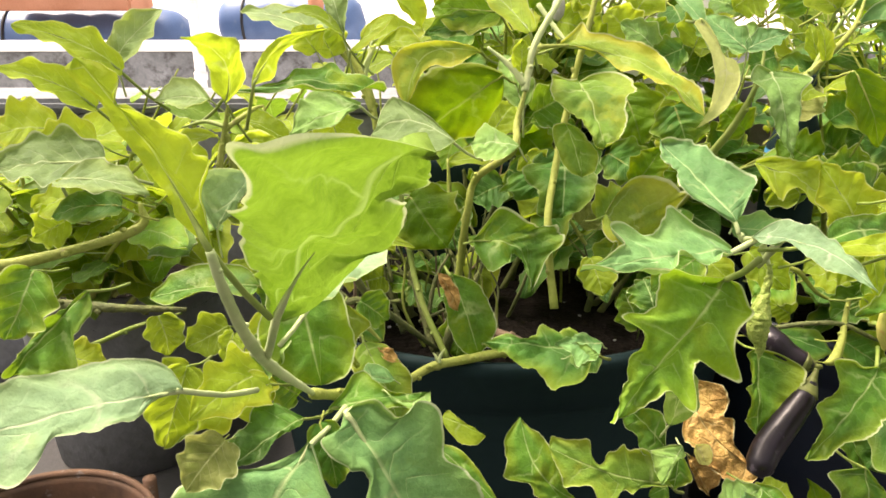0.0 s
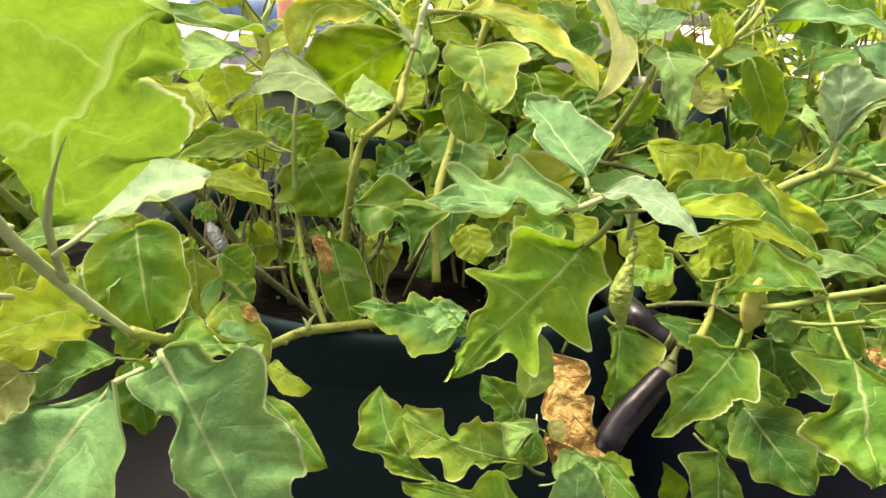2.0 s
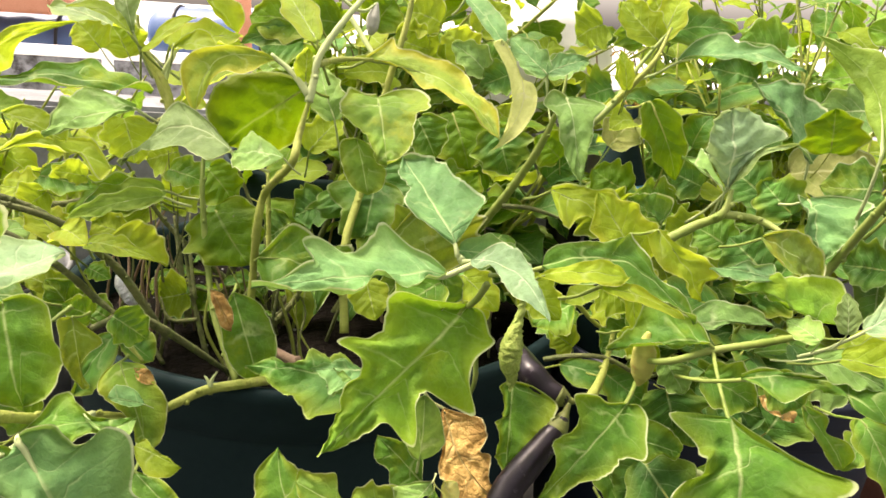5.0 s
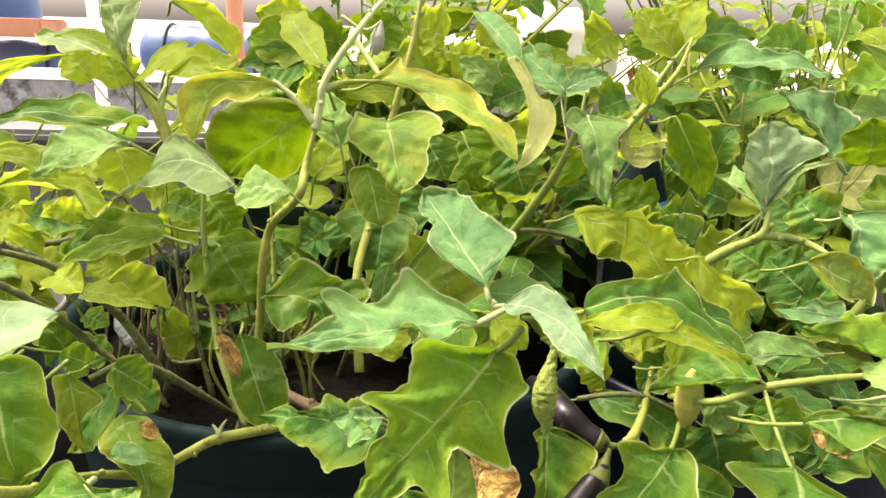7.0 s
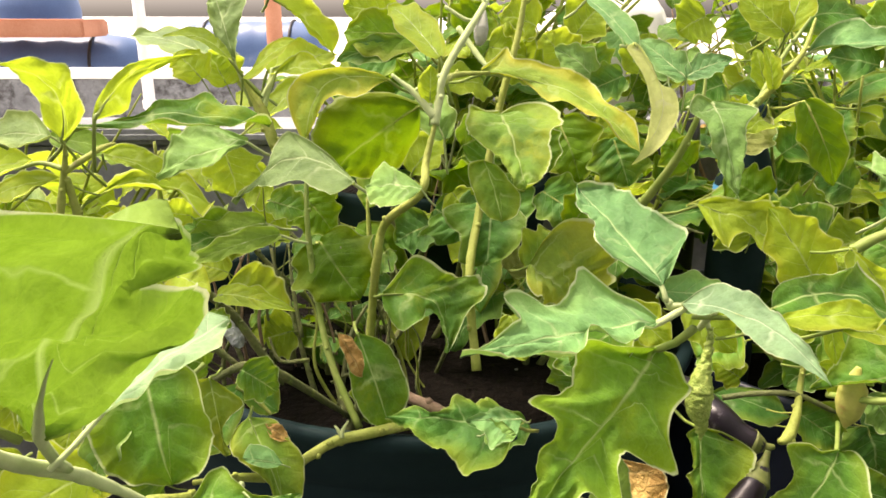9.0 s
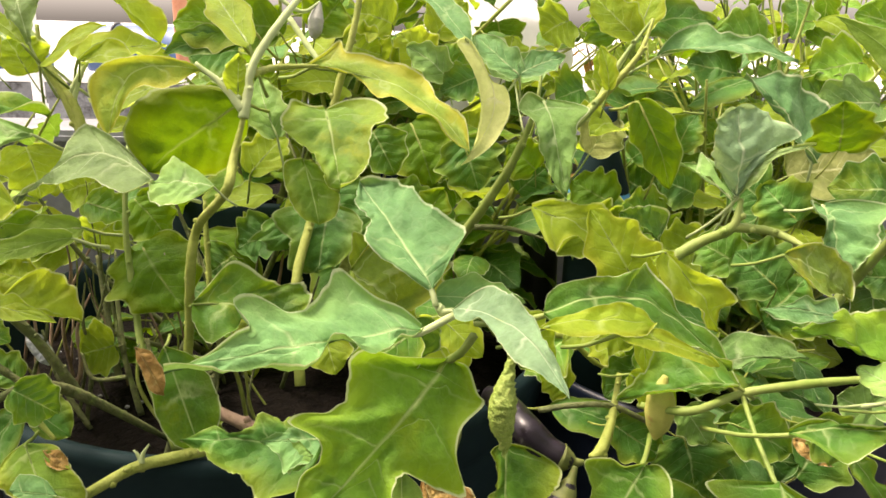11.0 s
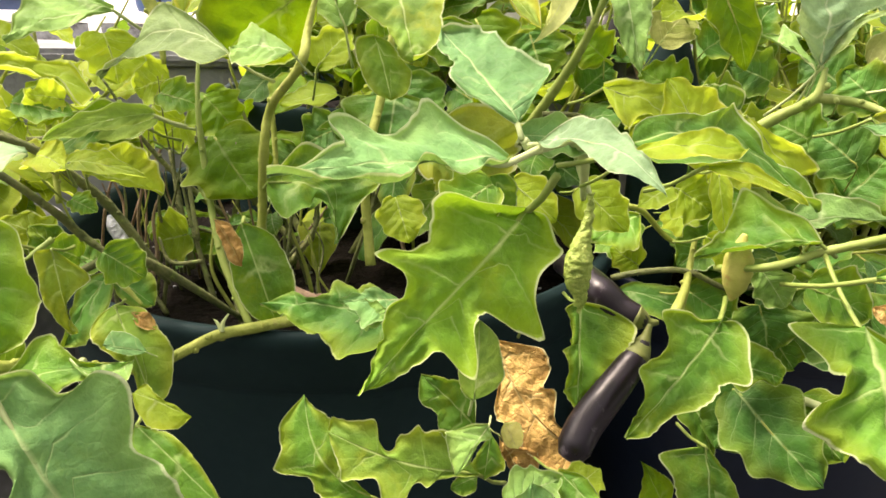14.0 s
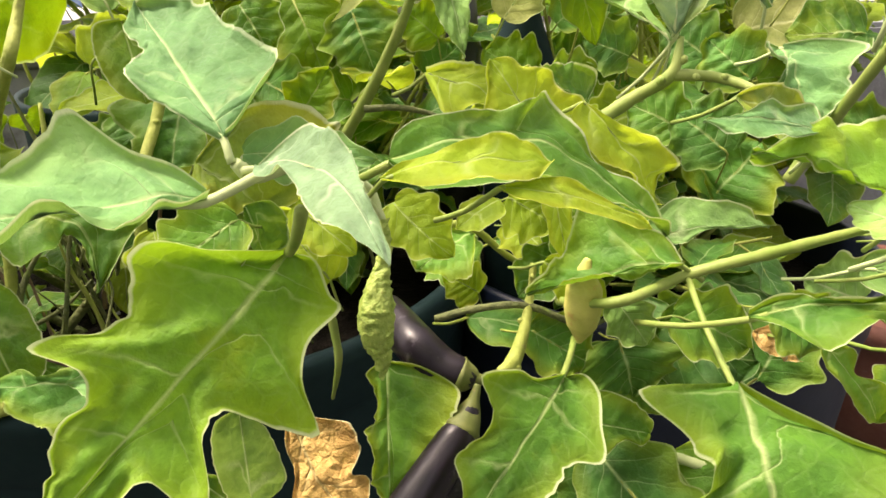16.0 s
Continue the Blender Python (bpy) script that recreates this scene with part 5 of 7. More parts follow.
leaf(front, (-0.136, 0.731, 0.592), (-0.157, 0.717, 0.610), (0.71, -0.63, 0.32), 0.035, "green")
leaf(front, (-0.207, 0.812, 0.700), (-0.231, 0.808, 0.681), (0.06, -0.99, 0.15), 0.043, "lime")
leaf(front, (-0.181, 0.838, 0.721), (-0.205, 0.832, 0.695), (0.10, -0.98, 0.15), 0.038, "lime")
stem(front, ((-0.218, 0.734, 0.715), (-0.189, 0.747, 0.699), (-0.169, 0.761, 0.679)), (0.0040, 0.0040, 0.0036), "bark")
leaf(front, (-0.141, 0.611, 0.546), (-0.166, 0.600, 0.573), (0.69, -0.61, 0.39), 0.040, "green")
leaf(front, (-0.083, 0.654, 0.627), (-0.058, 0.664, 0.601), (0.63, -0.71, 0.31), 0.037, "green")
leaf(front, (0.145, 0.670, 0.667), (0.156, 0.647, 0.636), (-0.02, -0.80, 0.60), 0.038, "lime", lobes=.12, belly=.42)
leaf(front, (0.232, 0.630, 0.690), (0.263, 0.608, 0.666), (-0.20, -0.84, 0.51), 0.036, "lime")
leaf(front, (0.368, 0.586, 0.712), (0.375, 0.566, 0.661), (-0.17, -0.93, 0.33), 0.016, "lime")

stem(leftp, ((-0.203, 0.630, 0.757), (-0.196, 0.630, 0.787), (-0.190, 0.629, 0.809), (-0.186, 0.625, 0.824)), (0.0032, 0.0029, 0.0025, 0.0019,), "stem")
stem(leftp, ((-0.192, 0.629, 0.802), (-0.179, 0.638, 0.811), (-0.170, 0.650, 0.817), (-0.162, 0.655, 0.819)), (0.0025, 0.0022, 0.0019,), "stem")
stem(leftp, ((-0.192, 0.629, 0.805), (-0.211, 0.635, 0.808), (-0.233, 0.640, 0.802)), (0.0022, 0.0019, 0.0016,), "lime")
stem(leftp, ((-0.191, 0.630, 0.798), (-0.190, 0.635, 0.773), (-0.189, 0.640, 0.749)), (0.0025, 0.0031, 0.0034,), "stem")
leaf(front, (0.146, 0.800, 0.822), (0.160, 0.710, 0.769), (-0.01, -0.51, 0.86), 0.104, "spotted", rim=(((-0.11, 0.39), (-0.05, 0.82), (0.22, 1.00), (0.48, 0.87), (0.53, 0.65), (0.80, 0.51), (0.96, 0.27),), ((0.02, 0.26), (-0.10, 0.51), (0.07, 0.62), (0.36, 0.78), (0.53, 0.69), (0.62, 0.41), (0.80, 0.27), (0.98, 0.21),)), swing=0.000)
leaf(front, (0.128, 0.760, 0.784), (0.142, 0.725, 0.735), (0.09, -0.80, 0.60), 0.044, "spotted", rim=(((0.19, 0.53), (0.48, 0.72), (0.69, 1.00), (0.95, 0.63),), ((0.06, 0.72), (0.35, 0.96), (0.71, 0.84), (0.92, 0.49),)), swing=0.000)
leaf(front, (0.146, 0.860, 0.717), (0.137, 0.800, 0.667), (-0.01, -0.64, 0.77), 0.104, "deep", rim=(((0.13, 0.50), (0.40, 0.71), (0.71, 0.61), (0.92, 0.29),), ((0.12, 0.74), (0.38, 1.00), (0.55, 0.65), (0.72, 0.58), (0.98, 0.55),)), swing=0.000)
leaf(front, (0.131, 0.850, 0.857), (0.272, 0.755, 0.793), (0.01, -0.55, 0.84), 0.076, "mottled", rim=(((0.01, 0.54), (0.01, 1.00), (0.10, 0.66), (0.21, 0.81), (0.38, 0.75), (0.54, 0.67), (0.66, 0.32), (0.73, 0.27), (0.85, 0.27),), ((0.13, 0.03), (0.27, 0.08), (0.43, 0.55), (0.64, 0.51), (0.81, 0.33), (0.94, 0.23),)), swing=-0.137, arch=.03, wave=.05)
leaf(front, (0.271, 0.800, 0.888), (0.265, 0.757, 0.780), (-0.04, -0.93, 0.37), 0.028, "straw", rim=(((0.10, 0.19), (0.33, 0.08), (0.38, 0.86), (0.54, 1.00), (0.69, 0.82), (0.86, 0.65),), ((0.06, 0.79), (0.19, 0.74), (0.35, 0.82), (0.52, 0.88), (0.73, 0.74), (0.89, 0.19),)), swing=-0.238, arch=.02, fold=.2, wave=.03)
leaf(front, (0.237, 0.860, 0.929), (0.277, 0.800, 0.881), (0.04, -0.61, 0.79), 0.033, "blue", rim=(((0.11, 0.73), (0.45, 1.00), (0.77, 0.70),), ((0.13, 0.46), (0.57, 0.65), (0.86, 0.60),)), swing=0.000, arch=.04)
leaf(front, (0.338, 0.765, 0.837), (0.349, 0.714, 0.758), (0.05, -0.84, 0.55), 0.073, "pale", rim=(((0.02, 0.34), (0.17, 1.00), (0.30, 0.64), (0.49, 0.50), (0.68, 0.24), (0.86, 0.15),), ((-0.09, 0.38), (0.11, 0.77), (0.24, 0.46), (0.50, 0.48), (0.74, 0.32), (0.90, 0.16),)), swing=0.000)
leaf(front, (0.329, 0.750, 0.744), (0.398, 0.710, 0.711), (0.05, -0.58, 0.81), 0.089, "lime", rim=(((0.17, 0.36), (0.43, 0.41), (0.65, 0.67), (0.88, 0.52),), ((0.21, 0.51), (0.38, 0.90), (0.50, 1.00), (0.50, 0.55), (0.61, 0.29), (0.79, 0.58), (0.95, 0.46),)), swing=0.000)
leaf(right, (0.439, 0.720, 0.720), (0.400, 0.720, 0.746), (0.44, -0.61, 0.66), 0.073, "green", rim=(((0.42, 0.11), (0.77, 0.23),), ((-0.14, 1.00), (0.46, 0.65),)), swing=0.000)
leaf(right, (0.471, 0.660, 0.775), (0.472, 0.680, 0.842), (-0.01, -0.96, 0.29), 0.094, "silver", rim=(((0.22, 0.31), (0.48, 0.59), (0.76, 0.44), (0.93, 0.27),), ((0.35, 0.31), (0.56, 0.59), (0.68, 1.00), (0.85, 0.71), (0.99, 0.40),)), swing=0.000)
leaf(right, (0.470, 0.660, 0.771), (0.523, 0.648, 0.818), (-0.61, -0.57, 0.55), 0.025, "young", rim=(((0.23, 1.00), (0.56, 0.41), (0.82, 0.20),), ((0.15, 0.32), (0.38, 0.63), (0.58, 0.28), (0.84, 0.33),)), swing=-0.139)
leaf(right, (0.469, 0.660, 0.771), (0.440, 0.700, 0.793), (-0.03, -0.50, 0.87), 0.044, "pale", rim=(((0.64, 0.03), (0.26, 0.22),), ((0.96, 1.00), (0.55, 0.92),)), swing=0.000)
leaf(right, (0.614, 0.780, 0.780), (0.558, 0.830, 0.857), (0.19, -0.75, 0.63), 0.099, "blue", rim=(((0.21, 0.17), (0.47, 0.07), (0.63, 0.03), (0.81, 0.09),), ((0.12, 0.66), (0.38, 1.00), (0.71, 0.86), (0.89, 0.50),)), swing=0.000)
leaf(right, (0.512, 0.940, 0.873), (0.640, 0.870, 0.873), (-0.24, -0.43, 0.87), 0.081, "blue", rim=(((0.11, 0.80), (0.27, 1.00), (0.47, 0.47), (0.70, 0.35), (0.89, 0.12),), ((0.16, 0.09), (0.41, 0.32), (0.68, 0.61), (0.90, 0.37),)), swing=-0.106, arch=.05, curl=.25)
leaf(right, (0.640, 0.950, 0.851), (0.560, 0.950, 0.816), (-0.33, -0.58, 0.75), 0.050, "deep", rim=(((0.24, 1.00), (0.66, 0.96), (0.92, 0.50),), ((0.28, 0.45), (0.62, 0.51),)), swing=0.000)
leaf(right, (0.537, 0.555, 0.824), (0.508, 0.630, 0.911), (0.87, 0.48, -0.12), 0.033, "spring", rim=(((0.17, 0.38), (0.43, 0.58), (0.66, 1.00), (0.80, 0.42),), ((0.13, 0.30), (0.32, 0.62), (0.49, 0.65), (0.63, 0.74), (0.84, 0.47),)), swing=-0.126, wave=.05)
leaf(right, (0.568, 0.690, 0.761), (0.558, 0.635, 0.712), (-0.02, -0.66, 0.75), 0.109, "blue", rim=(((-0.03, 0.47), (0.12, 1.00), (0.35, 0.69), (0.55, 0.63), (0.78, 0.33),), ((-0.01, 0.22), (0.41, 0.24), (0.64, 0.22), (0.84, 0.10),)), swing=0.000)
leaf(right, (0.428, 0.416, 0.745), (0.377, 0.430, 0.761), (0.10, -0.57, 0.81), 0.071, "fresh", rim=(((0.15, 0.04), (0.36, 0.03), (0.68, 0.03),), ((-0.30, 0.29), (-0.15, 1.00), (0.26, 0.75), (0.70, 0.37),)), swing=0.000)
leaf(right, (0.401, 0.430, 0.766), (0.359, 0.430, 0.772), (0.12, -0.55, 0.83), 0.024, "blue", rim=(((0.40, 0.60), (0.78, 0.58),), ((-0.02, 1.00), (0.31, 0.52), (0.44, 0.68), (0.70, 0.15),)), swing=0.000)
leaf(front, (0.419, 0.533, 0.677), (0.344, 0.548, 0.660), (-0.29, -0.51, 0.81), 0.080, "green", rim=(((0.15, 0.09), (0.42, 0.11), (0.69, 0.04),), ((0.07, 0.39), (0.27, 0.60), (0.51, 1.00), (0.65, 0.59), (0.81, 0.24),)), swing=0.000, stalk=(0.431, 0.532, 0.667))
leaf(front, (0.414, 0.550, 0.685), (0.485, 0.560, 0.681), (0.12, -0.53, 0.84), 0.039, "pale", rim=(((-0.03, 0.49), (0.30, 1.00), (0.56, 0.70), (0.83, 0.45),), ((0.12, 0.36), (0.47, 0.03), (0.77, 0.12),)), swing=0.000)
leaf(front, (0.267, 0.473, 0.754), (0.380, 0.481, 0.714), (0.31, -0.55, 0.77), 0.049, "green", rim=(((0.04, 0.52), (0.26, 0.68), (0.45, 0.68), (0.52, 1.00), (0.59, 0.80), (0.68, 0.48), (0.79, 0.33), (0.91, 0.17),), ((0.11, 0.65), (0.36, 0.89), (0.55, 0.84), (0.70, 0.83), (0.87, 0.50),)), swing=-0.213, arch=.05, wave=.05, crumple=.03)
leaf(front, (0.263, 0.462, 0.751), (0.320, 0.455, 0.755), (-0.12, -0.53, 0.84), 0.023, "lime", rim=(((0.30, 0.51), (0.67, 0.71), (0.91, 0.62),), ((0.29, 0.84), (0.59, 1.00), (0.86, 0.81),)), swing=0.000, arch=.1, wave=.05, crumple=.06)
leaf(front, (0.306, 0.470, 0.743), (0.370, 0.475, 0.720), (0.32, -0.55, 0.77), 0.014, "lime", rim=(((0.32, 1.00), (0.65, 0.51), (0.85, 0.33),), ((0.12, 0.92), (0.44, 0.99), (0.77, 0.93),)), swing=0.000, wave=.06)
leaf(right, (0.393, 0.610, 0.745), (0.437, 0.600, 0.685), (0.43, -0.79, 0.45), 0.060, "lime", rim=(((0.36, 0.28), (0.67, 0.87), (0.92, 0.87), (0.85, 0.41),), ((-0.01, 0.65), (0.26, 1.00), (0.48, 0.62), (0.77, 0.45),)), swing=0.000)
leaf(right, (0.480, 0.600, 0.745), (0.539, 0.600, 0.707), (0.43, -0.61, 0.67), 0.051, "mottled", rim=(((0.42, 1.00), (0.82, 1.00), (1.01, 0.70),), ((0.15, 0.74), (0.48, 0.98), (0.63, 0.47),)), swing=0.000, crumple=.04)
leaf(front, (0.357, 0.525, 0.625), (0.284, 0.475, 0.572), (0.11, -0.79, 0.60), 0.072, "green", rim=(((-0.05, 0.20), (-0.01, 0.48), (0.13, 0.70), (0.25, 0.98), (0.37, 0.62), (0.54, 0.59), (0.75, 0.30), (0.90, 0.23),), ((0.14, 0.36), (0.18, 0.65), (0.34, 1.00), (0.40, 0.62), (0.50, 0.53), (0.66, 0.63), (0.75, 0.31), (0.91, 0.12),)), swing=0.000, stalk=(0.375, 0.558, 0.627), fat=.002)
leaf(right, (0.415, 0.470, 0.679), (0.504, 0.420, 0.663), (-0.12, -0.48, 0.87), 0.073, "green", rim=(((0.11, 0.19), (0.32, 0.03), (0.39, 0.03), (0.53, 0.29), (0.76, 0.98), (0.93, 1.00),), ((0.13, 0.26), (0.27, 0.57), (0.40, 0.42), (0.50, 0.18), (0.63, 0.17), (0.68, 0.43), (0.82, 0.32),)), swing=-0.161)
leaf(right, (0.485, 0.560, 0.617), (0.520, 0.560, 0.592), (0.45, -0.62, 0.64), 0.026, "dry", rim=(((0.39, 0.90), (0.90, 1.00),), ((0.14, 0.86), (0.60, 0.68),)), swing=0.000, crumple=.15, name="withered_leaf", label="withered brown papery leaf")
leaf(right, (0.503, 0.530, 0.627), (0.545, 0.520, 0.573), (0.11, -0.96, 0.27), 0.027, "green", rim=(((0.28, 0.75), (0.44, 0.22), (0.70, 1.00), (0.95, 0.85),), ((0.20, 0.59), (0.61, 0.55), (0.86, 0.54),)), swing=0.000)
leaf(front, (0.229, 0.540, 0.697), (0.124, 0.455, 0.618), (0.31, -0.82, 0.48), 0.122, "fresh", rim=(((-0.02, 0.17), (0.03, 0.42), (0.04, 0.55), (0.16, 0.49), (0.26, 0.66), (0.34, 1.00), (0.39, 0.79), (0.44, 0.43), (0.50, 0.31), (0.55, 0.38), (0.66, 0.66), (0.69, 0.57), (0.69, 0.27), (0.76, 0.19), (0.86, 0.15),), ((0.07, 0.20), (0.16, 0.45), (0.22, 0.69), (0.29, 0.80), (0.36, 0.64), (0.42, 0.52), (0.51, 0.63), (0.62, 0.84), (0.59, 0.51), (0.64, 0.36), (0.72, 0.36), (0.80, 0.22), (0.89, 0.10),)), swing=0.000, stalk=(0.236, 0.503, 0.729), fat=.0027, arch=.02, fold=.04, curl=.05, wave=.02)
leaf(front, (0.204, 0.481, 0.743), (0.088, 0.428, 0.749), (0.23, -0.41, 0.88), 0.078, "blue", rim=(((0.09, 0.20), (0.15, 0.19), (0.21, 0.34), (0.29, 0.29), (0.35, 0.03), (0.41, 0.03), (0.52, 0.39), (0.60, 0.39), (0.67, 0.26), (0.86, 0.15),), ((0.06, 0.33), (0.16, 0.52), (0.24, 0.86), (0.29, 1.00), (0.40, 0.62), (0.51, 0.54), (0.67, 0.78), (0.72, 0.68), (0.69, 0.32), (0.82, 0.16),)), swing=0.000, stalk=(0.223, 0.490, 0.748), fat=.0022, arch=.03, wave=.03)
leaf(front, (0.211, 0.495, 0.761), (0.174, 0.574, 0.802), (-0.03, -0.47, 0.88), 0.067, "blue", rim=(((0.11, 0.22), (0.33, 0.50), (0.47, 0.59), (0.62, 0.28), (0.73, 0.26), (0.84, 0.29),), ((0.04, 0.24), (0.16, 0.66), (0.27, 1.00), (0.55, 0.77), (0.79, 0.67), (0.92, 0.44),)), swing=0.000, stalk=(0.213, 0.492, 0.752), arch=.03, wave=.025)
leaf(front, (0.222, 0.490, 0.751), (0.256, 0.390, 0.751), (-0.50, -0.17, 0.85), 0.039, "silver", rim=(((0.03, 0.61), (0.13, 1.00), (0.36, 0.73), (0.52, 0.50), (0.69, 0.26), (0.87, 0.15),), ((0.16, 0.41), (0.31, 0.29), (0.48, 0.50), (0.66, 0.65), (0.81, 0.43),)), swing=-0.093, stalk=(0.216, 0.491, 0.749), arch=.05, wave=.04)
leaf(front, (0.410, 0.465, 0.650), (0.398, 0.390, 0.599), (-0.09, -0.55, 0.83), 0.142, "green", rim=(((0.12, 0.21), (0.30, 0.50), (0.41, 0.74), (0.46, 1.00), (0.58, 0.91), (0.69, 0.66), (0.84, 0.39),), ((0.01, 0.17), (0.05, 0.61), (0.29, 0.35), (0.50, 0.35), (0.57, 0.51), (0.70, 0.65), (0.74, 0.45), (0.89, 0.26),)), swing=0.000, stalk=(0.423, 0.533, 0.669), arch=.03, fat=.0025)
leaf(front, (0.146, 0.630, 0.586), (0.037, 0.640, 0.588), (-0.04, -0.60, 0.80), 0.100, "deep", rim=(((0.06, 0.54), (0.14, 0.80), (0.31, 0.94), (0.37, 1.00), (0.45, 0.76), (0.58, 0.53), (0.73, 0.41), (0.79, 0.22), (0.90, 0.13),), ((0.18, 0.40), (0.27, 0.36), (0.40, 0.42), (0.48, 0.43), (0.52, 0.23), (0.63, 0.09), (0.77, 0.22), (0.88, 0.17),)), swing=0.000, arch=.03)
leaf(front, (0.147, 0.600, 0.609), (0.103, 0.600, 0.608), (-0.02, -0.54, 0.84), 0.053, "blue", rim=(((0.19, 0.73), (0.42, 0.82), (0.61, 1.00), (0.68, 0.54),), ((0.36, 0.31), (0.69, 0.20),)), swing=0.000, arch=.03)
leaf(front, (0.272, 0.560, 0.624), (0.267, 0.525, 0.561), (-0.10, -0.87, 0.49), 0.071, "green", rim=(((0.05, 0.48), (0.22, 1.00), (0.37, 0.99), (0.58, 0.69), (0.84, 0.40),), ((0.10, 0.30), (0.21, 0.17), (0.41, 0.19), (0.48, 0.33), (0.60, 0.21), (0.87, 0.25),)), swing=0.000)
leaf(front, (0.376, 0.540, 0.585), (0.410, 0.530, 0.579), (-0.15, -0.83, 0.54), 0.035, "green", rim=(((0.06, 0.99), (0.59, 0.92), (0.98, 0.46),), ((0.13, 0.74), (0.34, 1.00), (0.60, 0.36), (0.93, 0.41),)), swing=0.000)
leaf(front, (-0.096, 0.375, 0.743), (-0.003, 0.305, 0.856), (-0.46, 0.54, 0.71), 0.185, "spring", rim=(((0.04, 0.26), (0.19, 0.41), (0.34, 0.48), (0.39, 0.62), (0.53, 0.62), (0.65, 0.40), (0.71, 0.19), (0.76, 0.25), (0.83, 0.28),), ((0.20, 0.17), (0.57, 0.54), (0.75, 0.72), (0.85, 0.79), (0.93, 0.82), (1.05, 1.00), (1.04, 0.89), (1.06, 0.76), (1.03, 0.50), (1.02, 0.24),)), swing=0.067, arch=.02, fold=.0, curl=.0, wave=.006, fat=.0026)
leaf(front, (-0.109, 0.322, 0.802), (-0.169, 0.343, 0.889), (0.29, 0.96, -0.03), 0.051, "lime", rim=(((0.15, 0.28), (0.25, 0.55), (0.31, 1.00), (0.38, 0.72), (0.44, 0.78), (0.55, 0.52), (0.67, 0.26), (0.75, 0.03), (0.82, 0.42), (0.89, 0.36),), ((0.14, 0.33), (0.33, 0.39), (0.50, 0.34), (0.67, 0.43), (0.80, 0.33), (0.93, 0.40), (1.01, 0.44),)), swing=-0.031, arch=.02, fold=.04, curl=.0, wave=.03, fat=.0022)
leaf(front, (-0.110, 0.335, 0.808), (-0.092, 0.345, 0.834), (-0.09, -0.91, 0.41), 0.038, "silver", rim=(((0.18, 0.50), (0.42, 1.00), (0.74, 0.79),), ((0.23, 0.13), (0.54, 0.20), (0.86, 0.13),)), swing=0.000)
leaf(front, (-0.121, 0.295, 0.742), (-0.197, 0.250, 0.746), (0.28, -0.40, 0.87), 0.055, "silver", rim=(((0.14, 0.08), (0.26, 0.41), (0.47, 0.52), (0.64, 0.42), (0.72, 0.81), (0.86, 1.00),), ((0.06, 0.53), (0.29, 0.82), (0.52, 0.83), (0.82, 0.70),)), swing=0.000, arch=.02, fold=.0, curl=-.05, fat=.0025)
leaf(leftp, (-0.344, 0.640, 0.643), (-0.412, 0.600, 0.571), (0.09, -0.90, 0.42), 0.098, "green", rim=(((0.12, 0.38), (0.40, 0.55), (0.54, 1.00), (0.74, 0.76), (0.85, 0.30),), ((0.22, 0.08), (0.60, 0.16), (0.86, 0.11),)), swing=0.000, fold=.3, wave=.07)
leaf(front, (-0.209, 0.750, 0.603), (-0.334, 0.750, 0.586), (-0.11, -0.55, 0.83), 0.058, "green", rim=(((0.08, 0.65), (0.49, 0.23), (0.80, 0.58),), ((0.17, 0.85), (0.64, 1.00), (0.85, 0.70),)), swing=0.000)
leaf(leftp, (-0.187, 0.625, 0.826), (-0.211, 0.600, 0.882), (0.06, 0.90, 0.43), 0.042, "lime", rim=(((0.18, 0.98), (0.43, 0.78), (0.65, 1.00), (0.81, 0.59), (0.94, 0.40),), ((0.22, 0.61), (0.54, 0.78), (0.78, 0.50),)), swing=-0.277)
leaf(leftp, (-0.163, 0.623, 0.841), (-0.106, 0.700, 0.882), (-0.82, 0.57, 0.06), 0.039, "lime", rim=(((0.15, 0.50), (0.35, 1.00), (0.47, 0.38), (0.72, 0.23),), ((0.14, 0.37), (0.32, 0.33), (0.48, 0.41), (0.71, 0.20),)), swing=0.095)
leaf(leftp, (-0.196, 0.660, 0.829), (-0.058, 0.720, 0.823), (0.24, -0.46, 0.86), 0.064, "green", rim=(((0.32, 0.03), (0.43, 0.43), (0.57, 0.58), (0.70, 1.00), (0.79, 0.68), (0.90, 0.45),), ((0.19, 0.28), (0.45, 0.53), (0.70, 0.36),)), swing=-0.001, wave=.06)
leaf(leftp, (-0.087, 0.760, 0.803), (-0.151, 0.700, 0.782), (0.12, -0.44, 0.89), 0.072, "pale", rim=(((0.33, 0.31), (0.51, 0.52), (0.78, 0.33),), ((0.13, 0.44), (0.35, 1.00), (0.63, 0.78),)), swing=0.000)
leaf(leftp, (0.011, 0.730, 0.770), (-0.099, 0.740, 0.749), (-0.21, -0.54, 0.82), 0.075, "young", rim=(((0.18, 0.69), (0.39, 0.71), (0.51, 0.84), (0.64, 1.00), (0.83, 0.50),), ((0.13, 0.36), (0.32, 0.77), (0.55, 0.90), (0.65, 0.63), (0.78, 0.06),)), swing=0.343, arch=.06)
leaf(front, (0.070, 0.665, 0.780), (0.025, 0.670, 0.781), (-0.04, -0.54, 0.84), 0.057, "pale", rim=(((0.21, 0.61), (0.49, 1.00), (0.82, 0.86),), ((0.28, 0.40), (0.63, 0.76), (0.88, 0.55),)), swing=0.000)
leaf(front, (0.068, 0.854, 0.823), (-0.022, 0.837, 0.757), (-0.29, 0.94, 0.15), 0.104, "olive", rim=(((0.21, 0.57), (0.56, 1.00), (0.78, 0.98), (0.96, 0.61),), ((0.18, 0.60), (0.55, 0.92), (0.80, 0.60),)), swing=0.000)
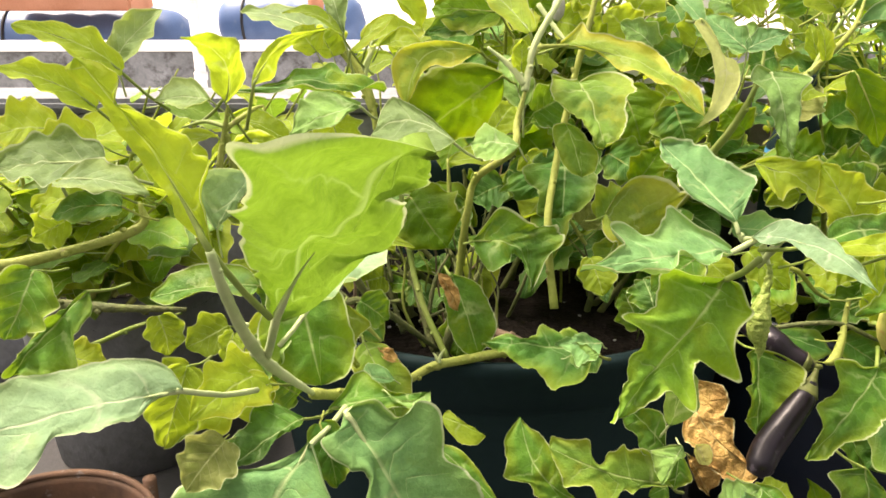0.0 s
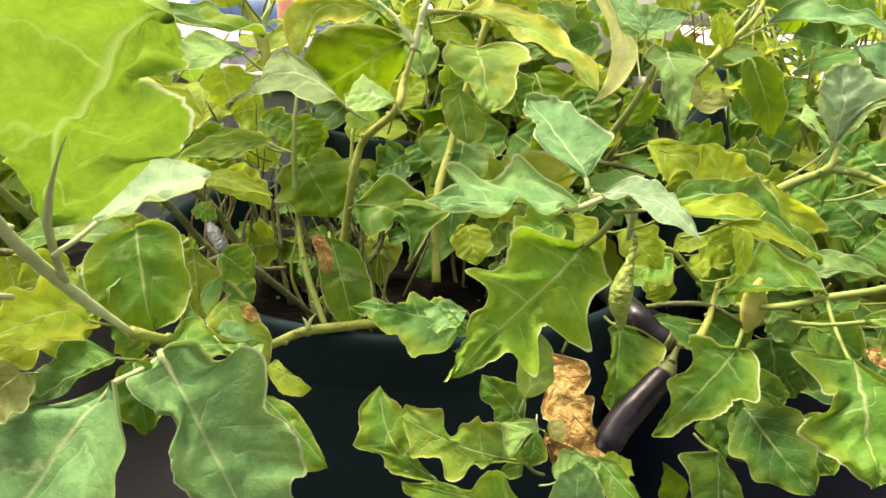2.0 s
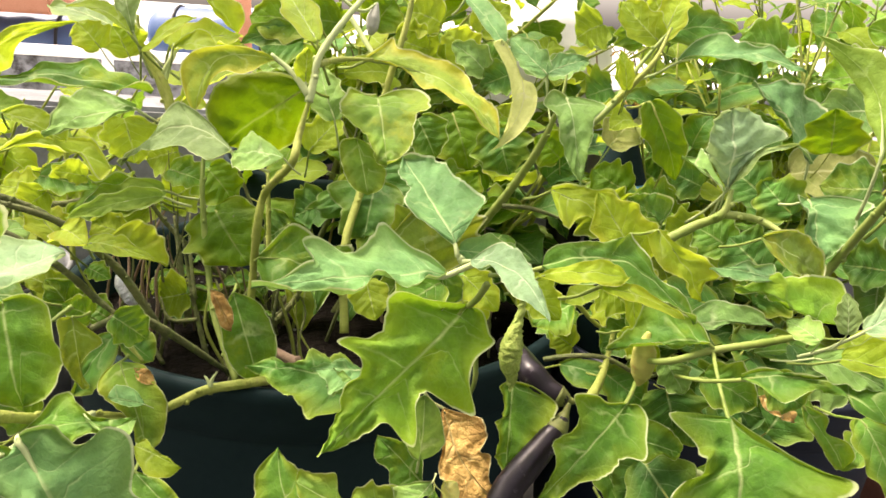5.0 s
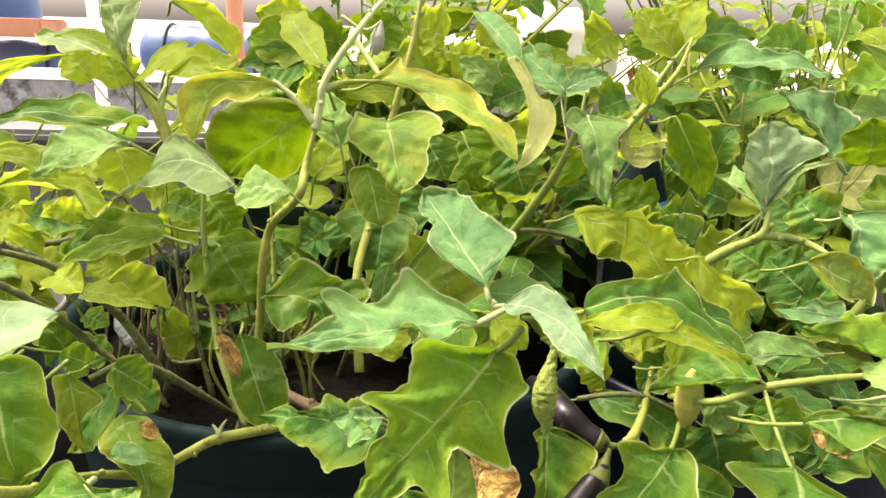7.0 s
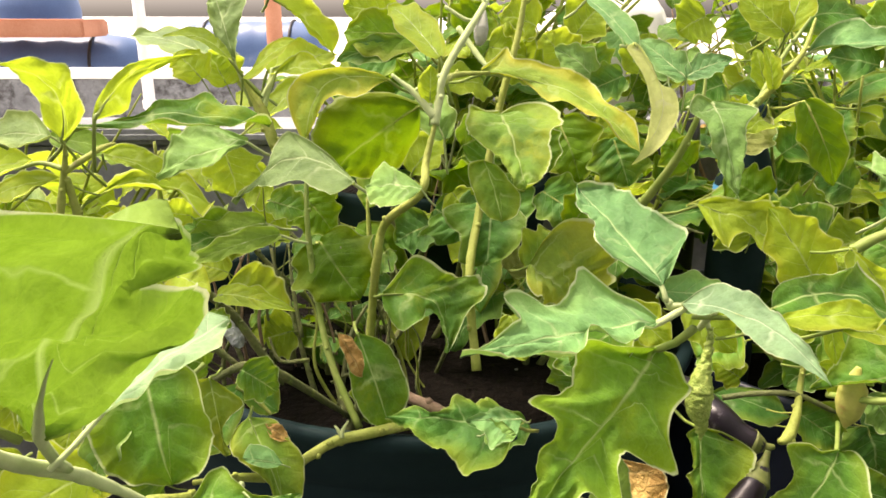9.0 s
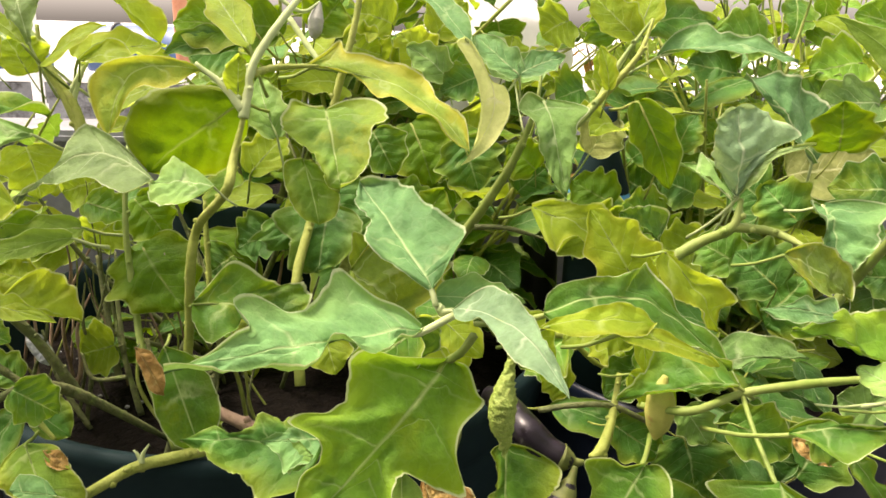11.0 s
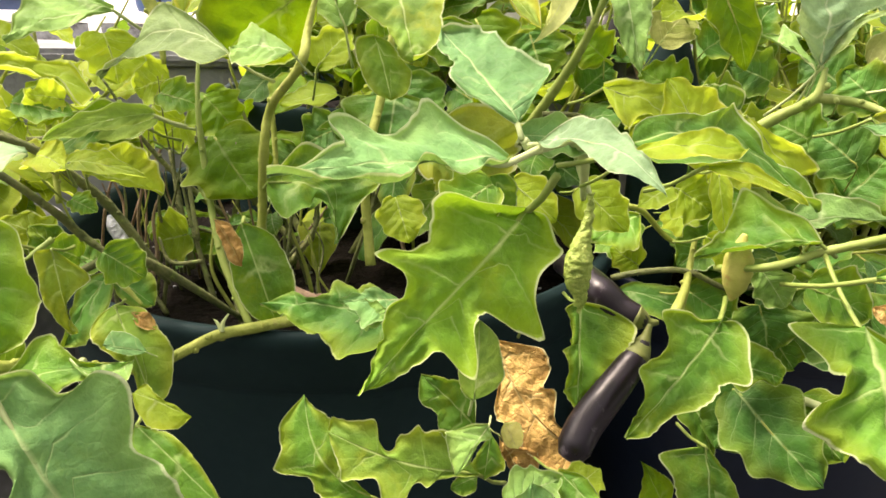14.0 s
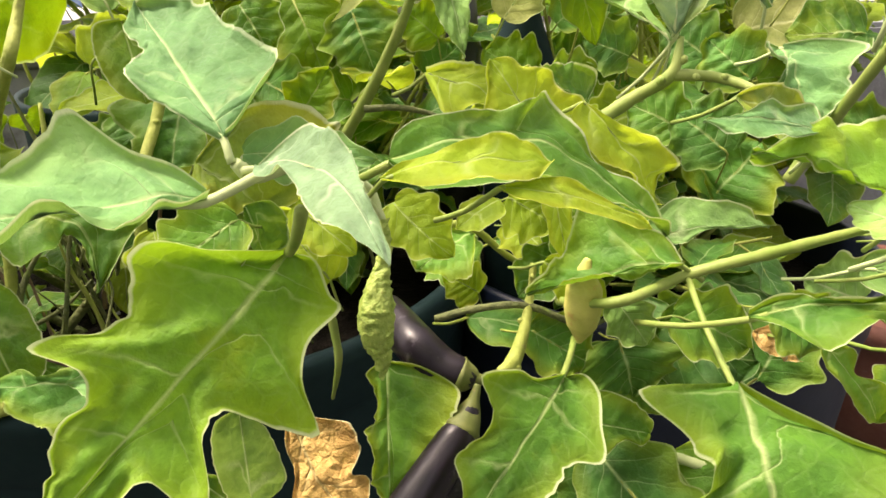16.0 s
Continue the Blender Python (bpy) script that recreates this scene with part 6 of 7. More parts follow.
leaf(front, (0.040, 0.810, 0.853), (-0.042, 0.800, 0.793), (-0.12, -0.94, 0.32), 0.047, "mottled", rim=(((0.34, 0.80), (0.49, 0.60), (0.69, 0.59), (0.85, 0.65),), ((0.11, 0.62), (0.41, 0.65), (0.72, 1.00), (0.91, 0.83),)), swing=0.331, arch=.02)
leaf(leftp, (-0.096, 0.950, 0.932), (-0.028, 0.955, 0.870), (0.54, -0.65, 0.54), 0.057, "lime", rim=(((0.30, 0.82), (0.58, 1.00), (0.86, 0.80),), ((0.25, 0.03), (0.57, 0.13), (0.86, 0.17),)), swing=0.000)
leaf(leftp, (-0.113, 0.840, 0.869), (-0.138, 0.880, 0.933), (0.14, -0.81, 0.56), 0.062, "young", rim=(((0.16, 0.27), (0.50, 0.40), (0.84, 0.28),), ((0.40, 0.43), (0.85, 1.00),)), swing=0.000)
leaf(leftp, (-0.106, 0.835, 0.852), (-0.053, 0.860, 0.889), (-0.19, -0.66, 0.72), 0.025, "lime", rim=(((0.22, 0.03), (0.51, 0.86), (0.83, 0.77),), ((0.12, 1.00), (0.42, 0.97), (0.71, 0.53),)), swing=0.017)
leaf(leftp, (-0.112, 0.830, 0.868), (-0.180, 0.840, 0.892), (0.19, -0.59, 0.78), 0.021, "lime", rim=(((0.25, 0.62), (0.62, 0.66),), ((0.33, 1.00), (0.71, 0.95),)), swing=0.149)
leaf(leftp, (-0.073, 0.840, 0.858), (-0.027, 0.840, 0.860), (-0.04, -0.56, 0.83), 0.037, "lime", rim=(((0.35, 0.93), (0.79, 1.00),), ((0.27, 0.36), (0.76, 0.78),)), swing=0.000)
leaf(leftp, (-0.262, 0.800, 0.735), (-0.165, 0.890, 0.708), (0.46, -0.23, 0.86), 0.105, "lime", rim=(((0.27, 0.12), (0.58, 0.31), (0.90, 0.54),), ((0.20, 0.08), (0.47, 0.21), (0.74, 0.13), (0.77, 1.00),)), swing=-0.201)
leaf(leftp, (-0.237, 0.800, 0.785), (-0.175, 0.800, 0.758), (0.32, -0.59, 0.74), 0.037, "lime", rim=(((0.21, 0.87), (0.54, 1.00), (0.91, 0.66),), ((0.21, 0.34), (0.58, 0.33), (0.85, 0.37),)), swing=0.000)
leaf(leftp, (-0.212, 0.660, 0.824), (-0.263, 0.660, 0.822), (-0.03, -0.54, 0.84), 0.043, "young", rim=(((0.17, 0.59), (0.49, 0.77),), ((0.39, 1.00), (0.73, 0.99),)), swing=0.000)
leaf(leftp, (-0.209, 0.660, 0.790), (-0.244, 0.620, 0.785), (0.24, -0.32, 0.92), 0.031, "lime", rim=(((0.39, 0.48), (0.84, 1.00),), ((0.28, 0.85), (0.70, 0.61),)), swing=0.000)
leaf(front, (0.032, 0.742, 0.660), (0.093, 0.717, 0.610), (0.27, -0.69, 0.67), 0.106, "green", rim=(((-0.01, 0.31), (-0.02, 0.78), (0.17, 0.85), (0.42, 0.85), (0.68, 1.00), (0.88, 0.76), (0.86, 0.45), (0.95, 0.16),), ((0.18, 0.37), (0.46, 0.70), (0.55, 0.45), (0.48, 0.18), (0.59, 0.13), (0.83, 0.18),)), swing=-0.314)
leaf(front, (0.008, 0.730, 0.625), (0.038, 0.700, 0.541), (0.22, -0.89, 0.40), 0.056, "green", rim=(((0.21, 0.76), (0.54, 1.00), (0.82, 0.76),), ((0.23, 0.64), (0.58, 0.83), (0.87, 0.61),)), swing=0.000)
leaf(front, (-0.007, 0.700, 0.639), (0.015, 0.690, 0.600), (0.36, -0.84, 0.42), 0.017, "dry", rim=(((0.24, 1.00), (0.65, 0.98),), ((0.34, 0.60), (0.83, 0.86),)), swing=0.000, crumple=.15, name="withered_leaf", label="withered brown papery leaf")
leaf(front, (0.167, 0.720, 0.695), (0.213, 0.720, 0.657), (0.49, -0.64, 0.59), 0.161, "mottled", rim=(((0.07, 0.50), (0.32, 0.88), (1.03, 1.00), (1.35, 0.78), (1.21, 0.32),), ((0.11, 0.23), (0.31, 0.33), (0.64, 0.22),)), swing=0.000)
leaf(front, (-0.106, 0.700, 0.678), (-0.053, 0.720, 0.654), (0.50, -0.45, 0.74), 0.070, "lime", rim=(((0.18, 0.64), (0.44, 1.00), (0.75, 0.83),), ((0.30, 0.12), (0.66, 0.12),)), swing=0.000)
leaf(front, (-0.118, 0.545, 0.684), (-0.100, 0.520, 0.610), (0.17, -0.92, 0.35), 0.080, "green", rim=(((-0.01, 0.44), (0.14, 0.82), (0.38, 0.84), (0.65, 0.86), (0.89, 0.60),), ((0.07, 0.63), (0.35, 1.00), (0.73, 0.85), (0.92, 0.35),)), swing=0.000, wave=.03)
leaf(front, (-0.090, 0.590, 0.654), (-0.079, 0.575, 0.596), (0.16, -0.95, 0.28), 0.042, "mottled", rim=(((0.13, 0.41), (0.39, 1.00), (0.52, 0.44), (0.62, 0.15), (0.77, 0.03), (0.98, 0.20),), ((0.01, 0.52), (0.27, 0.55), (0.58, 0.57), (0.83, 0.32),)), swing=0.000, arch=.03)
leaf(front, (-0.094, 0.690, 0.595), (-0.129, 0.660, 0.541), (-0.22, -0.78, 0.58), 0.048, "deep", rim=(((0.24, 0.72), (0.63, 1.00), (0.87, 0.66),), ((0.24, 0.57), (0.66, 0.27),)), swing=0.000)
leaf(front, (-0.104, 0.710, 0.584), (-0.066, 0.700, 0.559), (0.29, -0.65, 0.70), 0.041, "deep", rim=(((0.15, 0.77), (0.56, 1.00), (0.86, 0.58),), ((0.44, 0.60), (0.82, 0.52),)), swing=0.000)
leaf(front, (-0.081, 0.655, 0.581), (-0.044, 0.610, 0.516), (0.27, -0.71, 0.65), 0.054, "spotted", rim=(((0.07, 0.48), (0.15, 0.74), (0.36, 0.86), (0.62, 1.00), (0.91, 0.61), (0.99, 0.27),), ((0.07, 0.54), (0.25, 0.93), (0.44, 0.63), (0.68, 0.24), (0.89, 0.29),)), swing=0.000, wave=.03)
leaf(front, (-0.067, 0.652, 0.576), (-0.044, 0.642, 0.565), (0.06, -0.67, 0.74), 0.013, "dry", rim=(((0.25, 0.78), (0.57, 0.92),), ((0.41, 1.00), (0.73, 0.86),)), swing=0.000, crumple=.25, name="withered_leaf", label="withered brown papery leaf")
leaf(front, (-0.047, 0.620, 0.557), (-0.080, 0.620, 0.564), (0.17, -0.55, 0.82), 0.023, "blue", rim=(((0.26, 0.45), (0.71, 0.47),), ((0.42, 1.00), (0.91, 1.00),)), swing=0.000, arch=.03)
leaf(front, (-0.091, 0.500, 0.601), (-0.012, 0.505, 0.613), (-0.09, -0.55, 0.83), 0.051, "green", rim=(((0.17, 0.42), (0.29, 0.86), (0.40, 1.00), (0.49, 0.60), (0.65, 0.10), (0.82, 0.03),), ((0.27, 0.39), (0.45, 0.61), (0.66, 0.41), (0.83, 0.41), (0.96, 0.31),)), swing=0.008)
leaf(front, (-0.047, 0.500, 0.619), (-0.010, 0.500, 0.617), (0.05, -0.54, 0.84), 0.017, "pale", rim=(((0.42, 0.15), (0.73, 0.22), (0.91, 0.19),), ((0.41, 0.33), (0.79, 0.82), (1.00, 1.00),)), swing=0.303, arch=.02)
leaf(front, (-0.001, 0.470, 0.613), (0.032, 0.460, 0.603), (0.08, -0.57, 0.82), 0.031, "lime", rim=(((0.09, 0.47), (0.41, 0.16), (0.71, 0.15),), ((0.23, 0.55), (0.64, 1.00), (0.92, 0.56),)), swing=0.000)
leaf(front, (-0.070, 0.455, 0.627), (0.011, 0.410, 0.501), (0.31, -0.81, 0.49), 0.118, "blue", rim=(((-0.01, 0.13), (0.02, 0.35), (0.08, 0.42), (0.14, 0.46), (0.16, 0.60), (0.14, 0.80), (0.19, 0.99), (0.25, 1.00), (0.33, 0.93), (0.43, 0.74), (0.54, 0.86), (0.68, 0.86), (0.77, 0.79), (0.76, 0.60), (0.89, 0.47),), ((0.05, 0.20), (0.04, 0.44), (0.11, 0.48), (0.21, 0.35), (0.31, 0.19), (0.40, 0.40), (0.51, 0.49), (0.64, 0.40), (0.84, 0.28),)), swing=0.000, stalk=(-0.062, 0.548, 0.590), fat=.0026, arch=.03, wave=.015)
leaf(front, (-0.094, 0.435, 0.614), (-0.163, 0.380, 0.509), (-0.24, -0.79, 0.57), 0.132, "blue", rim=(((0.00, 0.06), (0.06, 0.27), (0.12, 0.47), (0.17, 0.65), (0.22, 0.71), (0.30, 0.76), (0.41, 0.91), (0.62, 0.81),), ((0.11, 0.13), (0.27, 0.42), (0.36, 0.67), (0.46, 0.93), (0.72, 1.00), (0.92, 0.64),)), swing=0.000, fat=.0026, arch=.03, wave=.015)
leaf(front, (-0.104, 0.465, 0.615), (-0.157, 0.440, 0.587), (-0.13, -0.61, 0.78), 0.058, "green", rim=(((0.10, 0.18), (0.31, 0.14), (0.48, 0.26), (0.65, 0.41),), ((0.09, 0.33), (0.24, 0.85), (0.41, 1.00), (0.55, 0.70), (0.76, 0.67), (0.91, 0.30),)), swing=0.000, wave=.03)
leaf(front, (-0.011, 0.490, 0.579), (0.045, 0.460, 0.538), (0.18, -0.66, 0.73), 0.038, "green", rim=(((0.25, 0.46), (0.50, 0.47), (0.80, 0.26),), ((0.21, 0.86), (0.61, 1.00), (0.89, 0.69),)), swing=0.000)
leaf(front, (0.202, 0.560, 0.525), (0.163, 0.570, 0.563), (0.28, -0.82, 0.50), 0.046, "green", rim=(((0.22, 0.88), (0.38, 1.00), (0.56, 0.63), (0.78, 0.74), (0.91, 0.47),), ((0.44, 0.75), (0.74, 0.36),)), swing=0.000)
leaf(front, (0.198, 0.540, 0.560), (0.199, 0.530, 0.626), (0.12, -0.98, -0.15), 0.036, "pale", rim=(((0.21, 0.56), (0.58, 0.80), (0.93, 0.69),), ((0.14, 0.65), (0.36, 1.00), (0.68, 0.79), (0.88, 0.53),)), swing=0.000, fat=.0018)
leaf(front, (0.131, 0.560, 0.459), (0.074, 0.600, 0.529), (0.12, -0.81, 0.57), 0.063, "green", rim=(((0.15, 0.42), (0.31, 0.74), (0.46, 0.51), (0.54, 0.72), (0.66, 1.00), (0.76, 0.70), (0.93, 0.54),), ((0.27, 0.20), (0.46, 0.58), (0.71, 0.69), (0.87, 0.34),)), swing=-0.171, wave=.02)
leaf(front, (0.203, 0.535, 0.501), (0.096, 0.555, 0.526), (-0.01, -0.80, 0.60), 0.061, "spotted", rim=(((0.19, 0.16), (0.26, 0.31), (0.30, 0.43), (0.36, 0.39), (0.40, 0.52), (0.41, 0.77), (0.47, 1.00), (0.54, 0.99), (0.61, 0.53), (0.73, 0.68), (0.82, 0.78), (0.85, 0.58), (0.94, 0.25),), ((0.26, 0.82), (0.41, 0.74), (0.46, 0.88), (0.50, 0.69), (0.56, 0.49), (0.56, 0.28), (0.60, 0.14), (0.67, 0.32), (0.71, 0.70), (0.80, 0.60), (0.91, 0.47), (1.00, 0.36),)), swing=-0.056, wave=.03)
leaf(front, (0.209, 0.535, 0.542), (0.184, 0.505, 0.523), (0.00, -0.54, 0.84), 0.041, "pale", rim=(((0.16, 0.31), (0.40, 0.09), (0.74, 0.13),), ((0.25, 0.55), (0.50, 0.97), (0.60, 1.00), (0.79, 0.56),)), swing=0.000)
leaf(front, (0.213, 0.550, 0.524), (0.208, 0.540, 0.493), (-0.12, -0.94, 0.32), 0.027, "green", rim=(((0.26, 0.59), (0.67, 1.00),), ((0.50, 0.64), (0.85, 0.74),)), swing=0.000)
leaf(front, (0.203, 0.540, 0.495), (0.183, 0.530, 0.493), (0.15, -0.48, 0.87), 0.019, "green", rim=(((0.37, 1.00), (0.84, 0.86),), ((0.39, 0.45), (0.80, 0.42),)), swing=0.000)
leaf(front, (0.192, 0.440, 0.526), (0.099, 0.425, 0.557), (0.30, -0.79, 0.53), 0.042, "fresh", rim=(((0.21, 1.00), (0.56, 0.97), (0.84, 0.53), (0.96, 0.33),), ((0.19, 0.51), (0.30, 1.00), (0.43, 0.96), (0.48, 0.64), (0.51, 0.28), (0.59, 0.22), (0.76, 0.25), (0.91, 0.03),)), swing=0.000)
leaf(front, (0.219, 0.585, 0.582), (0.279, 0.530, 0.516), (-0.22, -0.84, 0.50), 0.055, "dry", rim=(((0.14, 0.55), (0.26, 1.00), (0.39, 0.96), (0.46, 0.62), (0.53, 0.82), (0.68, 0.38), (0.80, 0.20), (0.93, 0.03),), ((0.10, 0.35), (0.25, 0.46), (0.32, 0.67), (0.42, 0.91), (0.56, 0.63), (0.69, 0.70), (0.83, 0.69), (0.99, 0.71),)), swing=0.111, arch=.02, crumple=.09, wave=.02, name="withered_leaf", label="withered brown papery leaf")
leaf(front, (0.218, 0.545, 0.527), (0.238, 0.535, 0.492), (-0.04, -0.97, 0.25), 0.038, "dry", rim=(((0.30, 0.48), (0.57, 1.00), (0.86, 0.61),), ((0.44, 0.27), (0.81, 0.24),)), swing=0.000, crumple=.12, name="withered_leaf", label="withered brown papery leaf")
leaf(front, (0.219, 0.530, 0.547), (0.227, 0.520, 0.533), (-0.18, -0.85, 0.50), 0.019, "straw", rim=(((0.27, 1.00), (0.86, 0.64),), ((0.26, 0.55), (0.77, 0.57),)), swing=0.000, crumple=.1)
leaf(front, (0.220, 0.420, 0.533), (0.218, 0.430, 0.577), (0.01, -0.98, 0.22), 0.040, "blue", rim=(((0.26, 0.97), (0.53, 1.00), (0.80, 0.69), (0.90, 0.31),), ((0.27, 0.89), (0.58, 0.89), (0.82, 0.62), (0.96, 0.27),)), swing=0.000)
leaf(front, (0.241, 0.460, 0.560), (0.271, 0.430, 0.540), (-0.21, -0.68, 0.70), 0.030, "green", rim=(((0.25, 0.53), (0.53, 0.42), (0.80, 0.23),), ((0.23, 0.73), (0.59, 1.00), (0.84, 0.62),)), swing=0.000)
leaf(front, (0.359, 0.550, 0.549), (0.371, 0.530, 0.512), (0.14, -0.85, 0.51), 0.035, "green", rim=(((0.13, 0.57), (0.34, 0.75), (0.69, 0.35),), ((0.13, 1.00), (0.42, 0.76), (0.80, 0.48),)), swing=0.000)
leaf(front, (0.349, 0.500, 0.546), (0.346, 0.470, 0.483), (-0.01, -0.90, 0.43), 0.068, "green", rim=(((0.15, 0.21), (0.26, 0.42), (0.53, 0.62), (0.79, 0.49),), ((0.02, 0.41), (0.09, 1.00), (0.29, 0.77), (0.53, 0.63), (0.84, 0.56),)), swing=0.000)
leaf(front, (0.342, 0.530, 0.464), (0.315, 0.520, 0.520), (0.38, -0.93, 0.02), 0.039, "olive", rim=(((0.33, 1.00), (0.67, 0.76), (0.83, 0.30),), ((0.49, 0.59), (0.78, 0.34),)), swing=0.000)
leaf(front, (0.343, 0.660, 0.654), (0.303, 0.650, 0.634), (-0.22, -0.62, 0.75), 0.057, "green", rim=(((0.32, 0.67), (0.55, 1.00), (0.72, 0.87), (0.77, 0.63), (0.85, 0.35),), ((0.24, 0.30), (0.67, 0.80), (0.89, 0.60),)), swing=0.000)
leaf(front, (0.343, 0.600, 0.695), (0.316, 0.590, 0.683), (-0.13, -0.60, 0.79), 0.022, "lime", rim=(((0.18, 0.97), (0.67, 1.00), (0.88, 0.63),), ((0.25, 0.66), (0.68, 0.77),)), swing=0.000)
leaf(front, (0.352, 0.720, 0.561), (0.421, 0.700, 0.545), (0.03, -0.55, 0.83), 0.047, "deep", rim=(((0.25, 0.52), (0.62, 0.64), (0.87, 0.43),), ((0.09, 0.55), (0.32, 1.00), (0.73, 0.84),)), swing=0.000)
leaf(front, (0.359, 0.670, 0.643), (0.403, 0.660, 0.634), (0.04, -0.55, 0.83), 0.023, "deep", rim=(((0.30, 0.87), (0.73, 0.93),), ((0.24, 0.77), (0.67, 1.00),)), swing=0.000)
leaf(front, (0.516, 0.700, 0.531), (0.585, 0.670, 0.504), (0.07, -0.57, 0.82), 0.083, "deep", rim=(((0.36, 0.42), (0.84, 0.66),), ((-0.06, 0.65), (0.12, 1.00), (0.56, 0.73),)), swing=0.000)
leaf(front, (0.436, 0.600, 0.627), (0.416, 0.590, 0.599), (-0.33, -0.79, 0.52), 0.034, "blue", rim=(((0.02, 1.00), (0.41, 0.65), (0.80, 0.41),), ((0.22, 0.53), (0.59, 0.46),)), swing=0.000)
leaf(front, (0.437, 0.690, 0.541), (0.492, 0.670, 0.523), (0.06, -0.57, 0.82), 0.062, "deep", rim=(((0.34, 0.30), (0.86, 0.51),), ((0.05, 0.71), (0.30, 1.00), (0.79, 0.80),)), swing=0.000)
leaf(front, (0.208, 0.580, 0.708), (0.215, 0.580, 0.680), (0.34, -0.94, 0.09), 0.032, "deep", rim=(((0.08, 0.74), (0.47, 1.00), (0.89, 0.68),), ((0.31, 0.26), (0.75, 0.28),)), swing=0.000)
stem(front, ((0.245, 0.620, 0.635), (0.248, 0.620, 0.612), (0.249, 0.620, 0.592), (0.244, 0.630, 0.560)), (0.0022, 0.0026, 0.0026, 0.0022,), "lime")
stem(front, ((0.289, 0.640, 0.659), (0.310, 0.640, 0.666), (0.335, 0.640, 0.666), (0.364, 0.650, 0.639), (0.388, 0.650, 0.627)), (0.0026, 0.0026, 0.0024, 0.0022,), "stem")

# ---- dense growth behind ----
bush(backp, (0.08, 1.30, 0.62), (0.10, 1.22, 0.86), (0.22, 0.14, 0.12), 9, 8, 0.085, ("lime", "olive", "green", "deep", "lime"), 3)
bush(backp, (0.10, 1.30, 0.62), (0.30, 1.30, 0.98), (0.25, 0.15, 0.14), 8, 8, 0.085, ("lime", "olive", "green", "deep"), 4)
bush(front, (0.05, 1.02, 0.48), (0.02, 1.06, 0.74), (0.24, 0.10, 0.06), 7, 4, 0.075, ("lime", "olive", "green", "deep"), 5, "bark")
bush(front, (0.25, 1.02, 0.48), (0.30, 0.98, 0.74), (0.16, 0.10, 0.12), 8, 7, 0.08, ("olive", "green", "deep", "deep", "lime"), 6)
bush(right, (0.62, 1.0, 0.45), (0.55, 1.02, 0.78), (0.24, 0.14, 0.12), 9, 8, 0.085, ("olive", "green", "deep", "lime"), 7)
bush(right, (0.70, 1.02, 0.45), (0.85, 1.10, 0.70), (0.20, 0.18, 0.20), 9, 8, 0.09, ("green", "deep", "lime", "pale"), 8)
bush(right, (0.66, 0.98, 0.45), (0.60, 0.78, 0.56), (0.14, 0.08, 0.08), 5, 5, 0.08, ("green", "deep", "deep"), 12)
bush(leftp, (-0.60, 1.10, 0.45), (-0.45, 1.05, 0.70), (0.22, 0.18, 0.12), 10, 8, 0.09, ("lime", "lime", "spring", "lime", "young"), 9)
bush(leftp, (-0.62, 1.10, 0.45), (-0.75, 1.00, 0.62), (0.25, 0.25, 0.14), 8, 8, 0.095, ("lime", "lime", "spring", "lime"), 10)
chili = thing("chili_plant", "airy plant with small narrow bright green leaves", "plant", (0, 0, 0))
bush(chili, (1.05, 1.60, 0.40), (1.00, 1.55, 0.98), (0.40, 0.15, 0.16), 16, 12, 0.07, ("lime", "lime", "green", "deep"), 11, "bark", 0.38, 0.0)

bush(backp, (0.12, 1.32, 0.62), (0.42, 1.45, 1.05), (0.30, 0.12, 0.14), 9, 8, 0.085, ("lime", "lime", "green", "olive"), 21)
bush(right, (0.72, 1.05, 0.45), (0.80, 1.25, 0.95), (0.28, 0.14, 0.14), 10, 8, 0.085, ("lime", "green", "deep", "olive"), 22)

bush(leftp, (-0.60, 1.2, 0.38), (-0.30, 1.20, 0.72), (0.2, 0.14, 0.08), 9, 7, 0.085, ("lime", "lime", "lime", "spring"), 33)
bush(leftp, (-0.56, 1.06, 0.45), (-0.45, 0.94, 0.67), (0.14, 0.10, 0.07), 7, 6, 0.095, ("lime", "lime", "fresh", "pale"), 71)
bush(backp, (0.30, 1.36, 0.62), (0.42, 1.40, 0.84), (0.24, 0.08, 0.12), 9, 7, 0.08, ("lime", "green", "deep", "olive"), 41)
bush(right, (0.74, 1.08, 0.45), (0.66, 1.30, 0.90), (0.22, 0.10, 0.14), 8, 7, 0.08, ("green", "deep", "lime", "blue"), 42)

bush(chili, (0.95, 1.55, 0.42), (0.86, 1.46, 0.99), (0.34, 0.08, 0.10), 18, 13, 0.055, ("lime", "lime", "green", "fresh"), 51, "lime", 0.36, 0.0)
bush(chili, (1.10, 1.50, 0.42), (1.06, 1.36, 0.90), (0.22, 0.08, 0.12), 13, 11, 0.065, ("lime", "lime", "fresh", "green"), 61, "lime", 0.4, 0.0)
bush(chili, (0.75, 1.55, 0.42), (0.66, 1.50, 0.86), (0.16, 0.05, 0.08), 5, 6, 0.04, ("dry", "dry", "straw"), 52, "dry", 0.5, 0.05)

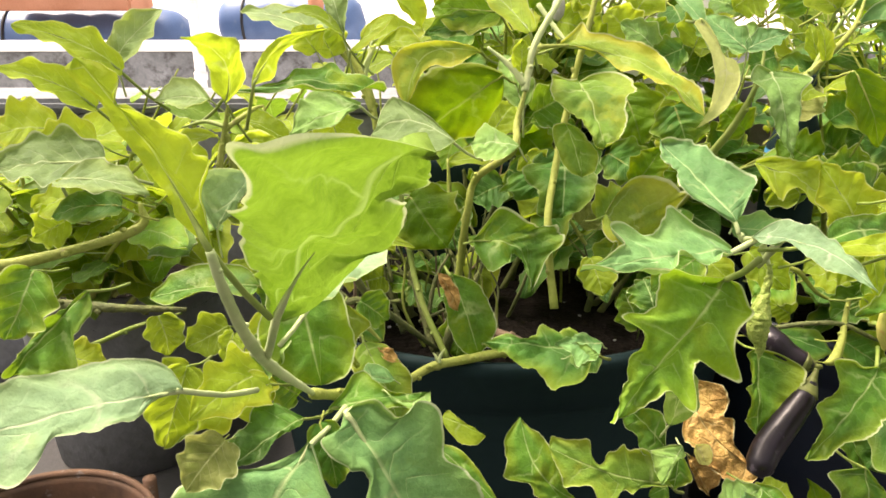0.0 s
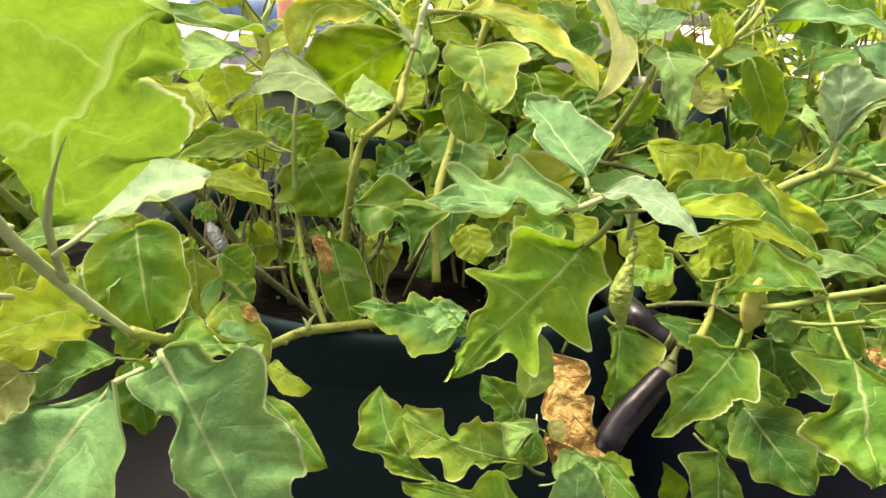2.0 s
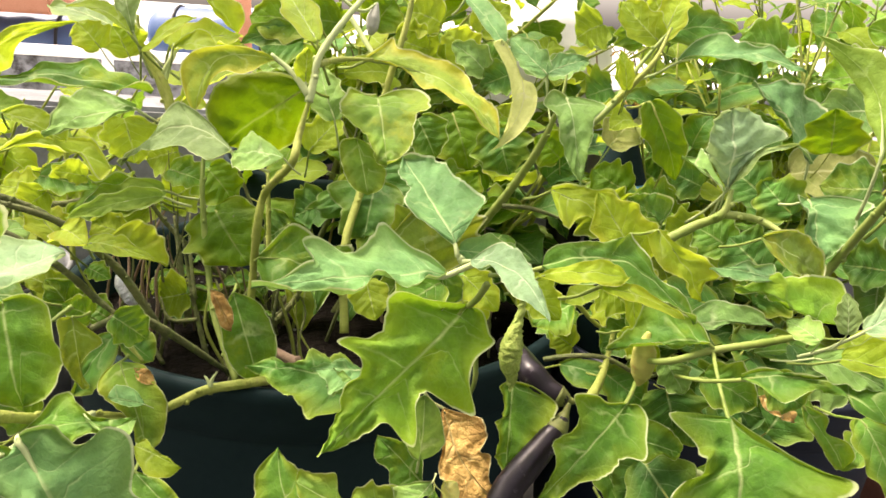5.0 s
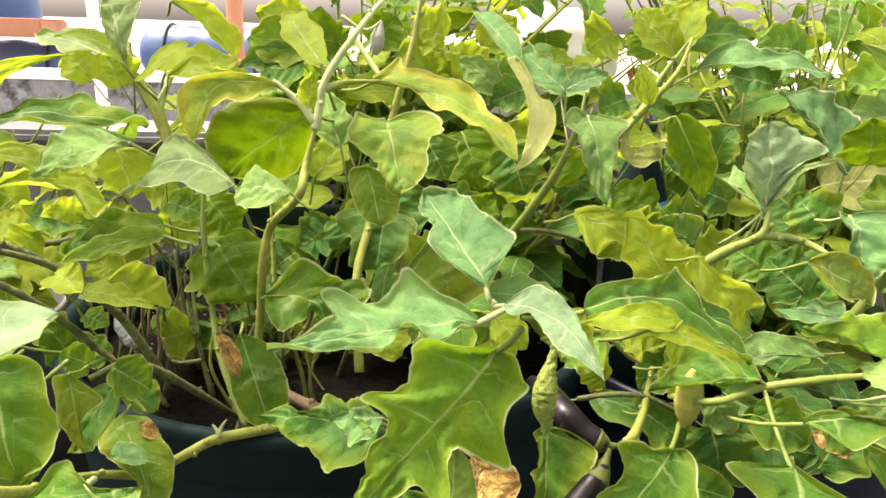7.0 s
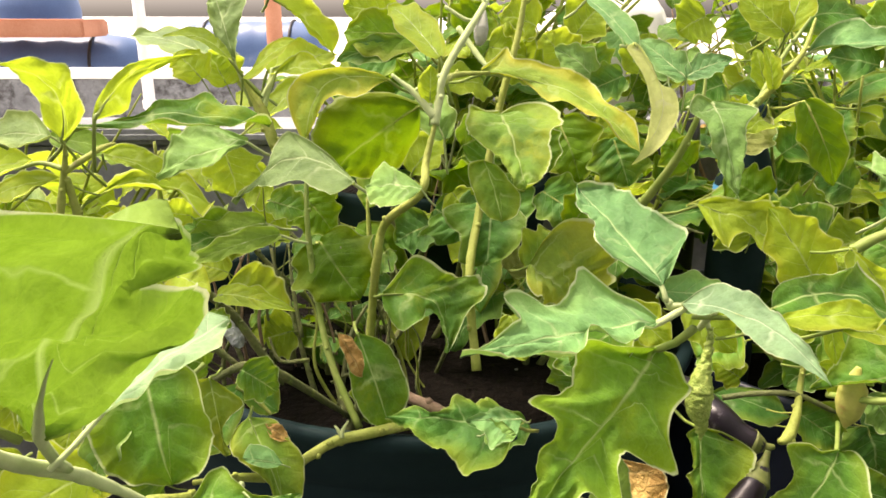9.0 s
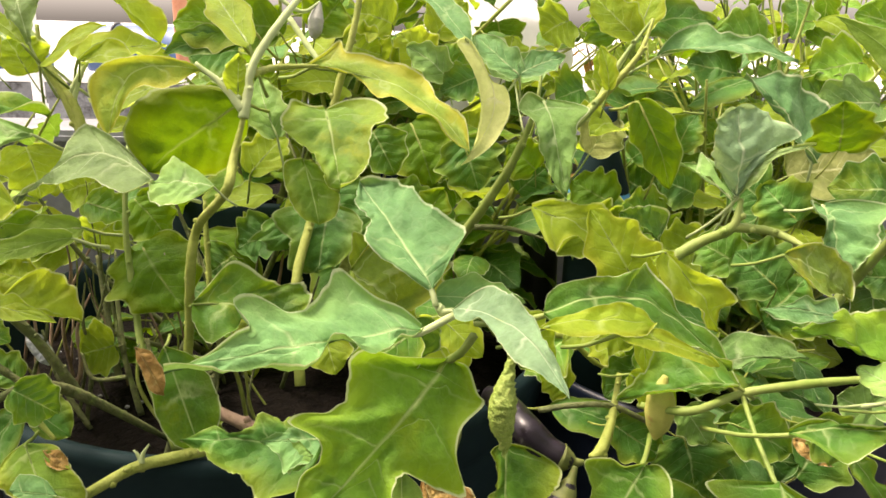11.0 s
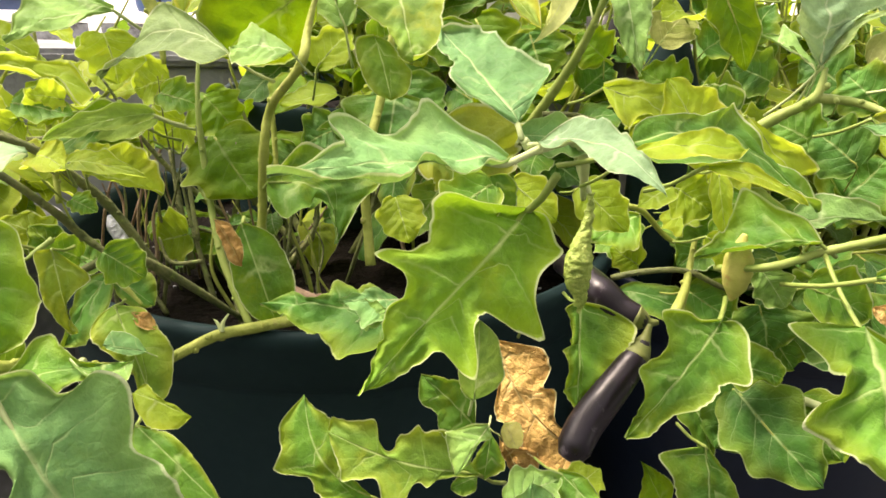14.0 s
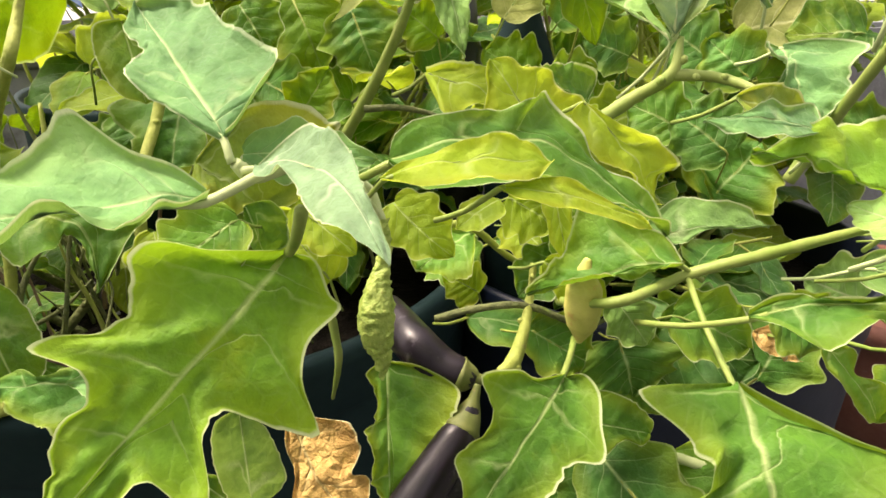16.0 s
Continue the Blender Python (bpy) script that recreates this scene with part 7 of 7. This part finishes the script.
bush(front, (-0.02, 0.93, 0.48), (-0.05, 0.94, 0.57), (0.14, 0.06, 0.04), 7, 4, 0.045, ("deep", "deep", "olive", "green"), 53, "bark")
bush(front, (0.22, 0.95, 0.48), (0.24, 0.95, 0.58), (0.10, 0.05, 0.04), 4, 4, 0.045, ("deep", "deep", "green"), 54, "bark")


def thicket(plant, at, spread, reach, count, seed):
    """Thin bare twigs that rise from the soil, leaning and kinked, some dried to a tan colour."""
    rnd = random.Random(seed)
    for i in range(count):
        x, y = at[0] + rnd.uniform(-1, 1) * spread[0], at[1] + rnd.uniform(-1, 1) * spread[1]
        h = reach * rnd.uniform(0.55, 1.0)
        lean = Vector((rnd.uniform(-0.45, 0.45), rnd.uniform(-0.15, 0.3), 1.0)).normalized()
        kink = Vector((rnd.uniform(-1, 1), rnd.uniform(-1, 1), 0)) * 0.014
        foot = Vector((x, y, at[2]))
        thick = rnd.uniform(0.0012, 0.0030)
        stem(plant, (foot, foot + lean * h * 0.4 + kink, foot + lean * h * 0.75 - kink * 0.4, foot + lean * h), (thick, thick * 0.85, thick * 0.6), rnd.choice(("bark", "bark", "stem", "dry")), "twig")


thicket(front, (-0.03, 0.89, 0.475), (0.13, 0.09), 0.20, 28, 61)
thicket(front, (0.20, 0.95, 0.475), (0.12, 0.08), 0.20, 10, 62)
thicket(front, (-0.10, 1.02, 0.475), (0.16, 0.08), 0.26, 12, 63)
thicket(backp, (0.06, 1.32, 0.61), (0.16, 0.05), 0.34, 12, 64)

rnd = random.Random(71)
bm = bmesh.new()
for i in range(110):
    a, r = rnd.uniform(0, 6.283), 0.31 * rnd.random() ** 0.5
    x, y = 0.075 + r * math.cos(a), 1.045 + r * math.sin(a)
    bmesh.ops.create_icosphere(bm, subdivisions=1, radius=rnd.uniform(0.0012, 0.0032), matrix=Matrix.Translation((x, y, 0.489 + rnd.uniform(-0.003, 0.004))) @ Matrix.Diagonal((1.0, rnd.uniform(0.6, 1.2), 0.7, 1)))
tagged(part("soil_grit", bm, CONCRETE, None, "scattered pale grit lying on the potting soil", False), category="grit", kind="stuff")
